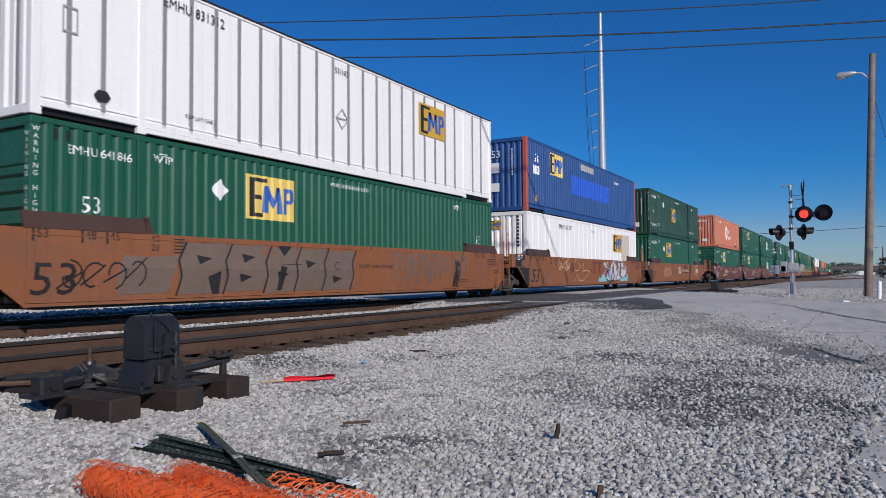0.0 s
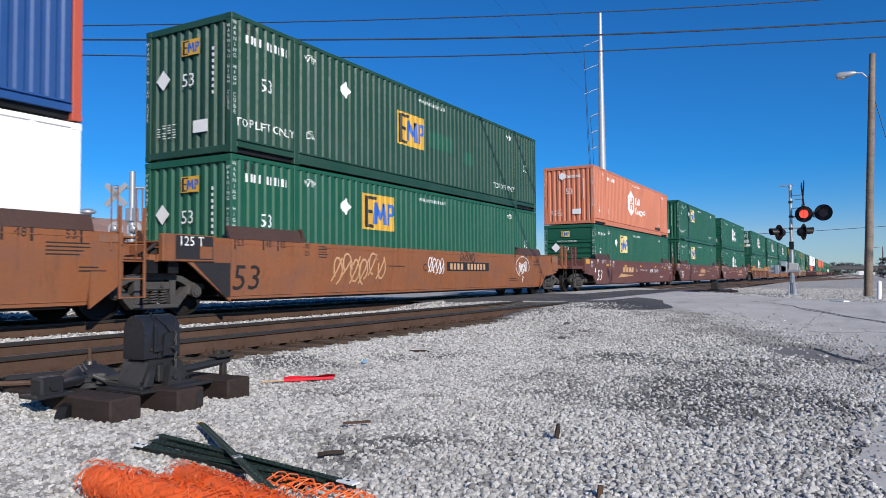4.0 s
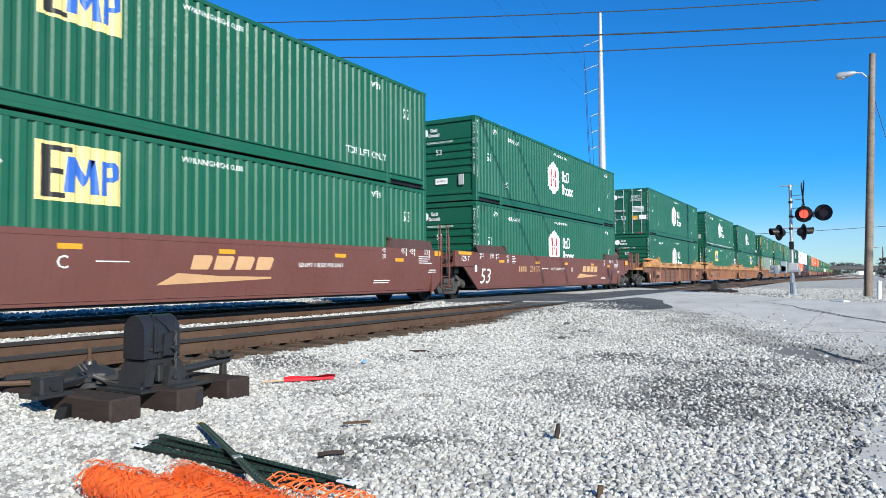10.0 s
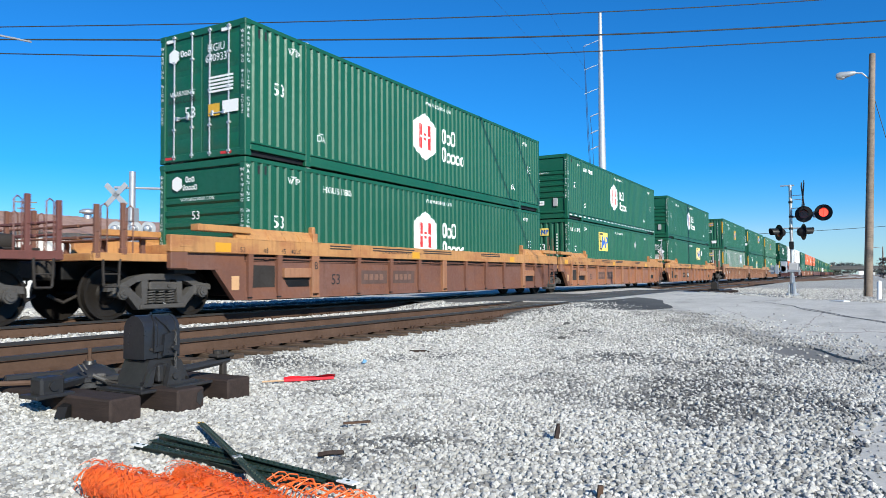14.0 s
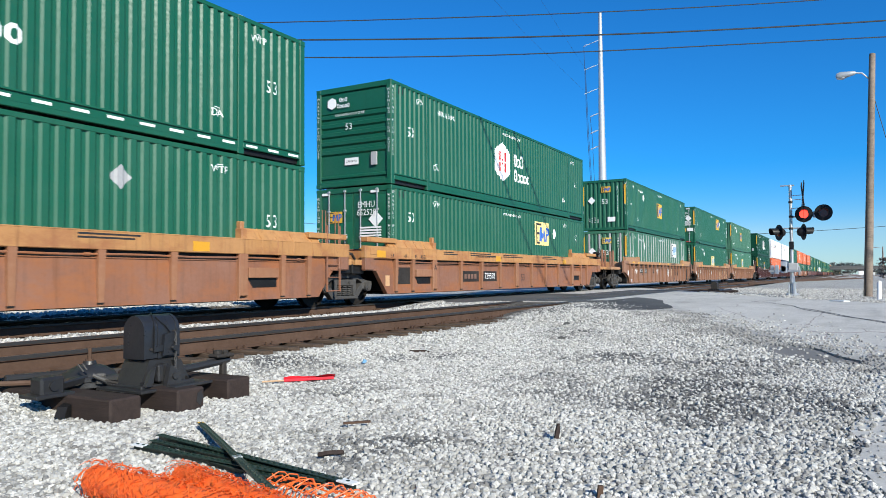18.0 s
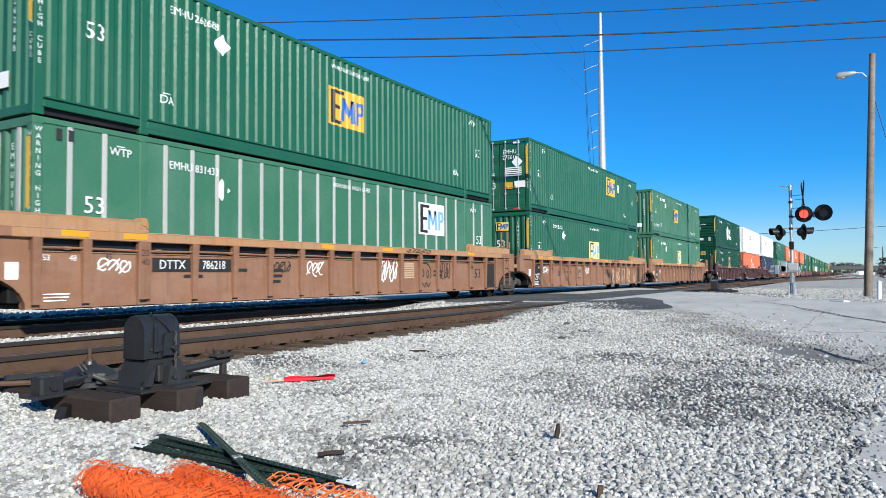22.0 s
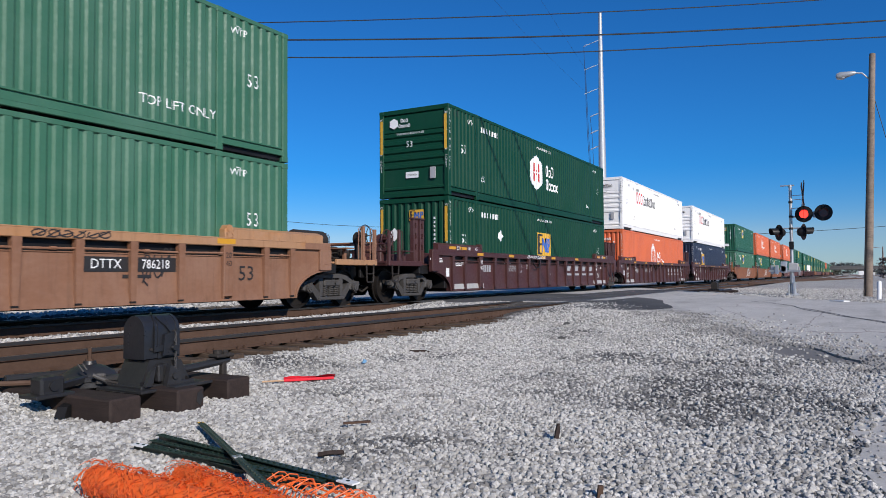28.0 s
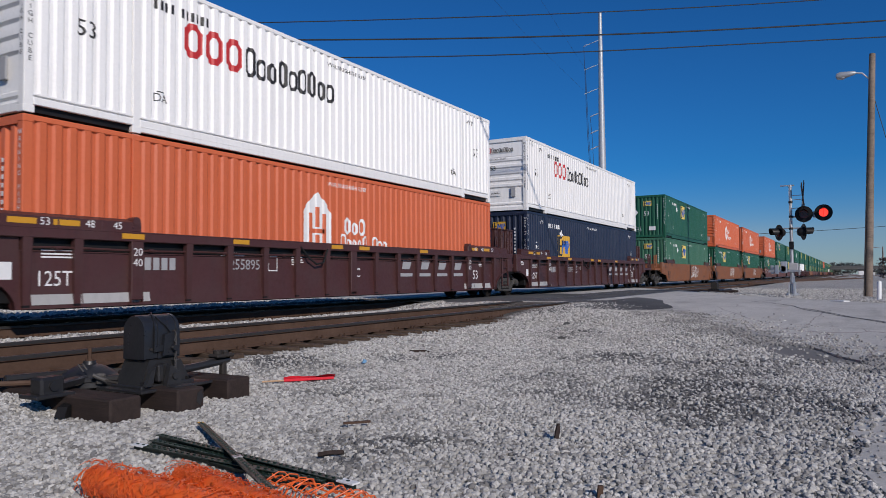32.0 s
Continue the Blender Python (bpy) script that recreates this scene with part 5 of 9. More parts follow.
def well_car(kind, colour, label, at, first, last, far=False, chord_colour=None, detail=True):
    """kind: smooth, diag or arch. first, last: which ends have couplers."""
    car = thing("well_car", label, "well car", at, "well cars of the train")
    cc = chord_colour or colour
    for m in (Matrix(), FLIP):
        if kind == "smooth":
            part("side_plate", shared("side_smooth", side_smooth), colour, car, "folded smooth steel side of the well", at=m)
        else:
            low, top = (1.20, 1.08) if kind == "diag" else (1.35, 1.16)
            part("top_chord", shared("chord" + kind, lambda: chord(low)), cc, car, "box-shaped top chord", at=m)
            part("web_plate", shared("web" + kind, lambda: web(top)), colour, car, at=m)
            part("recess", shared("slot" + kind, lambda: slot(top)), "steel_black", car, "black plate in place of the shade under the chord", at=m)
    ends = [Matrix(), MIRROR_X] + ([FLIP, FLIP @ MIRROR_X] if not far else [])
    end_me = {"smooth": ("end_smooth", end_smooth), "diag": ("end_diag", end_diag), "arch": ("end_arch", end_arch)}[kind]
    guide_me = {"smooth": ("guide_smooth", guide_smooth), "diag": ("guide_chord", guide_chord), "arch": ("guide_flat", guide_flat)}[kind]
    for i, m in enumerate(ends):
        if (last if i in (1, 2) else first):
            reach = 1.85 if kind == "smooth" else 1.95 if kind == "diag" else 1.30
        else:
            reach = 1.42 if kind != "smooth" else 1.74 if i in (0, 3) else 0.70
        part("end_plate", shared((end_me[0], reach), lambda: end_me[1](reach)), colour, car, at=m)
        if kind == "diag":
            part("chord_end", shared(("chord_end", reach), lambda: chord_end(reach)), cc, car, "boxed end of the top chord", at=m)
        part("container_guide", shared(*guide_me), "guide_dark" if kind == "smooth" else cc, car, "dirty folded container guide" if kind == "smooth" else "", at=m)
    if kind != "smooth":
        if not far:
            for m in (Matrix(), FLIP):
                part("brake_pipe", shared("pipes" + kind, lambda: pipes(top)), colour, car, at=m)
        for x, wide in RIBS[kind]:
            part("rib", shared("wide_rib" if wide else "side_rib", wide_rib if wide else rib), "wide_tan" if kind == "diag" and (wide or colour == "tan_brown") else colour, car, at=(x, 0, 0))
            if not far:
                part("rib", shared("side_rib", rib), colour, car, at=FLIP @ Matrix.Translation((x, 0, 0)))
                part("drain_slot", shared("drain_slot", lambda: Geo().box(-0.055, 0.055, -1.445, -1.40, 0.30, 0.335, 0.004)), "steel_black", car, at=(x, 0, 0))
    part("well_floor", shared("well_floor", well_floor), "steel_black", car)
    for m, open_end in ((Matrix(), first), (MIRROR_X, last)):
        part("end_deck", shared(("deck", open_end), (lambda: deck(3.4)) if open_end else (lambda: deck(1.45))), colour if kind == "smooth" else cc, car, "end platform over the bogie", at=m)
        part("draft_sill", shared(("sill", open_end), (lambda: draft_sill(3.2)) if open_end else (lambda: draft_sill(1.7))), "steel_black", car, "underframe blackened for the shade behind the bogie", at=m)
        if far:
            continue
        if open_end:
            part("coupler", shared("coupler", coupler), "steel_dark", car, "cast knuckle coupler and air hose", at=m @ Matrix.Translation((-2.6, 0, 0)))
            for s in (-1, 1):
                part("step", shared("stirrup", stirrup), "steel_dark", car, "thin steel stirrup step", at=m @ Matrix.Translation((-3.08, s * 1.33, 0)))
                for dx, h in ((-3.34, 0.0), (-2.84, 0.06)):
                    part("upright", shared("upright", upright), colour, car, at=m @ Matrix.Translation((dx, s * 1.29, h)))
                    part("grab_iron", shared("grab_iron", grab_iron), colour, car, at=m @ Matrix.Translation((dx + 0.12, s * 1.29, 0)))
            for z in (1.42, 1.62):
                part("hand_rail", shared("end_rail", lambda: Geo().cyl((0, -1.26, 0), (0, 1.26, 0), 0.022, n=6).box(-0.05, 0.05, -0.8, 0.2, -0.03, 0.02, 0.01)), colour, car, at=m @ Matrix.Translation((-3.3, 0, z)))
            part("cross_walk", shared("cross_walk", cross_walk), colour, car, at=m @ Matrix.Translation((-2.3, 0, 0)))
        else:
            if m == MIRROR_X:
                part("ladder", shared("ladder", ladder), colour, car, at=m @ Matrix.Translation((-0.86, -1.44, 0)))
                part("ladder", shared("ladder", ladder), colour, car, at=m @ Matrix.Translation((-1.2, 1.42, 0)))
                part("articulation", shared("articulation", articulation), "steel_dark", car, "dark cast joint between two wells", at=m @ Matrix.Translation((-1.62, 0, 0)))
            part("cross_walk", shared("cross_walk", cross_walk), colour, car, at=m @ Matrix.Translation((-0.9, 0, 0)))
    return car
# ---- the train ----
# where the -x end of each unit's boxes stands at 0 s
START = [6.38, 25.67, 45.06, 68.64, 88.07, 107.49, 130.97, 150.42, 170.14, 193.77, 213.32, 233.05, 256.55, 276.10, 295.51]
for k in range(15, 51):
    START.append(START[12] + 62.5 * ((k - 12) // 3) + (0, 19.5, 39.0)[k % 3])
SPEED = [(0, 8.68), (2, 8.65), (6, 8.60), (10, 8.54), (14, 8.47), (18, 8.40), (22, 8.34), (26, 8.27), (30, 8.19), (32, 8.15)]


def travelled(t):
    """Metres that the train has gone since 0 s."""
    ts = np.linspace(0, max(t, 1e-6), 200)
    v = np.interp(ts, [s[0] for s in SPEED], [s[1] for s in SPEED])
    return float(np.sum((v[1:] + v[:-1]) / 2) * (ts[1] - ts[0]))


LOW, UP = 0.365, 3.262  # bases of the lower and the upper box above the rails
TRAIN = []  # (thing, its start along the track, height)


def box_at(k, up, *args, **kw):
    z = UP if up else LOW
    b = container("container", *args, at=(START[k], track_y(START[k]), z), **kw)
    TRAIN.append((b, START[k], z))
    return b


def car_at(k, kind, colour, label, **kw):
    c = well_car(kind, colour, label, (START[k], track_y(START[k]), 0), k % 3 == 0, k % 3 == 2, **kw)
    TRAIN.append((c, START[k], 0))
    near = k < 17
    if k % 3 == 0:
        add_bogie(c, -1.85, near)
    gap = START[k + 1] - START[k] - LEN if k + 1 < len(START) else 3.1
    add_bogie(c, LEN + (gap / 2 if k % 3 != 2 else 1.8), near)
    return c
# ---- what each unit carries ----
# upper colour, sides, end; lower colour, sides, end; car kind, colour, chord
LOADS = [
    ("white", "flat", "corr", "green", "corr", "louvre", "smooth", "rust_brown", None),
    ("blue", "corr", "corr", "white", "flat", "corr", "smooth", "rust_brown", None),
    ("green_dark", "corr", "corr", "green", "corr", "corr", "smooth", "rust_brown", None),
    ("orange_faded", "corr", "corr", "green", "corr", "louvre", "smooth", "bnsf_brown", None),
    ("green", "corr", "corr", "green", "corr", "corr", "smooth", "bnsf_brown", None),
    ("green_hub", "corr", "louvre", "green_hub", "corr", "louvre", "smooth", "bnsf_brown", None),
    ("green_hub", "corr", "door", "green_hub", "corr", "louvre", "diag", "brown_tan", "yellow_chord"),
    ("green_hub", "corr", "louvre", "green", "corr", "corr", "diag", "tan_brown", "yellow_chord"),
    ("green_hub", "corr", "louvre", "green", "corr", "door", "diag", "tan_brown", "yellow_chord"),
    ("green", "corr", "corr", "green_faded", "flat", "corr", "arch", "ochre", "ochre_chord"),
    ("green", "corr", "door", "green", "corr", "corr", "arch", "ochre", "ochre_chord"),
    ("green_faded", "corr", "corr", "green_faded", "corr", "corr", "arch", "ochre", "ochre_chord"),
    ("green_deep", "corr", "louvre", "green_deep", "corr", "corr", "arch", "maroon", "maroon"),
    ("white", "corr", "louvre", "orange", "corr", "corr", "arch", "maroon", "maroon"),
    ("white", "corr", "louvre", "navy", "corr", "corr", "arch", "maroon", "maroon"),
    ("green", "corr", "corr", "green_faded", "corr", "corr", "smooth", "rust_brown", None),
    ("orange", "corr", "louvre", "green", "corr", "corr", "smooth", "rust_brown", None),
    ("orange", "corr", "corr", "green", "corr", "corr", "smooth", "rust_brown", None),
    ("orange", "corr", "louvre", "green", "corr", "corr", "smooth", "bnsf_brown", None),
    ("green", "corr", "louvre", "green", "corr", "corr", "smooth", "bnsf_brown", None),
    ("green", "corr", "corr", "green", "corr", "corr", "smooth", "bnsf_brown", None),
    ("green_hub", "corr", "corr", "green", "corr", "corr", "arch", "maroon", "maroon"),
    ("green", "corr", "louvre", "white", "corr", "corr", "arch", "maroon", "maroon"),
    ("green", "corr", "corr", "green", "corr", "corr", "arch", "maroon", "maroon"),
]
WORDS = {"green": "green", "green_deep": "bottle green", "orange_faded": "faded coral orange", "green_dark": "dark green", "green_hub": "deep green", "green_faded": "faded green", "orange": "orange", "white": "white", "blue": "blue", "navy": "navy blue"}
CAR_WORDS = {"rust_brown": "smooth-sided rusty brown well car with spray paint", "bnsf_brown": "smooth-sided mineral brown well car with white numbers",
             "tan_brown": "ribbed tan well car with dirty yellow top chord", "brown_tan": "ribbed dull brown well car with dirty yellow top chord", "ochre": "ribbed ochre well car with dark number panels", "maroon": "ribbed maroon well car with white lettering"}
LOGO_WORDS = {"green": "yellow square badge", "green_deep": "white and gold markings", "orange_faded": "white hexagon emblem", "green_dark": "gold square badge", "green_faded": "gold square badge", "green_hub": "white hexagon emblem", "orange": "white hexagon emblem",
              "white": "dark lettering", "blue": "yellow square badge", "navy": "yellow square badge"}
BOX, CAR = {}, {}
for k in range(len(START)):
    u = LOADS[k] if k < len(LOADS) else LOADS[18 + k % 6] if k % 4 else LOADS[15]
    far = k > 16
    for up, (c, s, e) in ((False, u[3:6]), (True, u[0:3])):
        kw = dict(sides=s, end=e, far=far)
        if (k, up) == (1, True):
            kw["post_colour"] = "red_post"
        if (k, up) == (9, False):
            kw["rib_colour"] = "grey_post"
        if (k, up) == (0, True):
            kw["rib_colour"] = "zinc_post"
        text = "%s %s container, %s, %s" % (WORDS[c], "corrugated" if s == "corr" else "sheet-and-post", LOGO_WORDS[c], "on a box" if up else "in a well car")
        BOX[k, up] = box_at(k, up, text, c, **kw)
    CAR[k] = car_at(k, u[6], u[7], CAR_WORDS[u[7]], far=far, chord_colour=u[8])


# ---- markings of the boxes ----
def over_bar(text, size):
    """Letters under a short stroke, as beside the lifting posts."""
    def build():
        me = letters(text, size).copy()
        bm = bmesh.new()
        bm.from_mesh(me)
        w = size * 0.8
        q = [bm.verts.new((x, 0, z)) for x, z in rect(-w / 2, w / 2, size * 0.48, size * 0.56)]
        bm.faces.new(q)
        bm.to_mesh(me)
        bm.free()
        return me
    return shared(("over_bar", text, size), build)


def number_bars(w=1.3, h=0.22):
    return bars(11, w, h * 0.8, 0.5, (4,))


SERIALS = {(0, False): "EMHU 641846", (3, False): "EMHU 641214", (4, True): "EMHU 650809", (4, False): "EMHU 274943", (5, True): "HGIU 650035", (5, False): "HGIU 641012",
           (6, False): "HGIU 517806", (8, True): "HGIU 650945", (9, True): "EMHU 262688", (9, False): "EMHU 831433", (10, False): "EMHU 262521"}
NO_SERIAL = {(6, True), (10, True), (8, False)}


def side_marks(b, ink="white_mark", sides="corr", serial="", z53=1.55, id_x=1.08, lift="WTP", low="DA", warn=True, top_only=False):
    mark(b, letters("53", 0.40), 1.04, z53, ink, "length number", sides)
    mark(b, letters("53", 0.40), 15.1, z53, ink, "", sides)
    if serial != "none":
        mark(b, letters(serial, 0.21, 0.95) if serial else number_bars(), id_x + (0.12 if serial else 0), 2.43, ink, "row of serial number characters", sides)
    mark(b, over_bar(lift, 0.20), 2.45 if id_x < 2 else 1.52, 2.5, ink, "", sides)
    mark(b, over_bar(lift, 0.20), 13.62 if id_x < 2 else 14.7, 2.5, ink, "", sides)
    if low:
        mark(b, over_bar(low, 0.22), 2.49, 0.72, ink, "", sides)
        if not top_only:
            mark(b, over_bar(low, 0.22), 13.55, 0.72, ink, "", sides)
    if warn:
        mark(b, letters("WARNING HIGH CUBE", 0.15), 8.08, 2.58, ink, "height warning", sides)
    if top_only:
        mark(b, letters("TOP LIFT ONLY", 0.25), 1.02, 0.65, ink, "", sides)
        mark(b, letters("TOP LIFT ONLY", 0.25), 13.2, 0.65, ink, "", sides)
    # forklift warning tabs and upright writing on the corner post
    for x in (0.42, 0.62):
        mark(b, quads([rect(-0.05, 0.05, -0.09, 0.09)]), x, 2.64, "black_mark", "", sides, "tab")
    part("marking", drape(letters("\n".join("WARNING HIGH CUBE"), 0.115), 0.085, 1.75, "flat"), ink, b, "upright height warning")


DOOR_SERIALS = {(6, True): ("HGIU", "640933"), (10, True): ("EMHU", "275616"), (8, False): ("EMHU", "652528")}


def end_marks(b, kind, logo, ink="white_mark", serial=None, column=""):
    if kind == "corr":
        if logo == "badge":
            end_badge(b, -0.12, 2.32, lift_ground(b))
            end_diamond(b, 0.72, 1.72, 0.22)
        else:
            end_mark(b, quads(scaled([HEX], 0.26)), 0.30, 2.40, ink, "", "emblem")
            end_mark(b, quads(word_blocks((1, 0.7, 0.9, 0.8, 0.7, 0.9), 0.13, 0.17)), -0.25, 2.38, ink, "", "lettering")
        end_mark(b, letters("53", 0.40), -0.05, 1.62, ink)
        end_mark(b, quads([rect(-0.22, 0.22, -0.13, 0.13)]), -0.42, 0.62, "white_mark", "white weight label", "label_plate")
        end_mark(b, quads([rect(-0.28 + 0.16 * c, -0.18 + 0.16 * c, 0.055 * i, 0.055 * i + 0.018) for i in range(6) for c in range(4) if (i + 2 * c) % 5]), 0.62, 0.45, ink)
        end_mark(b, letters("\n".join(column), 0.15, 0.9) if column else quads([rect(-0.03, 0.03, 0.13 * i, 0.13 * i + 0.07) for i in range(8)]), -0.78, 1.75 if column else 1.25, ink, "upright serial characters")
    elif kind == "louvre":
        if logo == "badge":
            end_badge(b, 0.18, 2.42, lift_ground(b), 0.30)
            end_diamond(b, 0.68, 1.75, 0.24)
        elif logo == "hex":
            end_mark(b, quads(scaled([HEX], 0.24)), 0.72, 2.42, ink, "", "emblem", -0.012)
            end_mark(b, quads(word_blocks((1, 0.7, 0.9), 0.095, 0.13) + [[(x, z - 0.17) for x, z in q] for q in word_blocks((1, 0.7, 0.7, 0.7, 0.9), 0.09, 0.13)]), 0.32, 2.50, ink, "", "lettering", -0.012)
        else:
            end_mark(b, quads(word_blocks((1, 1, 1), 0.15, 0.22)), 0.42, 2.42, "red_mark", "", "lettering", -0.012)
            end_mark(b, quads(word_blocks((1, 0.75, 0.75, 0.9, 0.75, 1, 0.9, 0.75, 0.75), 0.105, 0.2)), -0.28, 2.42, "black_mark", "", "lettering", -0.012)
        end_mark(b, letters("WARNING HIGH CUBE", 0.10), 0.10, 2.06, ink, lift=-0.002)
        end_mark(b, letters("53", 0.26), 0.12, 1.70, ink, lift=-0.02)
        end_mark(b, quads([rect(-0.24, 0.24, -0.10, 0.10)]), 0.05, 0.72, "white_mark", "white weight label", "label_plate", 0.02)
        end_mark(b, letters("24,000 lbs", 0.09), 0.05, 0.72, "black_mark", lift=0.016)
        part("hatch", Geo().box(-0.01, 0.03, -0.82, -0.62, 0.55, 0.92, 0.01), "grey_mark", b, "small document hatch")
    else:
        end_badge(b, 0.62, 2.05, "gold_mark", 0.34) if logo == "badge" else end_mark(b, quads(scaled([HEX], 0.24)), 0.82, 2.35, ink, "", "emblem", -0.03)
        if logo != "badge":
            end_mark(b, quads(word_blocks((1, 0.7, 0.9), 0.11, 0.15)), 0.45, 2.38, ink, "", "lettering", -0.03)
        else:
            end_diamond(b, -0.78, 1.95, 0.24)
        end_mark(b, letters(serial[0], 0.24, 0.9) if serial else bars(5, 0.62, 0.16, 0.5), -0.48, 2.36, ink, "row of serial number characters", lift=-0.03)
        end_mark(b, letters(serial[1], 0.24, 0.9) if serial else bars(6, 0.66, 0.16, 0.5), -0.48, 2.14, ink, lift=-0.03)
        end_mark(b, quads([rect(-0.36, 0.36, 0.075 * i, 0.075 * i + 0.045) for i in range(5)]), -0.62, 1.40, ink, lift=-0.03)
        end_mark(b, letters("WARNING", 0.16), 0.55, 1.50, ink, lift=-0.03)
        end_mark(b, letters("HIGH CUBE", 0.16), 0.55, 1.34, "black_mark", lift=-0.03)
        end_mark(b, letters("53", 0.36), 0.30, 1.04, ink, lift=-0.03)
        end_mark(b, quads([rect(-0.17, 0.17, -0.13, 0.13)]), -0.42, 1.03, "gold_mark", "orange label", "label_plate", -0.03)
        end_mark(b, quads([rect(-0.23, 0.23, -0.13, 0.13)]), -0.90, 1.06, "white_mark", "white weight label", "label_plate", -0.03)
        for y in (0.95, -0.75):
            end_mark(b, quads([rect(-0.14, 0.14, -0.035, 0.035)]), y, 2.72, "white_mark", "", "reflector")
            end_mark(b, quads([rect(-0.16, 0.16, -0.03, 0.03)]), y, 0.10, "red_mark", "", "reflector")
    for y in (1.22, -1.22):
        end_mark(b, letters("\n".join("WARNING HIGH CUBE"), 0.105), y, 1.75, ink)


GOLD = {(2, True), (2, False), (9, True), (10, True), (11, True), (11, False), (12, False), (14, False)}


def lift_ground(b):
    return "gold_mark" if b.get("gold") else "yellow_mark"


BADGE_X = {(2, True): 6.87, (8, False): 11.0, (9, True): 7.9, (9, False): 12.0, (10, True): 11.0, (10, False): 8.08, (11, True): 6.96, (11, False): 7.9, (12, False): 7.95, (14, False): 4.06, (15, True): 5.8, (15, False): 5.9}
LOW_BADGE = {(2, True), (9, True), (10, False), (11, True), (11, False), (12, False), (14, False)}
GREENS = ("green", "green_dark", "green_deep", "green_faded", "navy")
for (k, up), b in BOX.items():
    u = LOADS[k] if k < len(LOADS) else LOADS[18 + k % 6] if k % 4 else LOADS[15]
    c, s, e = u[0:3] if up else u[3:6]
    if k > 19:
        if c in ("green_hub", "orange"):
            part("emblem", drape(quads([HEX]), 7.2, 1.57), "white_mark", b, "white hexagon emblem")
        elif c != "white":
            part("badge", drape(quads([rect(-0.75, 0.75, -0.75, 0.75)]), 5.2, 2.03), "yellow_mark", b, "square company badge")
        continue
    if (k, up) in GOLD:
        b["gold"] = 1
    hub_box = c in ("green_hub", "orange", "orange_faded") or (k, up) == (12, True)
    logo = "hex" if hub_box else "badge" if c in GREENS else "word"
    if (k, up) in ((1, True), (1, False), (0, True)):
        continue
    ink = "black_mark" if c == "white" else "white_mark"
    hub = logo in ("hex", "word")
    if (k, up) == (13, False):
        mark(b, letters("WARNING HIGH CUBE", 0.15), 8.08, 2.58, ink, "height warning", s)
    else:
        side_marks(b, ink, s, "none" if (k, up) in NO_SERIAL else SERIALS.get((k, up), ""), 1.55 if (k, up) not in ((4, True), (4, False), (8, False), (3, True)) else (2.02 if k != 3 else 0.73), 3.0 if hub or k >= 9 else 1.08,
               low="DA" if up else "", top_only=(k, up) in ((2, True), (4, True), (11, True)))
    end_marks(b, e, logo, ink, DOOR_SERIALS.get((k, up)), SERIALS.get((k, up), "").replace(" ", ""))
    gold = "gold_mark" if (k, up) in GOLD else "yellow_mark"
    if c == "green_hub" or (k, up) == (12, True):
        hexagon(b, 7.25, 1.57)
    elif c in ("orange", "orange_faded") and k != 13:
        hexagon(b, 6.9, 1.55, c)
        mark(b, quads(word_blocks((0.7, 0.7, 0.9), 0.22, 0.3)), 9.75, 1.22, "white_mark", "", name="lettering")
    elif c == "orange":
        part("emblem", drape(quads([HOUSE]), 6.9, 1.55), "white_mark", b, "white arch emblem")
        me = drape(quads(HOUSE_BARS), 6.9, 1.55)
        me.transform(Matrix.Translation((0, -0.003, 0)))
        part("emblem", me, "orange", b)
        mark(b, quads(word_blocks((1, 0.75, 1), 0.30, 0.42)), 8.35, 1.62, "white_mark", "", name="lettering")
        mark(b, quads(word_blocks((1, 0.7, 0.7, 0.7, 0.95, 0.2, 0.95, 0.7, 0.7, 0.15), 0.225, 0.40)), 8.9, 1.22, "white_mark", "", name="lettering")
    elif c == "white":
        mark(b, quads(word_blocks((1, 1, 1), 0.52, 0.66)), 3.75, 1.98, "red_mark", "red company lettering", name="lettering")
        mark(b, quads(word_blocks((1, 0.72, 0.72, 0.95, 0.72, 0.9, 0.95, 0.72, 0.72), 0.33, 0.62)), 6.05, 1.96, "black_mark", "black company lettering", name="lettering")
    elif c in GREENS:
        x = BADGE_X.get((k, up), 5.25)
        z = 1.62 if (k, up) in LOW_BADGE else 2.05
        worn = "lightblue_mark" if (k, up) in ((10, False), (11, False), (9, False)) else "blue_mark"
        badge(b, x, z - (0.1 if (k, up) == (10, False) else 0), "white_mark" if (k, up) == (9, False) else "pale_badge" if (k, up) in ((10, False), (8, False), (11, False), (4, True), (4, False), (3, False)) else gold, "black_mark", worn, 1.0, s)
        diamond(b, 11.4 if (k, up) == (7, False) else 12.35 if (k, up) in ((8, False), (10, True)) else 3.8, 2.1 if k != 12 else 1.78, 0.22, "grey_mark" if (k, up) in ((4, False), (7, False)) else "white_mark")
    if k >= 9 and k <= 12 and c in GREENS:
        end_mark(b, quads([rect(-0.05, 0.05, 1.45, 2.55)]), -1.2, 0.0, "gold_mark", "", "warning_strip", -0.012)
        end_mark(b, quads([rect(-0.05, 0.05, 1.45, 2.55)]), 1.2, 0.0, "gold_mark", "", "warning_strip", -0.012)
    if logo == "hex":
        for x in (POST_AT, LEN - POST_AT):
            part("lift_mark", drape(quads([rect(-0.07, 0.07, -0.035, 0.05)]), x, HIGH - 0.05, "flat"), "white_mark", b, "white painted lifting pocket")
    if (k, up) == (7, True):
        for i in range(25):
            part("reflector", drape(quads([rect(-0.16, 0.16, -0.025, 0.025)]), 0.4 + i * 0.64, 0.19, "flat"), "white_mark", b)

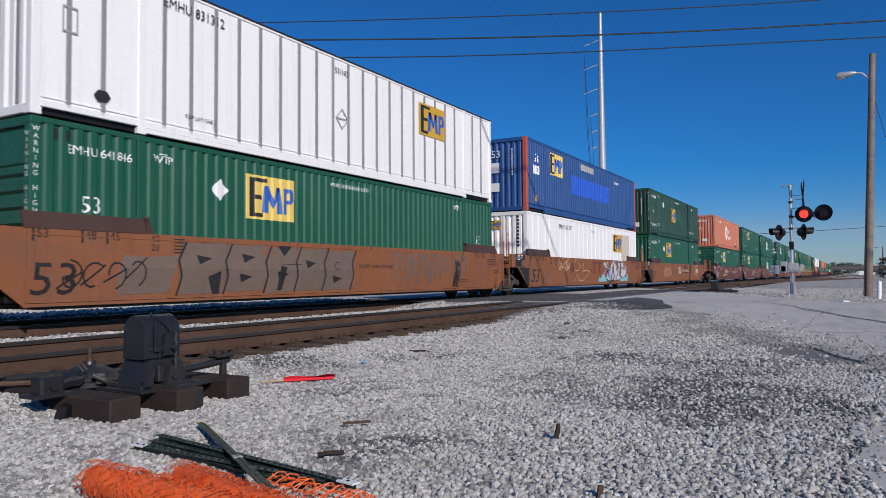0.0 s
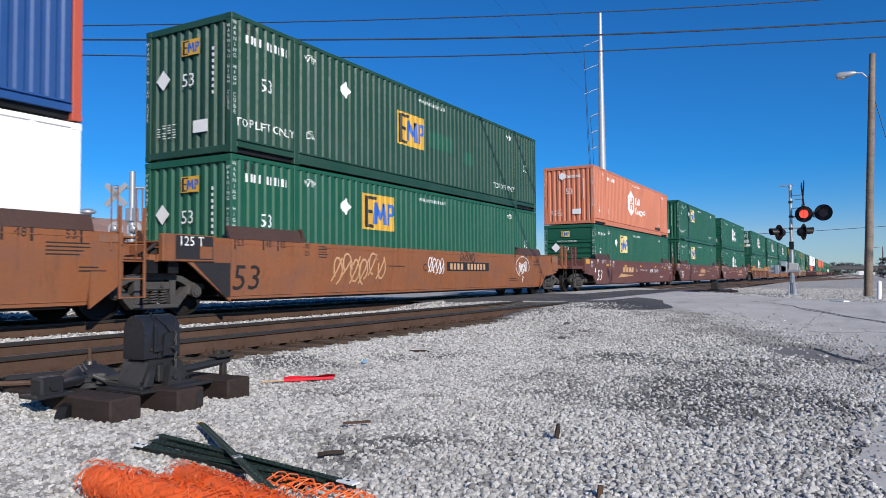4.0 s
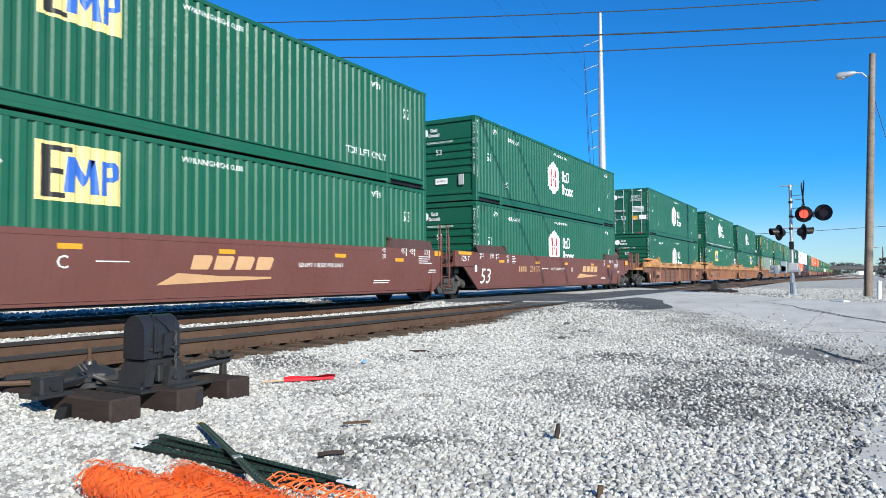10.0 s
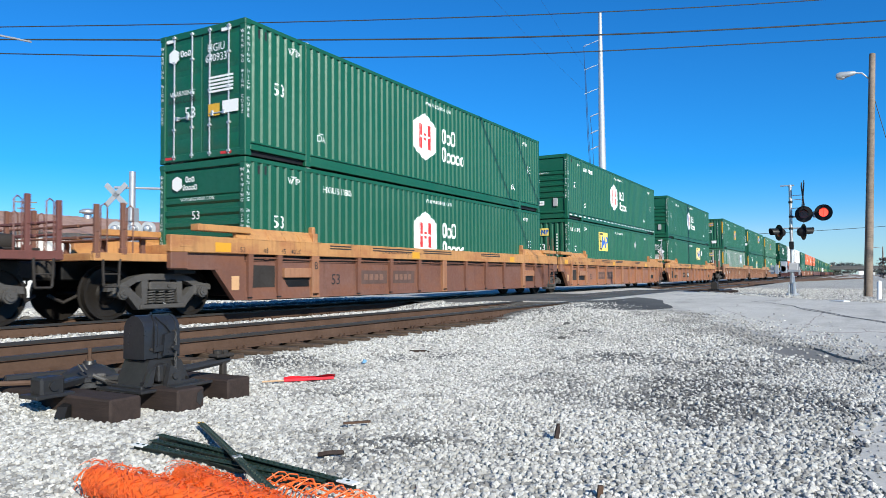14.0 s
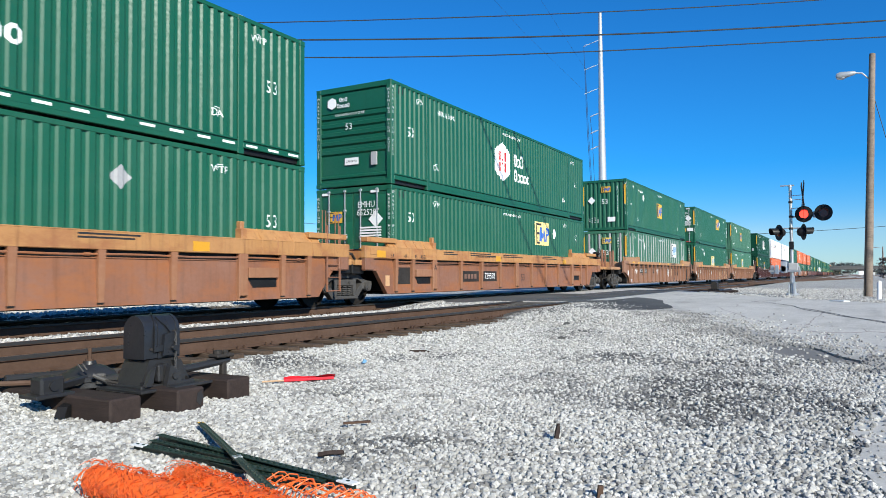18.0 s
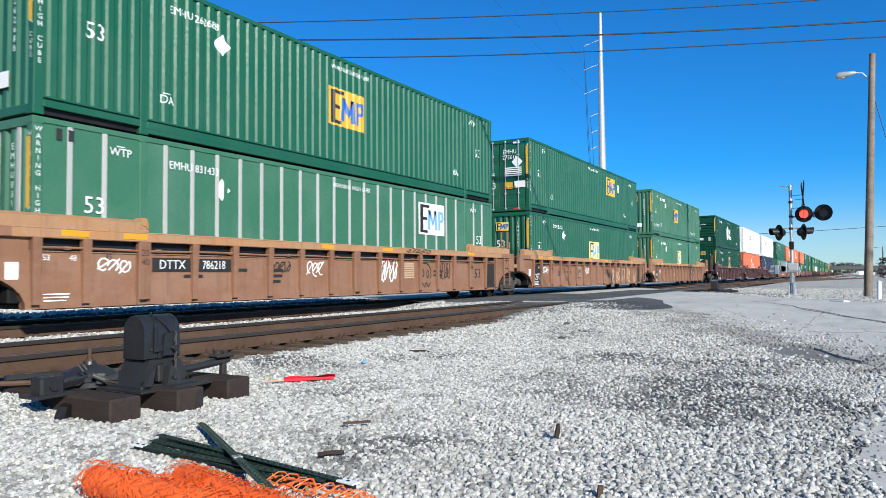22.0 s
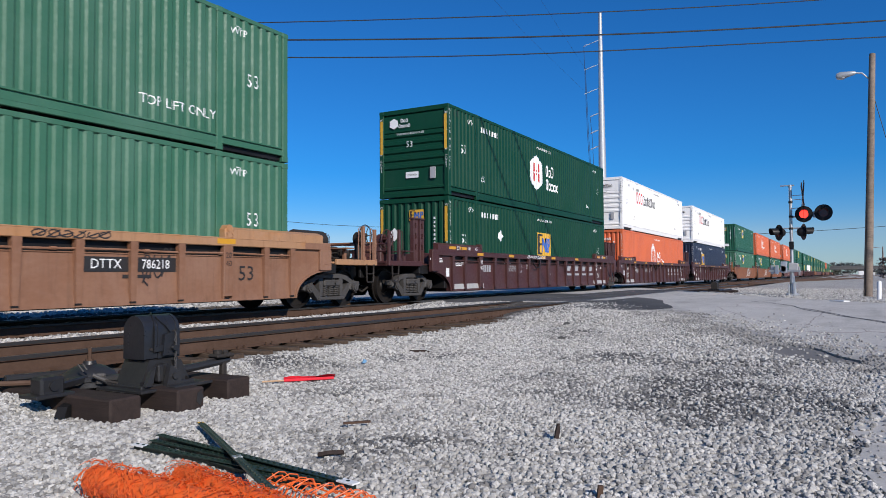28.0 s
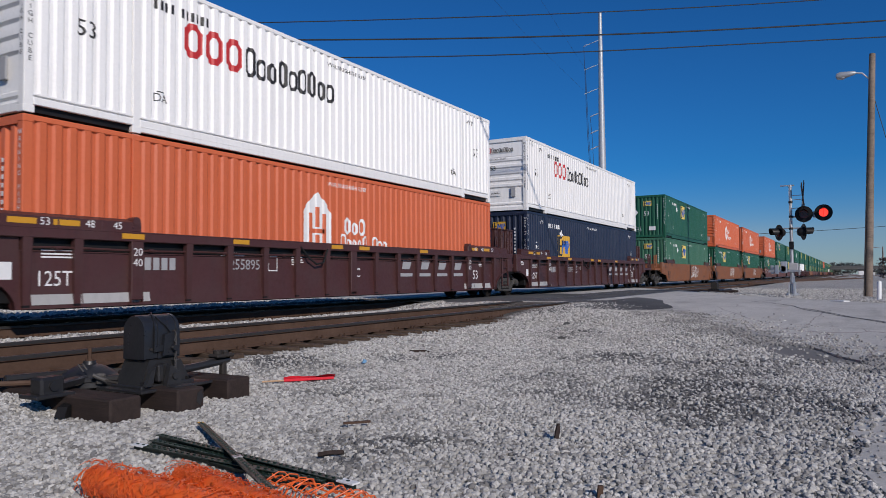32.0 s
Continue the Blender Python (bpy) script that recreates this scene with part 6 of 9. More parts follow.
# the white sheet-and-post box above the first green one
b = BOX[0, True]
mark(b, letters("EMHU 831312", 0.27, 0.92), 3.15, 2.52, "black_mark", "row of serial number characters", "flat")
mark(b, letters("53/102", 0.20), 7.7, 2.5, "black_mark", "", "flat")
badge(b, 12.1, 2.08, "gold_mark", "black_mark", "blue_mark", 1.0, "flat")
mark(b, quads(ribbon([(-0.12, -0.2), (0.12, -0.2), (0.12, 0.2), (-0.12, 0.2), (-0.12, -0.2)], 0.03)), 0.62, 1.62, "grey_mark", "outline of a removed label", "flat")
mark(b, quads(ribbon([(0, -0.24), (0.24, 0), (0, 0.24), (-0.24, 0), (0, -0.24)], 0.03) + [rect(-0.2, 0.2, -0.015, 0.015)]), 7.72, 1.35, "grey_mark", "worn diamond placard", "flat", "placard")
mark(b, letters("TOP LIFT ONLY", 0.11), 3.3, 0.50, "black_mark", "", "flat")
mark(b, quads([[(-0.16, 0.0), (-0.08, -0.1), (0.08, -0.1), (0.16, 0.0), (0.08, 0.1), (-0.08, 0.1)]]), 1.2, 0.5, "black_mark", "oval maker's badge", "flat")
part("top_trim", Geo().box(0, LEN, -WID / 2 - 0.006, -WID / 2 + 0.05, HIGH - 0.045, HIGH + 0.004, 0.006), "black_mark", b, "dark top edge")
# the blue box
b = BOX[1, True]
badge(b, 3.3, 2.15, "yellow_mark", "black_mark", "blue_mark")
mark(b, letters("53", 0.48), 1.06, 2.13, "white_mark", "length number")
mark(b, quads([rect(-0.3, 0.3, -0.17, 0.17)]), 1.04, 1.68, "white_mark", "white number label")
mark(b, letters("110", 0.30), 1.04, 1.70, "black_mark")
mark(b, quads([rect(-2.94, 2.94, -0.42, 0.42)]), 8.07, 1.55, "bright_blue", "repainted bright blue band")
mark(b, quads([rect(-0.93, 0.93, -0.14, 0.14)]), 7.5, 2.5, "grey_mark", "faded lettering patch")
mark(b, number_bars(1.0, 0.16), 12.4, 2.35, "white_mark")
mark(b, quads([rect(-0.1, 0.1, -0.12, 0.12)]), 1.0, 0.55, "reflector", "", name="label_plate")
end_mark(b, letters("53", 0.42), 0.0, 2.25, "white_mark")
end_mark(b, quads([rect(-0.2, 0.2, -0.2, 0.2)]), 0.05, 1.72, "white_mark", "white number label", "label_plate")
end_mark(b, quads([rect(-0.2, 0.2, -0.17, 0.17)]), 0.05, 0.95, "white_mark", "white weight label", "label_plate")
end_mark(b, quads([rect(-0.025, 0.025, 0.12 * i, 0.12 * i + 0.08) for i in range(9)]), -0.7, 1.4, "white_mark")
# the white box below it
b = BOX[1, False]
mark(b, letters("EMH U 637 337", 0.27, 0.92), 4.3, 2.46, "black_mark", "row of serial number characters", "flat")
mark(b, letters("53/102", 0.20), 8.1, 2.45, "black_mark", "", "flat")
badge(b, 12.3, 2.05, "gold_mark", "black_mark", "blue_mark", 1.0, "flat")
mark(b, quads([rect(-0.75, 0.75, -1.15, 1.1)]), 13.9, 1.45, "cream", "cream repair panel", "flat", "patch_panel")
end_badge(b, 0.05, 2.38, "gold_mark", 0.36)
end_mark(b, quads([rect(-0.045, 0.045, 0.14 * i, 0.14 * i + 0.09) for i in range(9)]), -0.92, 1.5, "black_mark")
# patches on the dark green box
b = BOX[2, True]
for x, z, w, h in ((8.6, 1.55, 1.4, 0.5), (10.4, 1.3, 0.7, 0.4), (12.9, 0.63, 0.35, 0.09)):
    mark(b, quads([rect(-w / 2, w / 2, -h / 2, h / 2)]), x, z, "green", "fresh green touch-up patch", name="patch")
mark(b, quads([rect(-0.75, 0.75, -0.2, 0.2)]), 15.0, 0.55, "green_dark", "dark touch-up patch", name="patch")
mark(BOX[3, True], quads([rect(-0.75, 0.75, -0.09, 0.09)]), 13.2, 0.42, "black_mark", "black scuffed dent", name="scuff")
# ---- markings of the cars ----
def on_car(car, geo, x, z, material, label="", name="marking", smooth_side=True, lift=0.0):
    """A flat marking on a car's side; it follows the fold of a smooth side."""
    if isinstance(geo, Geo):
        me = bpy.data.meshes.new("marking")
        me.from_pydata(geo.v, [], geo.f)
    else:
        me = geo.copy()
    me.transform(Matrix.Translation((x, 0, z)))
    if smooth_side:
        bm = bmesh.new()
        bm.from_mesh(me)
        zs = [v.co.z for v in bm.verts]
        if min(zs) < 0.9 < max(zs):
            bmesh.ops.bisect_plane(bm, geom=bm.verts[:] + bm.edges[:] + bm.faces[:], plane_co=(0, 0, 0.9), plane_no=(0, 0, 1))
        for v in bm.verts:
            v.co.y = -1.4245 - lift + max(0.0, 0.9 - v.co.z) * 0.1667
        bm.to_mesh(me)
        bm.free()
    else:
        me.transform(Matrix.Translation((0, -1.379 - lift, 0)))
        if lift < 0.012 and min(v.co.z for v in me.vertices) < 0.5:  # the foot of the web leans out
            bm = bmesh.new()
            bm.from_mesh(me)
            bmesh.ops.bisect_plane(bm, geom=bm.verts[:] + bm.edges[:] + bm.faces[:], plane_co=(0, 0, 0.5), plane_no=(0, 0, 1))
            for v in bm.verts:
                v.co.y -= max(0.0, 0.5 - v.co.z) * 0.15
            bm.to_mesh(me)
            bm.free()
    return part(name, me, material, car, label)


def scrawl(seed, w, h, n=4, thick=0.03):
    """A spray-can scribble of loops, no word."""
    r = random.Random(seed)
    out = []
    for i in range(n):
        cx, cz = -w / 2 + (i + 0.5) * w / n, r.uniform(-0.1, 0.1) * h
        a0, turn = r.uniform(0, 6), r.uniform(3.5, 6.5) * r.choice((-1, 1))
        out += ribbon([(cx + w / n * 0.6 * math.cos(a0 + turn * j / 9) * (0.5 + j / 18), cz + h * 0.5 * math.sin(a0 + turn * j / 9) * (0.6 + j / 22)) for j in range(10)], thick)
        out += ribbon([(cx - w / n * 0.5, cz - h * r.uniform(0.2, 0.5)), (cx + w / n * 0.5, cz + h * r.uniform(0.1, 0.5))], thick)
    return quads(out)


def lines_of_text(w, n, pitch=0.06, h=0.02, seed=1):
    r = random.Random(seed)
    return quads([rect(-w / 2, -w / 2 + w * r.uniform(0.6, 1), -i * pitch, -i * pitch + h) for i in range(n)])


def depth_marks(car, ink, mirror, ss=True, z=1.42, size=0.20, d=0.0):
    for text, x in (("53", 0.12), ("48", 0.92), ("45", 1.36)):
        x = LEN - x if mirror else x
        on_car(car, letters(text, size), x + (0.02 if not mirror else -0.12), z, ink, smooth_side=ss, lift=d)
        on_car(car, quads([rect(-0.02, 0.02, -0.12, 0.09)]), x + (-0.13 if not mirror else 0.05), z, ink, smooth_side=ss, lift=d)


SMOOTH = {0, 1, 2, 3, 4, 5, 15, 16, 17, 18}
for k in sorted(SMOOTH):
    car = CAR[k]
    brown = LOADS[k][7] == "bnsf_brown"
    ink = "white_mark" if brown else "black_mark"
    on_car(car, letters("53", 0.72, 1.15), 0.46 if brown else 0.60 if k == 1 else 0.36, 0.70, ink, "large length number")
    depth_marks(car, ink, False)
    depth_marks(car, ink, True)
    on_car(car, letters("40", 0.17), 2.18, 1.42, ink)
    on_car(car, letters("20", 0.17), 2.18, 1.26, ink)
    on_car(car, letters("40", 0.17), 13.75, 1.42, ink)
    on_car(car, letters("20", 0.17), 13.75, 1.26, ink)
    for x in (1.68, 5.0, 8.28, 11.9, 14.5):
        on_car(car, quads([rect(-0.21, 0.21, -0.045, 0.045)]), x, 1.24 if x < 14 else 1.18, "reflector" if brown else "rust_brown", "amber reflector strip", "reflector")
    if k % 3 == 0:
        on_car(car, quads([rect(-0.28, 0.28, -0.11, 0.11)]), -1.55, 1.38, "reflector" if brown else "ochre", "", "reflector", lift=0.028)
    elif brown:
        on_car(car, quads([rect(-0.44, 0.44, -0.05, 0.05)]), -1.14, 1.46, "reflector", "long amber reflector strip", "reflector", lift=0.028)
    else:
        on_car(car, quads([rect(-1.48, -0.60, 1.07, 1.51)]), 0, 0, "black_mark", "black load number panel", "label_plate", lift=0.027)
        on_car(car, quads([rect(-0.92, -0.62, 1.09, 1.32)]), 0, 0, "rust_brown", "", "label_plate", lift=0.029)
        on_car(car, quads([[(-1.05, 1.02), (-0.12, 1.02), (-0.12, 0.34), (-0.24, 0.34)]]), 0, 0, "black_mark", "black painted corner", "label_plate", False, 0.038)
    if k % 3 == 2:
        on_car(car, quads([rect(-0.28, 0.28, -0.11, 0.11)]), LEN + 1.55, 1.38, "reflector" if brown else "ochre", "", "reflector", lift=0.028)
    else:
        on_car(car, quads([rect(-0.2, 0.2, -0.07, 0.07)]), LEN + 0.44, 1.40, "reflector" if brown else "ochre", "", "reflector")
    on_car(car, letters("ACB"[k % 3] if k > 2 else "C", 0.30), {4: 4.88, 5: 9.0}.get(k, 7.35), 0.98, ink, "unit letter")
    for x, z, w, n, s in ((-0.75, 1.38, 0.5, 4, 1), (-0.8, 1.12, 0.4, 1, 2), (2.75, 1.42, 0.34, 5, 3), (5.9, 1.0, 0.9, 1, 4), (15.9, 1.28, 0.8, 4, 5), (13.8, 0.62, 0.9, 2, 6), (16.3, 0.9, 0.5, 2, 7)):
        on_car(car, lines_of_text(w, n, seed=s + k), x, z, ink, "", "stencil")
    if brown:
        on_car(car, quads([rect(-0.08, 0.08, -0.11, 0.11)]), -0.33, 0.98, "white_mark", "small white label", "label_plate")
    if brown:
        x0 = 3.8 if k == 3 else 6.7 if k == 4 else 9.75 if k == 5 else 8.5
        for i in range(4):
            on_car(car, quads([blob(i * 0.56 + 0.9, 0, 0.46, 0.27, 0.09)]), x0, 1.02, "tan_mark", "tan company lettering" if i == 0 else "", "lettering")
        on_car(car, quads([[(0.0, 0.0), (1.6, 0.05), (2.9, 0.10), (2.9, 0.14), (1.5, 0.16), (0.45, 0.22)]]), x0 - 0.05, 0.60, "tan_mark", "tan swoosh", "emblem")
        x1, pale = 11.5 if k == 3 else 4.2, "tan_mark" if k == 5 else "white_mark"
        if k != 4:
            on_car(car, bars(4, 0.78, 0.20, 0.5), x1 - 0.62, 0.98, pale, "company letters as bars")
            on_car(car, letters("254170", 0.32, 1.1), x1 + 0.55, 0.98, pale, "car number")
        on_car(car, letters("LD LMT 118,500 PER UNIT", 0.135, 1.05), 11.2 if k == 4 else 7.3 if k == 5 else 8.95, 1.0, "white_mark", "load limit")
    if k % 3 != 0:
        on_car(car, letters("125 T", 0.25), -1.12, 1.28 if brown else 1.40, "white_mark", lift=0.03)

# spray paint on the first three cars
car = CAR[0]
body = []
for i, (x0, x1, zt, zb, l) in enumerate(((1.5, 2.6, 1.15, 0.45, 0.5), (2.75, 3.9, 1.42, 0.42, -0.1), (3.85, 5.0, 1.42, 0.45, 0.05), (5.0, 5.95, 1.38, 0.40, -0.05), (5.9, 6.95, 1.40, 0.42, 0.1), (6.9, 8.05, 1.38, 0.42, 0.05))):
    mid = (x0 + x1) / 2
    body.append([(x0, zb), (x1 - 0.1, zb + 0.02), (x1, (zt + zb) / 2), (x1 - 0.05 + l * 0.3, zt), (mid, zt - 0.05), (x0 + 0.05, zt - 0.02), (x0 - 0.05, (zt + zb) / 2)])
on_car(car, quads(body), 0, 0, "graffiti_grey", "large faded grey spray-painted shapes", "spray_paint")
ink = []
for i, x in enumerate((2.75, 3.88, 5.0, 5.95, 6.92, 8.0)):
    ink += ribbon([(x + 0.12, 1.40), (x - 0.06, 1.05), (x + 0.03, 0.75), (x - 0.05, 0.42)], 0.045)
for x, z in ((3.3, 1.1), (4.4, 0.75), (4.45, 1.15), (5.5, 0.8), (6.4, 1.05), (7.4, 0.7)):
    ink += [[(x - 0.2, z + 0.06), (x + 0.18, z), (x - 0.12, z - 0.12)]]
ink += [[(5.35, 0.45), (5.5, 0.45), (5.6, 0.95), (5.4, 0.98)], [(5.3, 1.40), (5.75, 1.40), (5.5, 1.18)], [(3.55, 0.42), (3.72, 0.42), (3.72, 0.86), (3.4, 0.75)]]
on_car(car, quads(ink), 0, 0, "black_mark", "", "spray_paint", lift=0.003)
on_car(car, scrawl(3, 1.6, 0.5, 4), 1.2, 0.8, "black_mark", "", "spray_paint", lift=0.003)
on_car(car, scrawl(4, 0.9, 0.5, 3), -1.1, 0.95, "black_mark", "", "spray_paint", lift=0.003)
car = CAR[1]
on_car(car, scrawl(7, 1.35, 0.5, 4, 0.05), 3.75, 1.2, "tan_mark", "pale spray-painted tag", "spray_paint")
on_car(car, scrawl(8, 0.4, 0.6, 3, 0.025), 4.75, 1.05, "black_mark", "", "spray_paint")
# cyan clouds, pink wedges and a silver piece with dark outlines and white gleams
for x0, x1, z1 in ((8.75, 10.35, 0.92), (12.55, 14.0, 0.95)):
    q = [(x0, 0.42), (x1, 0.42)] + [(x1 - (x1 - x0) * u, 0.50 + (z1 - 0.50) * abs(math.sin(2.2 * math.pi * u + 0.6)) * (0.35 + 0.65 * math.sin(math.pi * u))) for u in np.linspace(0, 1, 11)]
    on_car(car, quads([q]), 0, 0, "graffiti_cyan", "cyan spray-painted cloud", "spray_paint")
on_car(car, quads([[(9.3, 0.80), (9.75, 0.72), (9.9, 1.15), (9.6, 1.05)], [(10.3, 1.05), (10.75, 1.42), (11.2, 1.46), (10.9, 1.0)], [(12.75, 0.75), (13.5, 0.85), (13.2, 1.40), (12.9, 1.30)], [(13.2, 0.95), (13.75, 0.75), (13.6, 0.62), (13.2, 0.7)]]),
       0, 0, "graffiti_pink", "dull pink spray-painted wedges", "spray_paint", lift=0.002)
letter = [[(9.75, 1.10), (10.45, 0.98), (10.6, 1.30), (11.0, 1.42), (10.95, 1.22), (10.75, 1.10), (10.85, 0.95), (11.25, 0.80), (11.2, 0.50), (10.6, 0.42), (10.05, 0.52), (9.95, 0.80), (10.2, 0.92), (9.85, 0.98)],
          [(11.1, 0.95), (11.0, 1.44), (11.45, 1.36), (11.62, 1.0), (11.95, 0.98), (11.75, 0.72), (11.62, 0.44), (11.32, 0.44), (11.35, 0.70)],
          [(11.72, 0.46), (12.35, 0.50), (12.6, 0.66), (12.2, 0.74), (12.15, 1.0), (12.3, 1.40), (11.85, 1.44), (11.98, 1.0)],
          [(12.4, 0.78), (12.55, 1.10), (12.4, 1.38), (12.75, 1.46), (12.95, 1.20), (12.75, 1.12), (13.0, 1.02), (13.45, 1.20), (13.3, 0.72), (12.8, 0.56)]]
on_car(car, quads(letter), 0, 0, "graffiti_pale", "pale silver spray-painted shapes with dark outlines", "spray_paint", lift=0.004)
for w, m, d in ((0.075, "black_mark", 0.006), (0.022, "white_mark", 0.008)):
    on_car(car, quads([q for p in letter for q in ribbon([(x + (0.03 if m == "white_mark" else 0), z + (0.035 if m == "white_mark" else 0)) for x, z in p + [p[0]]], w)]), 0, 0, m, "", "spray_paint", lift=d)
on_car(car, scrawl(71, 0.75, 0.22, 5, 0.022), 9.75, 1.26, "white_mark", "small white spray-painted tag", "spray_paint")
on_car(car, quads([rect(7.55, 9.15, 1.28, 1.42), rect(7.75, 8.05, 0.82, 1.28), rect(8.55, 8.85, 0.82, 1.28)]), 0, 0, "faint_red", "faded dark red block shapes", "emblem")
on_car(car, quads(ribbon([(5.2, 0.5), (5.5, 0.75), (5.9, 0.5), (6.4, 0.48), (6.9, 0.75), (7.2, 0.92), (6.6, 0.95), (6.1, 0.92), (6.35, 1.35)], 0.035) + ribbon([(5.0, 1.3), (5.3, 1.5), (5.9, 1.15), (5.5, 0.95), (5.1, 0.95)], 0.035)), 0, 0, "tan_mark", "thin pale spray-painted loops", "spray_paint")
# washed-out blue letters on the first car
r = random.Random(9)
for i in range(7):
    x = 9.9 + i * 0.62
    on_car(CAR[0], quads(ribbon([(x, 0.55 + r.uniform(0, 0.2)), (x + 0.05, 1.35), (x + 0.35, 1.38 - r.uniform(0, 0.3)), (x + r.uniform(0.25, 0.5), 0.62 + r.uniform(0, 0.3))], r.uniform(0.08, 0.16))), 0, 0, "faded_blue", "washed-out blue spray paint", "spray_paint")
on_car(CAR[0], letters("B", 0.13), 8.75, 1.46, "black_mark", "unit letter")
on_car(CAR[0], letters("LD LMT 116400 PER UNIT", 0.14), 9.0, 0.99, "black_mark", "load limit")
on_car(CAR[0], scrawl(72, 0.35, 1.0, 3, 0.04), 13.4, 0.85, "black_mark", "", "spray_paint", lift=0.002)
car = CAR[2]
on_car(car, quads([rect(-1.45, 1.45, -0.14, 0.14)]), 10.1, 1.03, "black_mark", "black reporting mark panel", "label_plate")
on_car(car, bars(11, 2.5, 0.19, 0.35, (4,)), 10.1, 1.03, "tan_mark", "row of reporting characters", lift=0.003)
on_car(car, scrawl(11, 0.9, 0.55, 4, 0.035), 8.0, 1.05, "white_mark", "white spray-painted tag", "spray_paint")
on_car(car, scrawl(12, 0.75, 0.42, 6, 0.035), 14.45, 1.02, "white_mark", "white spray-painted tag", "spray_paint")
on_car(car, quads(ribbon([(14.45 + 0.62 * math.cos(a), 1.08 + 0.36 * math.sin(a)) for a in np.linspace(-0.5, 4.4, 22)], 0.03) + ribbon([(14.5, 0.72), (14.62, 0.66), (14.48, 0.60), (14.6, 0.55), (14.55, 0.48)], 0.03)), 0, 0, "white_mark", "", "spray_paint")
on_car(car, scrawl(13, 2.2, 0.7, 6, 0.05), 4.2, 0.95, "tan_mark", "pale spray-painted tag", "spray_paint")
on_car(car, scrawl(14, 1.0, 0.35, 4, 0.03), 10.0, 1.33, "black_mark", "", "spray_paint")
for k, s in ((15, 21), (16, 22), (17, 23)):
    on_car(CAR[k], scrawl(s, 2.6, 0.9, 5, 0.09), 9.5, 0.95, "white_mark", "white spray-painted tag", "spray_paint")

# ribbed cars
for k in (6, 7, 8):
    car = CAR[k]
    on_car(car, letters("53", 0.36), 2.9 if k != 8 else 8.75, 0.66, "black_mark", "length number", smooth_side=False)
    on_car(car, letters("BCA"[k % 3], 0.24), 2.06, 0.98, "black_mark", "unit letter", smooth_side=False, lift=0.093)
    for x, w in ((4.5, 1.15), (5.9, 1.1)):
        on_car(car, quads([rect(-w / 2, w / 2, -0.17, 0.17)]), x, 0.72, "faint_panel" if k < 8 else "steel_dark", "dark reporting mark panel", "label_plate", False)
        on_car(car, bars(4, w * 0.8, 0.15, 0.3) if x < 5 or k != 8 else letters("729598", 0.29, 0.95), x, 0.72, "faint_mark" if x < 5 or k != 8 else "white_mark", "", "marking", False, 0.004)
    for text, x in (("53", -0.28), ("48", 0.38), ("45", 0.92), ("40/20", 1.32)):
        on_car(car, letters(text, 0.15), x + 0.05, 1.28, "black_mark", smooth_side=False, lift=0.095)
    for x, w in ((3.0, 0.9), (5.4, 2.2), (7.7, 1.8), (11.3, 1.6)):
        on_car(car, lines_of_text(w, 2, 0.06, 0.03, k), x, 1.44, "black_mark", "", "stencil", False, 0.095)
    on_car(car, letters("52,900 LBS MAX GROSS WT FOR 20 FT CONTAINER", 0.085, 1.0), 5.7, 1.36, "black_mark", "weight notice", "stencil", False, 0.095)
    for x in (-0.75, 6.4, 13.0):
        on_car(car, quads([rect(-0.2, 0.2, -0.09, 0.09)]), x, 1.32, "reflector", "amber reflector strip", "reflector", False, 0.096)
    for x in (1.47, 14.69):
        part("step_box", Geo().box(x - 0.44, x + 0.44, -1.462, -1.37, 0.72, 0.93, 0.008), "wide_tan", car, "small box step in the side")
        part("step_opening", Geo().plate([(x - 0.40, 0.72), (x + 0.44, 0.72), (x + 0.44, 0.52), (x - 0.26, 0.52)], -1.383, -1.372), "steel_black", car, "dark opening under the step")
    on_car(car, quads([rect(0.08, 0.80, 0.52, 0.98)]), 0, 0, "steel_dark", "dark painted number panel", "label_plate", False)
    on_car(car, quads([rect(-0.10, 0.10, -0.14, 0.14)]), -0.35, 0.62, "tan_mark", "small pale label", "label_plate", False, 0.014)
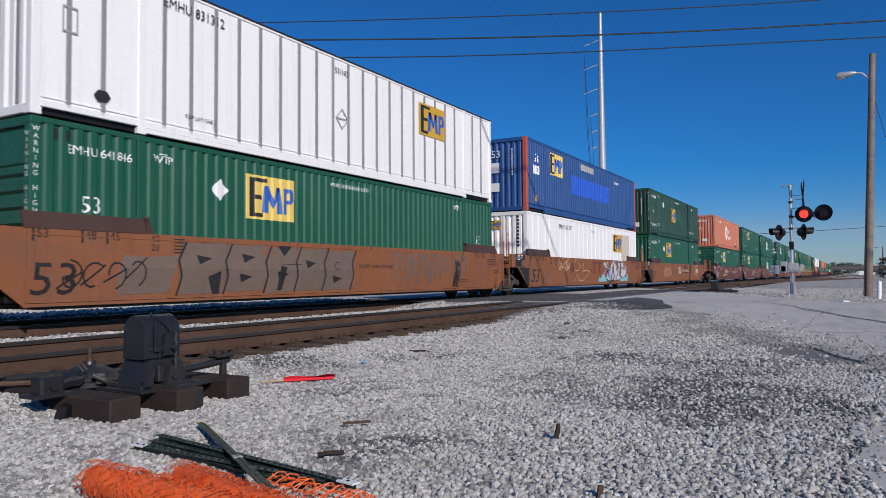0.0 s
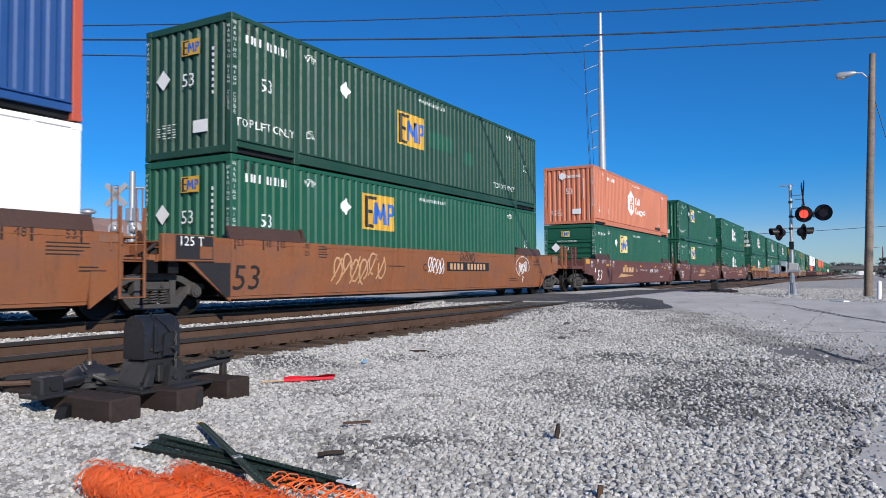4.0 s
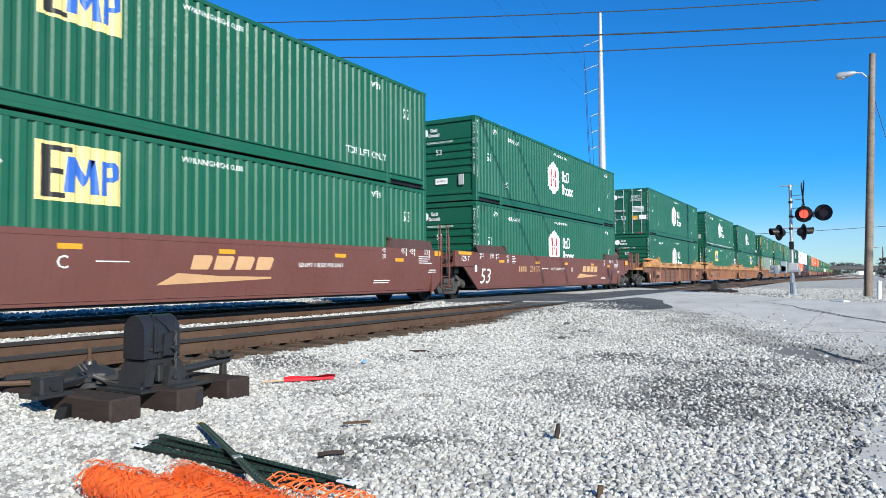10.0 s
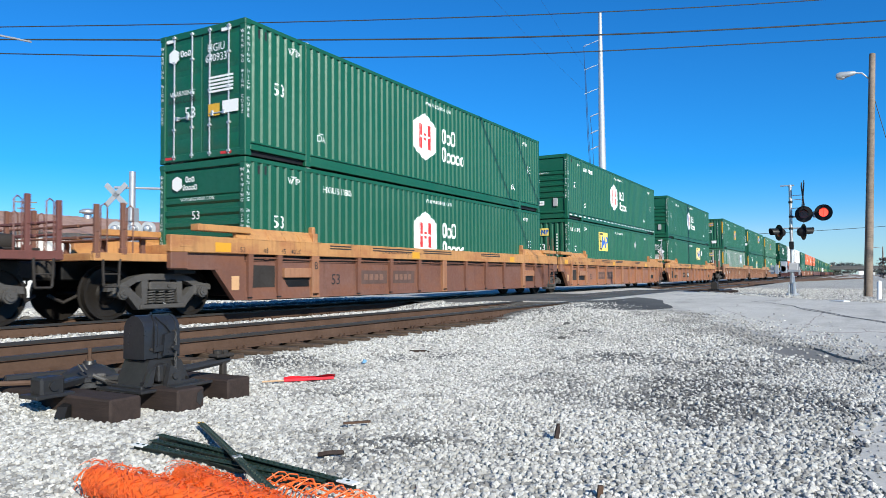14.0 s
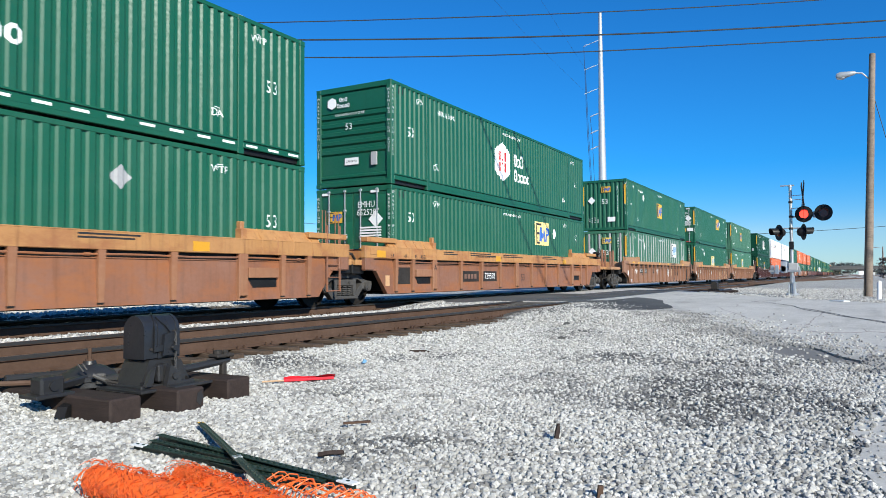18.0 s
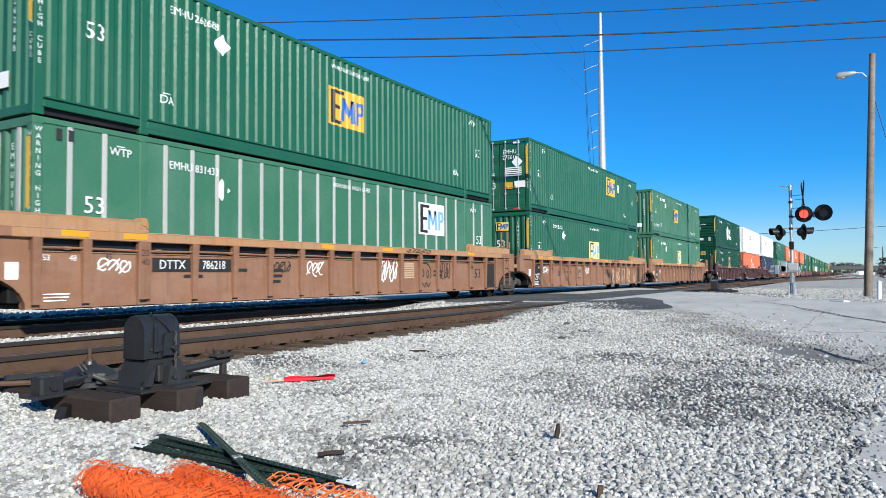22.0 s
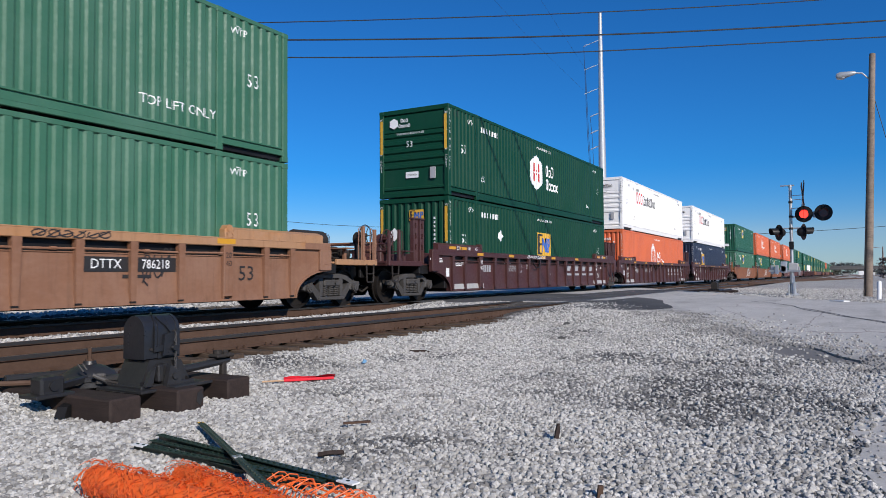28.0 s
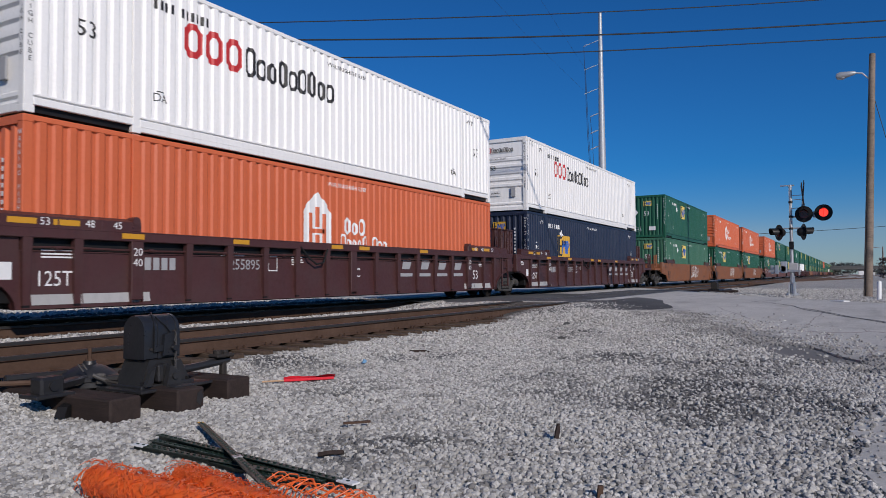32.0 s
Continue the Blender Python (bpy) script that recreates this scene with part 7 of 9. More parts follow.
for k in (9, 10, 11):
    car = CAR[k]
    for x0, x1 in ((0.05, 0.77), (15.40, 16.10))[1 if k == 9 else 0:1 if k == 11 else 2]:
        on_car(car, quads([rect(x0, x1, 0.34, 1.13)]), 0, 0, "steel_dark", "dark painted number panel", "label_plate", False, 0.003)
    if k != 9:
        on_car(car, letters("125T", 0.34, 0.85), 0.41, 0.68, "white_mark", "load number", smooth_side=False, lift=0.008)
    on_car(car, lines_of_text(0.55, 3, 0.05, 0.02, k), 0.41, 0.48, "white_mark", "", "stencil", False, 0.008)
    on_car(car, letters("53", 0.42, 1.1), 14.82, 0.80, "black_mark", "length number", smooth_side=False, lift=0.005)
    for text, x in (("53", 0.18), ("48", 0.62)):
        on_car(car, letters(text, 0.13), x, 1.05, "white_mark", smooth_side=False, lift=0.008)
    on_car(car, letters("45", 0.14), 1.25, 1.08, "black_mark", smooth_side=False, lift=0.005)
    for text, z in (("20", 1.16), ("40", 1.0)):
        on_car(car, letters(text, 0.16), 1.9, z, "black_mark", smooth_side=False, lift=0.094)
        on_car(car, letters(text, 0.16), 14.26, z, "black_mark", smooth_side=False, lift=0.094)
    for x, w, n in ((3.1, 0.6, 2), (4.2, 0.7, 1), (5.3, 0.6, 3), (12.3, 0.7, 2)):
        on_car(car, lines_of_text(w, n, 0.12, 0.06, k), x, 0.85, "black_mark", "", "stencil", False, 0.005)
    on_car(car, quads([rect(-0.26, 0.26, -0.20 + 0.05 * i, -0.165 + 0.05 * i) for i in range(9)]), 5.5 if k != 9 else 10.6, 0.88, "pale_cream", "pale square of stencilled lines", "stencil", False, 0.005)
    on_car(car, quads([rect(-0.1, 0.1, -0.13, 0.13)]), -0.35, 0.85, "white_mark", "", "label_plate", False, 0.025)
    for x in (0.6, 1.7, 6.9, 9.4, 14.2):
        on_car(car, quads([rect(-0.24, 0.24, -0.05, 0.05)]), x, 1.44, "reflector", "amber reflector strip", "reflector", False, 0.096)
    for i, (x, m, w, h) in enumerate(((12.65, "black_mark", 0.6, 0.6), (5.45, "black_mark", 0.5, 0.25), (1.35, "white_mark", 0.6, 0.25), (6.55, "white_mark", 0.6, 0.35))[:4 if k == 9 else 3 if k == 11 else 4]):
        on_car(car, scrawl(31 + i + 7 * k, w, h, 3, 0.03), x, 0.95, m, "spray-painted tag", "spray_paint", False, 0.006)
    on_car(car, scrawl(61 + k, 1.3, 0.13, 6, 0.02), 11.0, 1.44, "black_mark", "", "spray_paint", False, 0.097)
# pale loops sprayed from rib to rib
for i, x in enumerate((10.62, 11.62, 12.62, 13.68, 14.8)):
    on_car(CAR[10], scrawl(90 + i, 0.8, 0.72, 2, 0.085), x, 0.74, "pale_cream", "pale spray-painted loops", "spray_paint", False, 0.005)
# a black grinning face and a few loose tags
skull = [(11.45 + 0.34 * math.cos(a), 0.82 + 0.30 * math.sin(a)) for a in np.linspace(-0.6, 3.9, 16)]
on_car(CAR[9], quads(ribbon(skull, 0.035) + ribbon([(11.32 + 0.07 * math.cos(a), 0.82 + 0.11 * math.sin(a)) for a in np.linspace(0, 6.3, 10)], 0.03) + ribbon([(11.6 + 0.06 * math.cos(a), 0.8 + 0.11 * math.sin(a)) for a in np.linspace(0, 6.3, 10)], 0.03)
       + ribbon([(11.2, 0.42), (11.3, 0.55), (11.42, 0.42), (11.52, 0.55), (11.62, 0.42), (11.75, 0.55)], 0.03)), 0, 0, "black_mark", "black spray-painted face", "spray_paint", False, 0.006)
on_car(CAR[9], scrawl(88, 0.75, 0.62, 4, 0.045), 9.6, 0.86, "white_mark", "white spray-painted tag", "spray_paint", False, 0.006)
for k, x in ((9, 2.10), (11, 11.20)):
    on_car(CAR[k], quads([rect(0, 1.86, 0.84, 1.09)]), x, 0, "black_mark", "black reporting mark panel", "label_plate", False, 0.007)
    on_car(CAR[k], letters("DTTX", 0.23, 0.95), x + 0.44, 0.965, "white_mark", "reporting mark", smooth_side=False, lift=0.010)
    on_car(CAR[k], letters("786218", 0.23, 0.85), x + 1.42, 0.965, "white_mark", "car number", smooth_side=False, lift=0.010)
on_car(CAR[10], quads([rect(9.2, 9.85, 0.98, 1.08), rect(9.28, 9.36, 0.75, 0.98), rect(9.5, 9.58, 0.75, 0.98)]), 0, 0, "rust_brown", "faded company mark", "emblem", False, 0.004)
for k in (12, 13, 14):
    car = CAR[k]
    on_car(car, letters("125T" if k != 12 else "53", 0.34, 0.85), 0.46 if k != 12 else 14.8, 0.72, "white_mark", "load number", smooth_side=False, lift=0.005)
    if k != 12:
        on_car(car, letters("53", 0.40), 14.8, 0.76, "white_mark", "length number", smooth_side=False, lift=0.005)
    for text, z in (("20", 1.17), ("40", 0.99)):
        on_car(car, letters(text, 0.19), 1.9, z, "white_mark", smooth_side=False, lift=0.094)
        on_car(car, letters(text, 0.19), 14.26, z, "white_mark", smooth_side=False, lift=0.094)
    on_car(car, bars(4, 0.7, 0.22, 0.25), 2.45, 0.98, "grey_mark", "company letters as bars", smooth_side=False, lift=0.004)
    on_car(car, letters("255895", 0.30, 0.95), 4.5, 0.98, "grey_mark", "car number", smooth_side=False, lift=0.004)
    for i in range(4):
        x = 10.58 + i * 1.0
        on_car(car, quads([blob(0, 0.06, 0.42, 0.26, 0.08), rect(-0.34, 0.34, -0.27, -0.18)]), x, 1.0, "grey_mark", "company letter block" if i == 0 else "", "lettering", False, 0.004)
    for x0, x1 in ((0.10, 0.92), (0.94, 2.2), (14.0, 14.7), (14.72, 15.9)):
        on_car(car, quads([rect(x0, x1, 0.33, 0.49)]), 0, 0, "grey_post", "pale reflective panel", "label_plate", False, 0.006)
    on_car(car, letters("ABC"[(k + 1) % 3], 0.32), 8.34, 0.82, "white_mark", "unit letter", smooth_side=False, lift=0.005)
    for x, w, n in ((0.55, 0.6, 4), (4.2, 0.7, 2), (6.1, 0.42, 5), (9.2, 0.8, 1), (15.3, 0.5, 4), (-0.8, 0.5, 3), (-1.2, 0.3, 2)):
        on_car(car, lines_of_text(w, n, 0.05, 0.025, k), x, 1.20 if x > 0 else 1.25, "white_mark", "", "stencil", False, 0.03 if x < 0 else 0.005)
    on_car(car, quads(ribbon([(-0.13, -0.15), (0.13, -0.15), (0.13, 0.15), (-0.13, 0.15), (-0.13, -0.15)], 0.02)), 5.3, 1.02, "white_mark", "", "label_plate", False, 0.005)
    on_car(car, quads([rect(-0.1, 0.1, -0.13, 0.13)]), -0.3, 0.85, "white_mark", "", "label_plate", False, 0.025)
    for text, x in (("53", 0.25), ("48", 1.0), ("45", 1.5)):
        for xx in (x, LEN - x):
            on_car(car, letters(text, 0.17), xx, 1.60, "white_mark", smooth_side=False, lift=0.1)
    for x in (-0.1, 0.6, 1.8, 4.3, 7.4, 8.5, 11.4, 14.6, 15.5):
        on_car(car, quads([rect(-0.22, 0.22, -0.045, 0.045)]), x, 1.60 if x < 1.8 or x > 14.3 else 1.44, "reflector", "amber reflector strip", "reflector", False, 0.098)
    part("hose", Geo().tube([(6.1, -1.47, 1.40), (6.35, -1.5, 1.15), (6.6, -1.5, 1.02), (6.85, -1.5, 1.06), (7.05, -1.47, 1.38)], 0.022, 7), "rubber", car, "sagging black hose")
    if k == 12:
        on_car(car, scrawl(77, 1.9, 0.12, 8, 0.02), 6.7, 1.44, "white_mark", "white spray-painted tag", "spray_paint", False, 0.098)
    for x in ((-1.5, -1.2) if k != 12 else (-1.75, -1.4)) + (LEN + 0.74, LEN + 1.24):
        part("end_post", shared("end_post", end_post), "maroon", car, "tall perforated end post", at=(x, -1.1, 0))

# tanks and brake wheels at the coupled ends
for k, x in ((5, LEN + 1.75), (8, LEN + 3.25), (11, LEN + 3.34)):
    colour = LOADS[k][8] or LOADS[k][7]
    part("brake_stand", shared("brake_stand", brake_stand), "steel_dark", CAR[k], "dark hand brake housing", at=(x, -0.95, 1.72 if k != 5 else 2.0))
    part("brake_wheel", shared("hand_wheel", hand_wheel), "steel_dark", CAR[k], "spoked hand brake wheel", at=(x, -1.0, 1.82 if k != 5 else 2.12))
    part("air_tank", shared("air_tank", air_tank), colour if k == 5 else "steel_dark", CAR[k], "cylindrical air tank", at=(LEN + 1.30, -0.75, 1.62 if k != 5 else 1.80))
    part("brake_valve", Geo().box(-0.22, 0.18, -0.2, 0.2, 1.12, 1.5, 0.04).cyl((0.3, -0.1, 1.3), (0.62, -0.1, 1.3), 0.14, n=14).cyl((-0.1, 0, 1.5), (-0.1, 0, 1.62), 0.07, n=10), "steel_dark", CAR[k], "greasy brake valve", at=(LEN + 2.35, -0.55, 0))
    part("air_pipe", Geo().tube([(LEN + 0.4, -1.15, 1.25), (LEN + 1.6, -1.15, 1.28), (LEN + 2.1, -0.9, 1.2), (LEN + 3.3, -0.85, 1.2)], 0.022, 6).tube([(LEN + 0.5, -0.9, 1.2), (LEN + 2.3, -0.95, 1.34), (LEN + 3.0, -0.4, 1.25)], 0.018, 6), "steel_dark", CAR[k], "bent air pipes")
part("brake_wheel", shared("hand_wheel", hand_wheel), "maroon", CAR[12], "spoked hand brake wheel", at=(-2.4, -0.6, 1.8))
part("brake_stand", shared("brake_stand", brake_stand), "maroon", CAR[12], at=(-2.4, -0.55, 1.75))
# ---- switch stand beside the siding ----
def long_tie(x, y0, label, split=False):
    t = part("switch_tie", Geo().box(-0.14, 0.14, y0, 6.45, -0.385, -0.195, 0.016), "tie_dark", label=label, at=pose(x, 0, 0, 0, 0, 0))
    if split:
        part("split", Geo().plate([(0.05, -0.31), (0.09, -0.35), (0.12, -0.28), (0.10, -0.23), (0.128, -0.21), (0.06, -0.24)], y0 - 0.004, y0 + 0.05), "black_mark", t)
    return tagged(t, category="railway tie", group="long switch ties")


for x, y0, sp in ((3.66, 4.88, False), (4.22, 4.80, True), (4.86, 4.90, False)):
    long_tie(x, y0, "long dark creosoted wooden tie with a weathered cut end", sp)

stand = thing("switch_stand", "black iron switch stand on dark wooden ties", "switch stand", (4.27, 5.36, -0.215))
arch = [(-0.135, 0.0), (0.135, 0.0), (0.135, 0.235)] + [(0.135 * math.cos(a), 0.235 + 0.135 * math.sin(a)) for a in np.linspace(0.3, math.pi - 0.3, 9)] + [(-0.135, 0.235)]
hood = Geo().sweep([(y, z) for y, z in arch], [(-0.185, 0, 0.245), (-0.17, 0, 0.25), (0.17, 0, 0.25), (0.185, 0, 0.245)])
part("hood", hood, "hood_black", stand, "rounded black sheet iron hood")
part("hood_rim", Geo().sweep([(y * 1.05, z * 1.02) for y, z in arch], [(-0.05, 0, 0.245), (-0.015, 0, 0.245)]), "hood_black", stand)
part("hood_rim", Geo().sweep([(y * 1.05, z * 1.02) for y, z in arch], [(0.145, 0, 0.245), (0.175, 0, 0.245)]), "hood_black", stand)
part("latch", Geo().box(-0.10, 0.12, -0.16, -0.134, 0.30, 0.36, 0.008).cyl((0.08, -0.18, 0.33), (0.08, -0.21, 0.33), 0.025, n=8), "hood_black", stand)
base = Geo().box(-0.26, 0.30, -0.20, 0.20, 0.0, 0.035, 0.008).box(-0.16, 0.2, -0.13, 0.13, 0.03, 0.26, 0.03)
base.plate([(-0.24, 0.03), (-0.12, 0.03), (-0.08, 0.24), (-0.15, 0.24)], -0.16, 0.16).plate([(0.16, 0.03), (0.28, 0.03), (0.18, 0.22), (0.1, 0.22)], -0.16, 0.16)
base.cyl((-0.02, -0.2, 0.12), (-0.02, 0.2, 0.12), 0.085, n=14).cyl((0.14, -0.19, 0.08), (0.14, 0.19, 0.08), 0.05, n=10)
part("base_casting", base, "iron_grey", stand, "greasy gear casting")
for dx in (-0.22, 0.25):
    for dy in (-0.16, 0.16):
        part("bolt", shared("bolt", lambda: Geo().cyl((0, 0, 0.03), (0, 0, 0.065), 0.02, n=6)), "steel_black", stand, at=(dx, dy, 0))
chain = Geo()
for i in range(9):
    z = 0.44 - i * 0.042
    ring = [(0.10 + 0.012 * math.cos(a) * (1 if i % 2 else 0.3), -0.185 + 0.012 * math.cos(a) * (0.3 if i % 2 else 1), z + 0.026 * math.sin(a)) for a in np.linspace(0, 2 * math.pi, 9)]
    chain.tube(ring, 0.005, 5)
part("chain", chain, "cast_grey", stand, "hanging padlock chain")
lever = Geo().tube([(0.12, -0.05, 0.10), (0.45, -0.09, 0.125), (0.72, -0.10, 0.145)], 0.036, 10).cyl((0.72, -0.10, 0.145), (0.80, -0.10, 0.15), 0.03, n=10)
part("throw_lever", lever, "iron_grey", stand, "black throw lever lying on its rest")
rest = Geo().box(0.70, 0.76, -0.13, -0.07, -0.15, 0.15, 0.012).box(0.60, 0.82, -0.17, -0.03, 0.18, 0.215, 0.012).cyl((0.66, -0.1, 0.2), (0.66, -0.1, 0.25), 0.04, n=10).cyl((0.75, -0.1, 0.2), (0.75, -0.1, 0.245), 0.036, n=10).cyl((0.71, -0.15, 0.2), (0.71, -0.15, 0.235), 0.02, n=6)
part("lever_rest", rest, "steel_dark", stand, "clamp with round weights")

crank = thing("switch_crank", "low black iron switch crank with padlock on wooden tie", "switch machine", (4.06, 5.92, -0.195))
part("dome", Geo().lathe([(0.24, 0.0), (0.24, 0.05), (0.21, 0.09), (0.13, 0.14), (0.06, 0.16), (0.05, 0.19)], 20), "iron_grey", crank, "domed iron cover")
part("pin", Geo().cyl((0, 0, 0.17), (0, 0, 0.30), 0.018, n=8).cyl((0, 0, 0.19), (0, 0, 0.205), 0.035, n=8), "rail_rust", crank, "rusty upright pin")
part("arm", Geo().box(-0.72, 0.0, -0.05, 0.05, 0.02, 0.085, 0.012, pose(0, -0.05, 0, 0, 0, 28)).box(-0.30, 0.50, -0.05, 0.05, 0.02, 0.07, 0.012, pose(0, -0.22, 0, 0, 0, -20)).box(-0.45, 0.1, -0.035, 0.035, 0.05, 0.10, 0.01, pose(-0.1, 0.25, 0, 0, 0, -15)), "iron_grey", crank, "flat iron arms")
part("dome_rim", Geo().lathe([(0.27, -0.02), (0.27, 0.025), (0.245, 0.03)], 20), "iron_grey", crank)
for a in range(6):
    part("bolt", shared("crank_bolt", lambda: Geo().cyl((0.255, 0, 0.02), (0.255, 0, 0.055), 0.02, n=6)), "steel_dark", crank, at=pose(0, 0, 0, 0, 0, 60 * a + 15))
part("block", Geo().box(-0.72, -0.52, -0.46, -0.30, 0.0, 0.15, 0.02).cyl((-0.62, -0.48, 0.08), (-0.62, -0.28, 0.08), 0.04, n=8).box(-0.78, -0.46, -0.50, -0.26, -0.01, 0.02, 0.006), "iron_grey", crank)
part("padlock", Geo().box(-0.04, 0.04, -0.02, 0.02, -0.06, 0.04, 0.012, pose(-0.10, -0.30, 0.07, 20, 0, -40)).cyl((-0.17, -0.29, 0.10), (-0.08, -0.36, 0.04), 0.018, n=10).tube([(-0.22, -0.24, 0.13), (-0.25, -0.21, 0.19), (-0.20, -0.2, 0.19), (-0.18, -0.23, 0.14)], 0.008, 6), "cast_grey", crank, "worn steel padlock")
part("crank_chain", Geo().tube([(-0.10, -0.36, 0.05), (-0.02, -0.42, 0.02), (0.06, -0.46, 0.01), (0.16, -0.5, 0.01)], 0.010, 6), "steel_dark", crank)
part("throw_rod", Geo().tube([(-0.1, 0.05, 0.05), (-0.15, 0.55, 0.05), (-0.1, 1.1, 0.03)], 0.022, 8).tube([(-0.3, 0.1, 0.03), (-0.9, 0.55, 0.05)], 0.024, 8), "rail_rust", crank, "rusty throw rod to the rails")
# black wedge stands in for a shadowed hollow beside the crank
part("skid", Geo().plate([(-0.16, -0.17), (0.14, -0.18), (0.18, -0.08), (0.03, -0.05), (-0.12, -0.09)], -0.04, 0.04, pose(-0.50, -0.50, 0, 0, 6, 30)), "steel_black", crank, "low black wedge for a shadowed hollow")

# a second stand farther along
far_stand = thing("switch_stand", "small dark switch stand beside the siding beyond the road", "switch stand", (34.0, 5.3, -0.1))
part("hood", shared("far_hood", lambda: Geo().sweep([(y, z) for y, z in arch], [(-0.21, 0, 0.15), (0.21, 0, 0.15)])), "steel_dark", far_stand)
part("base_casting", Geo().box(-0.4, 0.9, -0.25, 0.25, -0.1, 0.18, 0.03), "steel_black", far_stand)
part("throw_lever", Geo().tube([(0.1, -0.3, 0.1), (1.2, -0.5, 0.12)], 0.05, 8), "steel_black", far_stand)
for i, x in enumerate((33.6, 34.5)):
    tagged(part("switch_tie", Geo().box(-0.15, 0.15, 4.4, 6.4, -0.25, 0.02, 0.02), "tie_dark", label="long dark wooden tie under the far switch stand", at=(x, 0, 0)), category="railway tie", group="far switch ties")

part("hinge_strap", Geo().sweep([(y * 1.03, z * 1.012) for y, z in arch], [(0.06, 0, 0.245), (0.075, 0, 0.245)]), "hood_black", stand)
for x, z in ((-0.12, 0.33), (0.02, 0.42), (0.12, 0.47), (-0.03, 0.30)):
    part("rivet", shared("rivet", lambda: Geo().cyl((0, 0, 0), (0, -0.012, 0), 0.014, n=8)), "steel_dark", stand, at=(x, -0.135, z))
part("foot_plate", Geo().box(-0.34, 0.42, -0.30, 0.28, -0.012, 0.012, 0.004).box(-0.1, 0.1, -0.42, -0.30, -0.01, 0.03, 0.006), "iron_grey", stand, "greasy iron foot plate")
part("pawl", Geo().plate([(-0.06, 0.02), (0.10, 0.02), (0.06, 0.14), (-0.02, 0.20)], -0.27, -0.22).cyl((0.02, -0.29, 0.10), (0.02, -0.20, 0.10), 0.03, n=8), "iron_grey", stand)
part("draped_cable", Geo().tube([(-0.10, -0.15, 0.30), (-0.09, -0.145, 0.50), (-0.06, -0.07, 0.615), (0.0, 0.02, 0.635), (0.05, 0.10, 0.60)], 0.007, 6).tube([(-0.05, -0.10, 0.605), (0.03, -0.14, 0.52), (0.09, -0.155, 0.44)], 0.006, 6), "steel_black", stand, "loose cable slung over the hood")
part("front_flap", Geo().plate([(-0.02, 0.27), (0.15, 0.27), (0.16, 0.40), (0.10, 0.47), (0.0, 0.45)], -0.172, -0.138), "hood_black", stand, "bent latch flap")
part("gear_teeth", Geo().join(Geo().box(-0.10, -0.04, -0.215, -0.16, 0.05, 0.20, 0.012)).box(0.02, 0.07, -0.23, -0.18, 0.04, 0.15, 0.01).plate([(-0.24, 0.03), (-0.17, 0.03), (-0.14, 0.19), (-0.19, 0.14)], -0.23, -0.19), "iron_grey", stand, "greasy pawl teeth")
part("connecting_rod", Geo().tube([(0.0, 0.1, 0.04), (0.02, 0.7, 0.05), (0.02, 1.6, 0.05)], 0.026, 8), "rail_rust", stand, "rusty rod to the switch points")

# ---- fence posts, orange fence rolls, flag ----
def t_post(a, b, z, tip_a, tip_b, label):
    a, b = Vector((*a, z)), Vector((*b, z))
    n = (b - a).length
    m = Matrix.Translation(a) @ (b - a).to_track_quat("X", "Z").to_matrix().to_4x4()
    t = thing("fence_post", label, "fence post", m, "loose steel fence posts")
    g = Geo().box(0, n, -0.025, 0.025, 0.0, 0.006, 0.001).box(0, n, -0.003, 0.003, -0.028, 0.0)
    part("post", g, "post_green", t)
    studs = Geo()
    for i in range(int(n / 0.054)):
        studs.box(0.03 + i * 0.054, 0.045 + i * 0.054, -0.006, 0.006, 0.006, 0.013)
    part("stud_row", studs, "post_green", t, "row of small steel studs")
    for side, on in ((0, tip_a), (1, tip_b)):
        if on:
            x0, x1 = (-0.002, 0.12) if side == 0 else (n - 0.12, n + 0.002)
            part("white_tip", Geo().box(x0, x1, -0.0265, 0.0265, -0.0015, 0.0078, 0.001), "white_mark", t, "white painted tip")
    return t


t_post((3.06, 4.00), (2.98, 2.40), -0.335, True, False, "dark green steel fence post with white painted tips")
t_post((3.29, 4.05), (2.98, 2.20), -0.325, False, True, "dark green studded fence post lying on gravel")
t_post((3.22, 4.03), (3.06, 2.55), -0.345, False, False, "muddy green steel fence post lying on gravel")
t_post((3.14, 3.98), (2.92, 2.48), -0.350, False, False, "dark green steel fence post under the others")
crossing = thing("fence_post", "dark green fence post lying across the others", "fence post", group="loose steel fence posts")
a, b = Vector((3.74, 4.16, -0.335)), Vector((2.58, 2.40, -0.275))
crossing.matrix_basis = Matrix.Translation(a) @ (b - a).to_track_quat("X", "Z").to_matrix().to_4x4()
n_c = (b - a).length
part("post", Geo().box(0, n_c, -0.024, 0.024, 0.0, 0.006, 0.001).box(0, n_c, -0.003, 0.003, -0.028, 0.0), "post_green", crossing)
studs = Geo()
for i in range(int(n_c / 0.054)):
    studs.box(0.03 + i * 0.054, 0.045 + i * 0.054, -0.006, 0.006, 0.006, 0.013)
part("stud_row", studs, "post_green", crossing)
part("cut_end", Geo().box(-0.004, 0.03, -0.0215, 0.0215, -0.002, 0.008, 0.001), "gold_mark", crossing, "rusty yellow cut end")
part("tag", Geo().box(1.30, 1.36, -0.025, 0.025, 0.007, 0.011), "galv", crossing, "small steel tag")


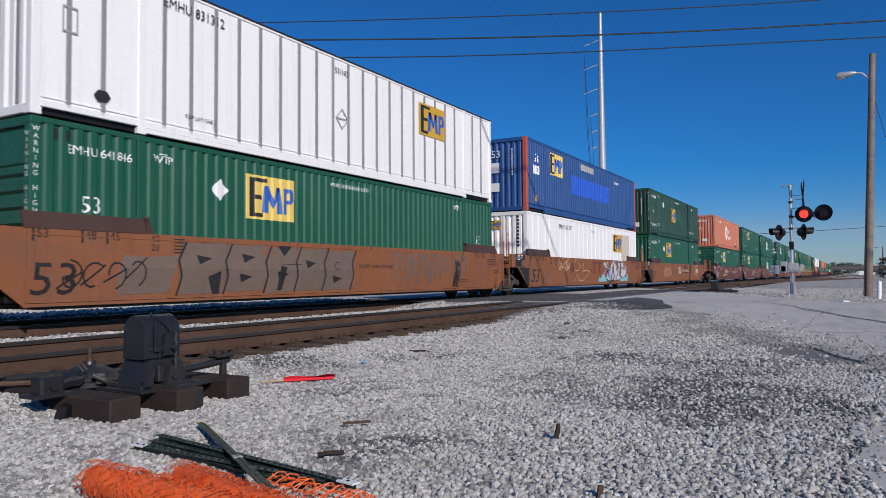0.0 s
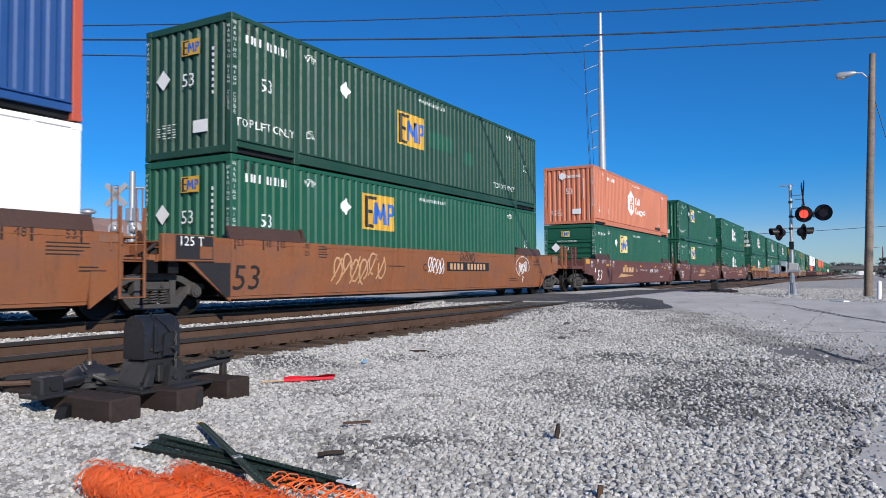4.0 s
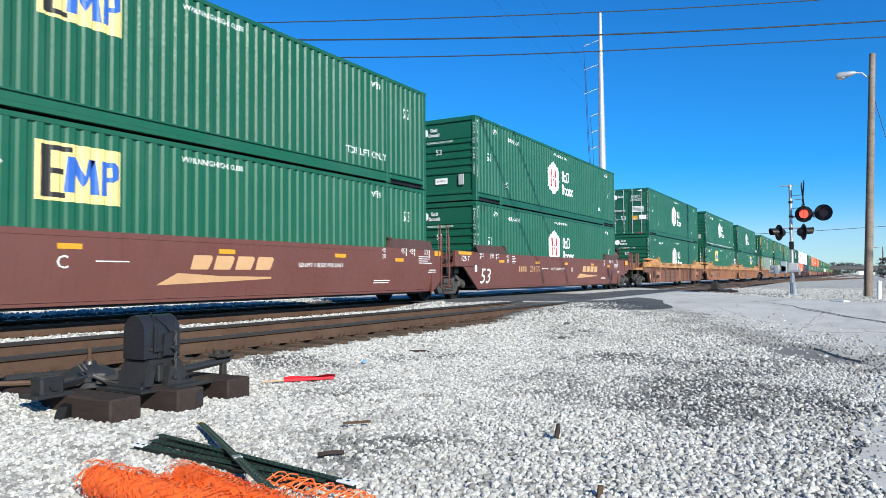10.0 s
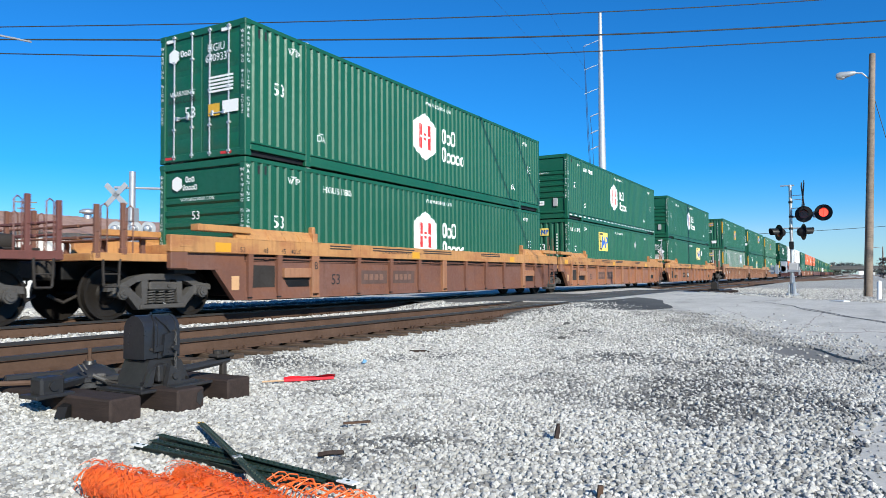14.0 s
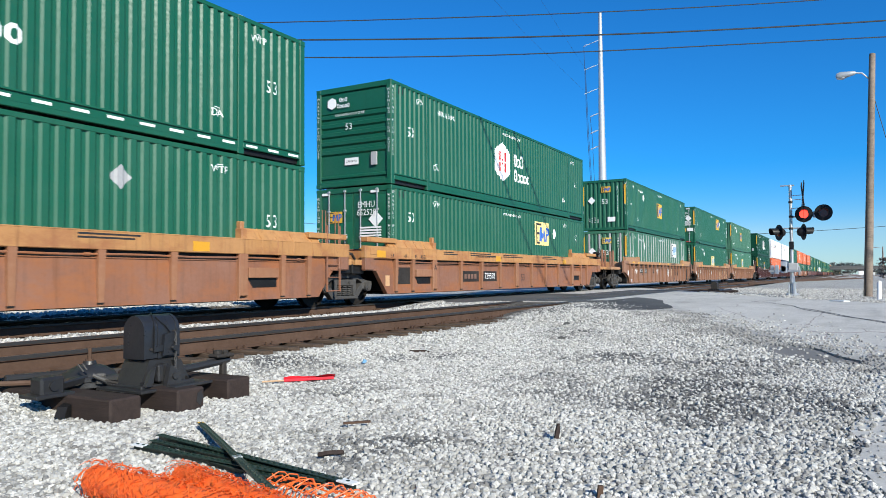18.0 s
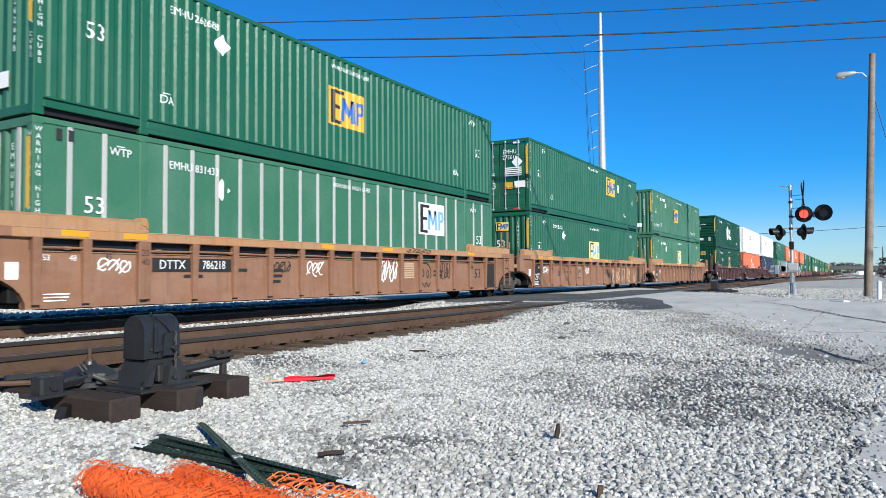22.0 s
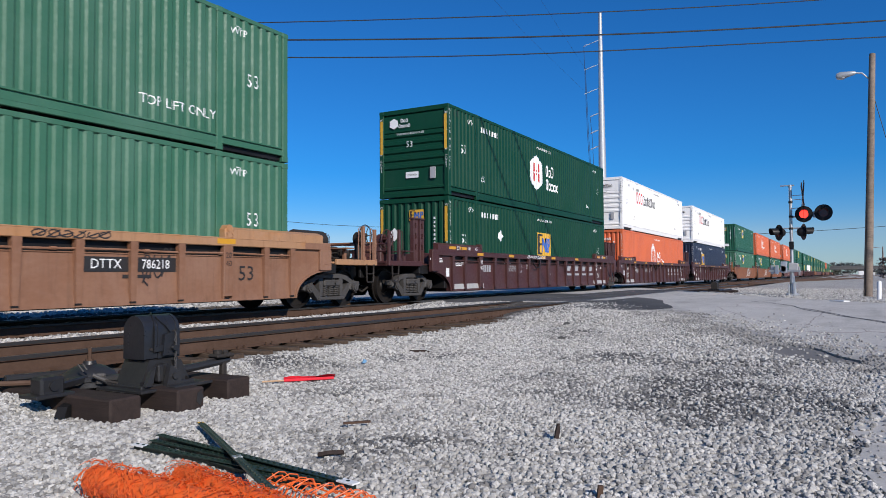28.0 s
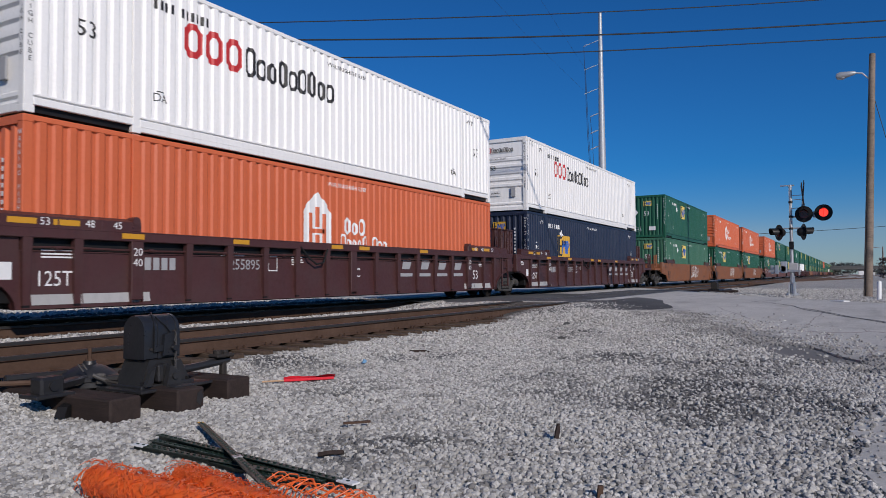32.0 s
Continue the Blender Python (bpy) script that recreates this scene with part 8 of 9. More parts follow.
def net_roll(a, b, r, seed, label):
    """A roll of plastic fence: slack hoops round a core, and loose strands."""
    a, b = Vector(a), Vector(b)
    t = thing("fence_roll", label, "fence roll", group="orange fence rolls")
    n = (b - a).length
    m = Matrix.Translation(a) @ (b - a).to_track_quat("X", "Z").to_matrix().to_4x4()
    t.matrix_basis = m
    rnd = random.Random(seed)
    core = Geo()
    rows = []
    for i in range(40):
        x = n * i / 39
        rows.append([(x, r * 0.80 * (1 + 0.08 * noise.noise((x * 7, math.cos(k) * 2, math.sin(k) * 2 + seed))) * math.cos(k),
                      r * 0.80 * (1 + 0.08 * noise.noise((x * 7, math.cos(k) * 2, math.sin(k) * 2 + seed))) * math.sin(k)) for k in np.linspace(0, 2 * math.pi, 25)])
    core.grid(rows)
    part("core", core, "orange_net", t, "tightly rolled orange plastic fence")
    for layer in range(3):
        g = Geo()
        for i in range(330):
            x, k = rnd.uniform(-0.03, n), rnd.uniform(0, 6.283)
            rr = r * rnd.uniform(0.82, 1.06)
            span, lean, w = rnd.uniform(0.35, 1.0), rnd.uniform(-0.09, 0.09), rnd.uniform(0.0016, 0.0038)
            pts = []
            for j in range(6):
                u = j / 5
                lift = rr * (1 + rnd.uniform(-0.02, 0.02)) + 0.16 * r * math.sin(math.pi * u) * rnd.uniform(0.2, 1.0)
                pts.append((x + lean * u + rnd.uniform(-0.006, 0.006), lift * math.cos(k + span * u), lift * math.sin(k + span * u)))
            for p, q in zip(pts, pts[1:]):
                g.v += [(p[0] - w * 1.6, p[1], p[2]), (p[0] + w * 1.6, p[1], p[2]), (q[0] + w * 1.6, q[1], q[2]), (q[0] - w * 1.6, q[1], q[2]),
                        (p[0], p[1] * 0.975, p[2] * 0.975), (q[0], q[1] * 0.975, q[2] * 0.975)]
                o = len(g.v) - 6
                g.f += [(o, o + 1, o + 2, o + 3), (o, o + 3, o + 5, o + 4), (o + 1, o + 4, o + 5, o + 2)]
        part("strand_layer", g, "orange_net", t, "loose stringy plastic strands", kind="stuff")
    return t


net_roll((2.37, 3.40, -0.305), (2.24, 1.60, -0.297), 0.090, 3, "frayed roll of orange plastic snow fence on gravel")
net_roll((2.62, 3.05, -0.312), (2.28, 1.60, -0.305), 0.080, 8, "second roll of orange plastic fence beside posts")
loose = thing("fence_strip", "loose curled strip of orange plastic fence on posts", "plastic fence", (2.78, 2.40, -0.345))
web_g = Geo()
rnd = random.Random(21)
for i in range(26):
    y, x = 0.22 - 0.026 * i, 0.05 - 0.004 * i
    h = rnd.uniform(0.03, 0.075)
    pts = [(x + 0.10 + rnd.uniform(-0.02, 0.03), y, 0.0), (x + 0.07, y + rnd.uniform(-0.02, 0.02), h * 0.8), (x + 0.02, y + rnd.uniform(-0.02, 0.02), h), (x - 0.04, y + 0.02, h * 0.6), (x - 0.10, y + rnd.uniform(-0.03, 0.03), 0.0)]
    web_g.tube(pts, 0.0035, 5)
for x, z in ((0.05, 0.05), (-0.03, 0.045)):
    web_g.tube([(x - 0.004 * i, 0.22 - 0.026 * i, z + rnd.uniform(-0.012, 0.012)) for i in range(26)], 0.004, 5)
part("strip", web_g, "orange_net", loose, kind="stuff")

flag = thing("marker_flag", "red cloth flag on a pale wooden stick on gravel", "flag", Matrix.Translation((5.55, 5.28, -0.345)) @ (Vector((6.12, 4.80, -0.345)) - Vector((5.55, 5.28, -0.345))).to_track_quat("X", "Z").to_matrix().to_4x4())
part("stick", Geo().cyl((0, 0, 0), (0.70, 0, 0.0), 0.009, n=8), "stick", flag, "pale round stick")
cloth = Geo()
top = [[(0.22 + 0.54 * i / 10, 0.012 + j / 4 * (0.02 + 0.13 * i / 10) * (1 if i < 10 else 0.9), 0.012 + 0.010 * math.sin(i * 0.9 + j) + (0.02 if j == 0 else 0.0)) for j in range(5)] for i in range(11)]
low = [[(x, y, z - 0.006) for x, y, z in r] for r in top]
cloth.grid(top).grid(low)
cloth.box(0.22, 0.74, -0.014, 0.016, -0.012, 0.016, 0.004)
part("cloth", cloth, "red_cloth", flag, "crumpled red cloth")

# ---- litter on the gravel ----
def litter(name, label, category, verts, at, material):
    tagged(part(name, Geo().plate(verts, -0.012, 0.012), material, label=label, at=at), category=category)


litter("wood_scrap", "dark splintered wood scrap standing in gravel", "wood scrap", [(-0.012, -0.06), (0.010, -0.06), (0.016, 0.02), (0.008, 0.075), (-0.006, 0.07), (-0.012, 0.02)], pose(4.55, 1.72, -0.33, -8, 12, -50), "tie_dark")
litter("wood_scrap", "flat dark wood scrap on gravel", "wood scrap", [(-0.16, 0), (0.15, 0.0), (0.19, 0.02), (0.1, 0.045), (-0.12, 0.03)], pose(8.79, 5.39, -0.36, 0, 5, -38), "tie_dark")
litter("wood_scrap", "curved dark bark piece on gravel", "wood scrap", [(-0.08, 0), (0.0, 0.028), (0.08, 0.02), (0.07, 0.045), (-0.02, 0.05), (-0.08, 0.025)], pose(3.56, 2.82, -0.372, 60, 0, -45), "tie_dark")
litter("wood_scrap", "thin brown stick on gravel", "wood scrap", [(-0.10, 0), (0.10, 0.005), (0.10, 0.02), (-0.10, 0.015)], pose(4.35, 3.2, -0.36, 0, 0, -50), "rail_rust")
litter("stone_lump", "dark tarry lump on gravel", "lump", [(-0.07, 0), (0.06, 0), (0.075, 0.03), (0.015, 0.05), (-0.05, 0.035)], pose(13.3, 4.8, -0.22, 0, 0, -40), "asphalt_new")
litter("stone_lump", "dark tarry lump on gravel", "lump", [(-0.065, 0), (0.06, 0), (0.07, 0.025), (0.0, 0.045), (-0.06, 0.025)], pose(11.25, 4.15, -0.31, 0, 0, -60), "asphalt_new")
litter("plastic_scrap", "small blue plastic scrap on gravel", "plastic scrap", [(-0.025, 0), (0.02, 0), (0.03, 0.03), (-0.01, 0.045)], pose(7.37, 5.31, -0.345, 20, 0, -40), "lightblue_mark")
litter("wood_scrap", "short rusty rod standing in gravel", "wood scrap", [(-0.015, -0.06), (0.015, -0.06), (0.012, 0.05), (-0.012, 0.05)], pose(3.49, 1.10, -0.36, 0, 6, -60), "rail_rust")

# ---- crossing signal ----
SIG = Vector((30.18, 1.93, -0.10))
VANES = []


def flasher(sig, x, y, z, yaw, live=None):
    """One red lamp: disc, visor and lens, with an added vane that opens and shuts behind the visor."""
    m = pose(x, y, z, 0, 0, yaw)  # looks along its own -x
    disc = part("light_disc", shared("light_disc", lambda: Geo().lathe([(0.30, -0.012), (0.305, 0.0), (0.30, 0.012)], 32, pose(0, 0, 0, 0, 90, 0))), "black_paint", sig, "round black backing disc", at=m)
    part("housing", shared("light_housing", lambda: Geo().lathe([(0.17, 0.0), (0.17, 0.10), (0.11, 0.20), (0.05, 0.22)], 20, pose(0.01, 0, 0, 0, 90, 0))), "black_paint", disc)
    part("lens", shared("light_lens", lambda: Geo().lathe([(0.152, -0.004), (0.150, 0.004), (0.08, 0.022), (0.02, 0.026)], 28, pose(-0.014, 0, 0, 0, -90, 0))), "lens_on" if live else "lens_off", disc, "red lens")

    def hood():
        g = Geo()
        rows = []
        for xx in (-0.02, -0.30):
            for rr in ((0.168, 0.158) if xx > -0.1 else (0.158, 0.168)):
                rows.append([(xx - (0.0 if xx > -0.1 else 0.06 * math.sin(k)), rr * math.cos(k), rr * math.sin(k)) for k in np.linspace(-0.5, math.pi + 0.5, 17)])
        rows = [rows[0], rows[3], rows[2], rows[1], rows[0]]
        return g.grid(rows)
    part("visor", shared("light_visor", hood), "black_paint", disc, "half-round visor")
    # added vane, not part of such lamps: covers the glowing lens to blink it
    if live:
        v = part("vane", shared("light_vane", lambda: Geo().lathe([(0.157, -0.002), (0.157, 0.002), (0.01, 0.003)], 28, pose(0, 0, 0, 0, 90, 0))), "lens_off", disc, "added dark red vane that blinks the lens")
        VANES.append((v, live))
    return disc


signal = thing("crossing_signal", "railway crossing signal mast with red flashing lights", "crossing signal", Matrix.Translation(SIG))
part("mast", Geo().cyl((0, 0, 0), (0, 0, 4.15), 0.062, 0.055, 14), "galv", signal, "grey steel mast")
part("mast_base", Geo().lathe([(0.24, 0), (0.24, 0.06), (0.13, 0.12), (0.11, 0.5), (0.075, 0.55)], 14), "galv", signal)
part("mast_cap", Geo().cyl((0, 0, 4.12), (0, 0, 4.20), 0.075, n=12).box(-0.06, 0.06, -0.14, 0.34, 4.16, 4.20, 0.01), "galv", signal, "flat bracket on the mast's top")
for z in (2.50, 2.95, 3.50):
    part("band", Geo().cyl((0, 0, z), (0, 0, z + 0.08), 0.073, n=12), "steel_dark", signal)
for z in (3.0, 3.3, 3.62, 3.78):
    part("bracket", Geo().cyl((0, 0, z), (0, -0.42, z + 0.02), 0.014, n=6), "galv", signal, at=None)
for a in (-40, 40):
    part("crossbuck_board", Geo().box(-0.115, 0.115, -0.012, 0.012, -0.61, 0.61, 0.004, pose(0.0, -0.43 + 0.013 * (a > 0), 3.78, 0, a, 9)), "steel_dark", signal, "dark back of a crossbuck board")
part("crossbuck_post", Geo().cyl((0, -0.43, 2.75), (0, -0.43, 3.7), 0.025, n=8), "galv", signal)
part("light_arm", Geo().cyl((0, 0, 2.98), (0.05, -1.12, 3.0), 0.032, n=8).box(-0.05, 0.10, -0.90, -0.75, 2.92, 3.16, 0.02), "galv", signal)
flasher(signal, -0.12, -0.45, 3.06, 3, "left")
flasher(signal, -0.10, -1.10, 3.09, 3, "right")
part("light_arm", Geo().cyl((0, 0.42, 2.55), (0, -0.42, 2.55), 0.028, n=8), "galv", signal)
flasher(signal, 0.0, 0.42, 2.40, -58)
flasher(signal, 0.0, -0.42, 2.40, 112)
part("junction_box", Geo().box(-0.09, 0.09, -0.08, 0.08, 1.75, 2.05, 0.015), "black_paint", signal)
gate = thing("gate_mechanism", "grey crossing gate machine with counterweight arms", "gate machine", (30.02, 1.93, -0.10))
part("pedestal", Geo().box(-0.07, 0.07, -0.10, -0.03, 0.0, 0.75, 0.01).box(-0.07, 0.07, 0.08, 0.14, 0.0, 0.45, 0.01).box(-0.16, 0.16, -0.20, 0.2, 0.0, 0.05, 0.01), "galv", gate)
part("gear_box", Geo().box(-0.14, 0.14, -0.22, 0.10, 0.90, 1.24, 0.03).box(-0.09, 0.09, -0.28, -0.22, 0.78, 1.1, 0.02), "grey_mark", gate, "grey gear box")
part("stub", Geo().cyl((0, 0, 0.5), (0, 0, 0.9), 0.08, n=10), "galv", gate)
for dx in (-0.26, 0.26):
    arm = part("counterweight_arm", Geo().box(dx - 0.02, dx + 0.02, -0.30, 0.78, 0.90, 0.97, 0.01), "lamp_grey", gate)
    part("weight", Geo().box(dx - 0.05, dx + 0.05, 0.42 + 0.2 * (dx > 0), 0.56 + 0.2 * (dx > 0), 0.82, 1.16, 0.02), "galv", arm)
part("hinge_block", Geo().box(-0.3, 0.3, 0.16, 0.36, 0.86, 1.30, 0.02).cyl((-0.3, 0.28, 1.02), (0.3, 0.28, 1.02), 0.11, n=12), "galv", gate)

# ---- utility pole with street lamp, marker post ----
upole = thing("utility_pole", "weathered wooden utility pole with a street lamp", "utility pole", (29.28, -0.50, -0.12))
part("pole", Geo().lathe([(0.145, 0), (0.138, 1.5), (0.12, 5), (0.10, 8.55), (0.085, 8.58)], 18, pose(0, 0, 0, 2.3, 0, 0)), "pole_wood", upole, "grey weathered wooden pole")
part("lamp_arm", Geo().tube([(0, -0.26, 7.65), (-0.02, -0.02, 7.92), (-0.05, 0.20, 7.95)], 0.025, 8), "galv", upole)
part("lamp_head", Geo().lathe([(0.03, 0.0), (0.07, 0.05), (0.10, 0.25), (0.14, 0.48), (0.11, 0.60), (0.02, 0.64)], 16, pose(-0.05, 0.17, 7.96, -96, 0, 0)), "lamp_grey", upole, "oval street lamp head")
part("lamp_glass", Geo().lathe([(0.11, 0.0), (0.10, -0.05), (0.04, -0.09)], 16, pose(-0.05, 0.60, 7.86, 0, 0, 0)), "galv", upole, "dull lamp refractor")
part("guy_wire", Geo().cyl((0, -0.36, 7.0), (0.1, -1.9, 0.0), 0.012, n=6), "wire", upole, "thin guy wire")
part("conduit", Geo().cyl((-0.15, 0.08, 0.0), (-0.13, -0.20, 7.0), 0.018, n=6), "steel_dark", upole)
tagged(part("marker_post", Geo().lathe([(0.065, 0), (0.065, 0.56), (0.05, 0.60), (0.01, 0.62)], 14, pose(26.17, -0.74, -0.12, 2, 4, 0)), "white_mark", label="short white plastic marker post in gravel"), category="marker post")
tagged(part("kerb_stone", Geo().box(-0.3, 0.3, -0.1, 0.1, 0.0, 0.05, 0.01), "white_mark", label="small pale slab at the road's edge", at=pose(23.9, 0.32, -0.10, 0, 0, 40)), category="slab")

# ---- power lines ----
def cable(name, label, pts, r):
    g = Geo()
    n = 40
    xs = np.linspace(0, 1, len(pts))
    cur = [tuple(float(np.polyval(np.polyfit(xs, [p[i] for p in pts], min(3, len(pts) - 1)), u)) for i in range(3)) for u in np.linspace(0, 1, n)]
    g.tube(cur, r, 6)
    return tagged(part(name, g, "wire", label=label), category="cable", group="overhead cables")


def nearer(p, d=40 / 70):
    return tuple(e + (q - e) * d for e, q in zip(EYE, p))


cable("cable", "thin overhead power cable against the sky", [nearer(p) for p in ((37.42, 74.23, 25.23), (52.01, 48.41, 25.51), (67.58, 20.82, 26.28), (83.29, -7.08, 28.03))], 0.028)
cable("cable", "thick overhead cable against the sky", [nearer(p) for p in ((37.45, 74.26, 24.07), (53.81, 45.35, 23.79), (67.65, 20.88, 24.08), (83.36, -7.02, 25.5))], 0.042)
cable("cable", "thin overhead power cable against the sky", [nearer(p) for p in ((37.49, 74.29, 22.76), (55.62, 42.29, 22.06), (67.69, 20.92, 22.49), (83.41, -6.98, 23.86))], 0.030)
clamp = thing("insulator", "white insulator clamp on the overhead cable", "insulator", nearer((39.0, 71.4, 24.05)))
part("clamp", Geo().tube([(-0.8, 1.2, 0.1), (0, 0, 0.22), (0.9, -1.5, -0.15)], 0.06, 8), "galv", clamp)
# line over the road whose shadow falls across the train
for x, z in ((14.7, 13.4), (17.2, 13.7)):
    cable("cable", "overhead cable above the crossing", [(x, -30, z + 0.4), (x, 15, z), (x, 60, z + 0.4)], 0.045)
for y in (-30, 60):
    p = thing("utility_pole", "tall wooden utility pole carrying the road cables", "utility pole", (16.0, y, -0.4))
    part("pole", Geo().lathe([(0.2, 0), (0.13, 14.4)], 14), "pole_wood", p)
    part("cross_arm", Geo().box(-1.7, 1.7, -0.06, 0.06, 13.8, 13.95, 0.01), "pole_wood", p)

tower = thing("power_tower", "tall grey steel monopole with insulator arms", "power pole", (104.2, 31.7, -0.4))
part("shaft", Geo().lathe([(0.72, 0), (0.62, 12), (0.40, 28), (0.24, 40.4)], 18), "tower", tower, "tapered steel shaft")
side_dir = Vector((-0.4924, 0.8704, 0))
for k, (zz, n) in enumerate(((36.2, 2.5), (32.6, 2.5), (29.0, 2.5), (25.3, 1.7), (22.8, 1.7), (20.4, 1.7))):
    g = Geo()
    g.tube([tuple(Vector((0, 0, zz)) + side_dir * 0.3), tuple(Vector((0, 0, zz - 0.9 * n / 2.5)) + side_dir * n)], 0.035, 6)
    for i in range(9):
        u = 0.25 + 0.7 * i / 8
        c = Vector((0, 0, zz - 0.9 * n / 2.5 * u)) + side_dir * (0.3 + (n - 0.3) * u)
        g.cyl(tuple(c - side_dir * 0.03), tuple(c + side_dir * 0.03), 0.10, n=8)
    part("insulator_arm", g, "galv", tower, "string of grey insulators")
for o, z0 in ((2.5, 35.3), (2.3, 32.0), (1.7, 24.7)):
    part("jumper_wire", Geo().tube([tuple(Vector((0, 0, z0)) + side_dir * o), tuple(Vector((0, 0, 22)) + side_dir * (o * 0.85)), tuple(Vector((0, 0, 8)) + side_dir * (o * 0.55))], 0.03, 5), "wire", tower, "thin vertical wire")
for x, y, h in ((21.3, 42.6, 14.9), (47.7, -4.2, 17.2)):
    p = thing("utility_pole", "tall wooden utility pole carrying three cables", "utility pole", (x, y, -0.4))
    part("pole", Geo().lathe([(0.2, 0), (0.13, h)], 14), "pole_wood", p)
    for z in (0.4, 1.2, 2.0):
        part("cross_arm", Geo().box(-0.3, 0.3, -0.3, 0.3, h - z - 0.1, h - z, 0.01), "pole_wood", p)
cable("cable", "thin low wire beyond the crossing", [(104.2, 31.7, 6.3), (106, 12, 6.2), (108, -9, 7.0)], 0.03)
p = thing("utility_pole", "far slim pole holding the low wire", "utility pole", (108, -9, -0.4))
part("pole", Geo().lathe([(0.16, 0), (0.10, 8.0)], 10), "pole_wood", p)
for p, q in (((102.9, 33.8, 28.1), (50, 30.4, 30.5)), ((102.9, 33.8, 31.7), (56, 28.5, 36.0))):
    part("transmission_line", Geo().tube([tuple(Vector(c) - Vector((104.2, 31.7, -0.4))) for c in (p, tuple((a + b) / 2 - (0.6 if i == 2 else 0) for i, (a, b) in enumerate(zip(p, q))), q)], 0.010, 5), "wire", tower)
# ---- behind the train: warehouse, rear signal ----
hall = thing("warehouse", "long low white warehouse with a rust-stained metal roof", "warehouse", (0, 0, 0))
part("wall", Geo().box(-25, 44, 40, 40.3, -0.4, 3.5).box(-25, 44, 51.7, 52, -0.4, 3.5).box(-25, -24.7, 40.3, 51.7, -0.4, 3.5).box(43.7, 44, 40.3, 51.7, -0.4, 3.5), "wall_white", hall, "whitewashed block wall")
for y0, y1, z0, z1 in ((39.5, 46, 3.4, 5.0), (52.5, 46, 3.4, 5.0)):
    rows = []
    for i in range(232):
        x = -25.5 + i * 0.3027
        d = 0.03 if i % 2 else 0
        rows.append([(x, y0, z0 + d), (x, (y0 + y1) / 2, (z0 + z1) / 2 + d), (x, y1, z1 + d)])
    part("roof_slope", Geo().grid(rows), "roof_rust", hall, "corrugated metal roof with rust streaks")
for x in (24.2, 31.0, 40.5):
    part("roof_vent", Geo().lathe([(0.25, 0), (0.25, 0.35), (0.55, 0.42), (0.55, 0.55), (0.3, 0.68), (0.05, 0.72)], 14, pose(x, 45.6, 4.85)), "galv", hall, "round roof ventilator")
for x in (5, 14, 27, 36):
    part("loading_door", Geo().box(x, x + 2.6, 39.94, 40.0, -0.3, 2.4, 0.02), "galv", hall, "grey roller door")

rear = thing("crossing_signal", "silver crossing signal on the far side of the tracks", "crossing signal", (19.3, 25.5, -0.3))
part("mast", Geo().cyl((0, 0, 0), (0, 0, 5.4), 0.14, 0.13, 14), "galv", rear, "silver steel mast")
for a in (-45, 45):
    part("crossbuck_board", Geo().box(-0.11, 0.11, -0.015, 0.015, -0.62, 0.62, 0.004, pose(-0.35, 0.55, 4.45, 0, a, -66)), "lamp_grey", rear, "crossbuck board")
part("cross_tube", Geo().cyl((-0.4, 0.6, 4.75), (0.75, -0.85, 4.72), 0.05, n=8), "galv", rear)
for x, y in ((-0.38, 0.5), (0.02, -0.12), (0.35, -0.55)):
    part("light_disc", Geo().lathe([(0.30, -0.02), (0.31, 0), (0.30, 0.02)], 24, pose(x, y, 3.05, 0, 90, 35)), "lamp_grey", rear)
    part("lamp_housing", Geo().lathe([(0.17, 0), (0.17, 0.12), (0.1, 0.24), (0.03, 0.26)], 16, pose(x, y, 3.05, 0, -90, 35)), "galv", rear)
part("control_box", Geo().box(-0.2, 0.2, -0.2, 0.2, 3.35, 3.9, 0.03), "galv", rear)

for x, y, h in ((103.2, 121.6, 16.5), (87.5, 149.2, 17.8)):
    p = thing("utility_pole", "far wooden utility pole with a crossarm", "utility pole", (x, y, -0.4))
    part("pole", Geo().lathe([(0.25, 0), (0.16, h)], 10), "pole_wood", p)
    part("cross_arm", Geo().box(-2.0, 2.0, -0.1, 0.1, h - 0.7, h - 0.45, 0, pose(0, 0, 0, 0, 0, -35)), "pole_wood", p)
    part("cross_arm", Geo().box(-1.6, 1.6, -0.1, 0.1, h - 2.0, h - 1.75, 0, pose(0, 0, 0, 0, 0, -35)), "pole_wood", p)
cable("cable", "far sagging wires beyond the warehouse", [(103.2, 121.6, 15.5), (140, 110, 13.5), (180, 96, 15)], 0.05)
mast = thing("radio_mast", "thin dark mast behind the train", "mast", (135, 28.8, -0.4))
part("pole", Geo().lathe([(0.10, 0), (0.06, 11.2)], 8), "steel_dark", mast)

# ---- along the line to the right ----
bridge = thing("road_bridge", "low dark concrete road bridge across the yard", "bridge", (480, 0, -0.4))
part("deck", Geo().box(-6, 6, -140, 150, 3.5, 5.0, 0.1), "bridge_grey", bridge, "grey bridge deck")
part("parapet", Geo().box(-6.2, -5.9, -140, 150, 5.0, 5.6, 0.05), "bridge_grey", bridge)
for y in (-72, -45, -18, 26, 52, 80):
    part("pier", Geo().box(-4, 4, y - 0.7, y + 0.7, 0, 3.5, 0.1), "bridge_grey", bridge)


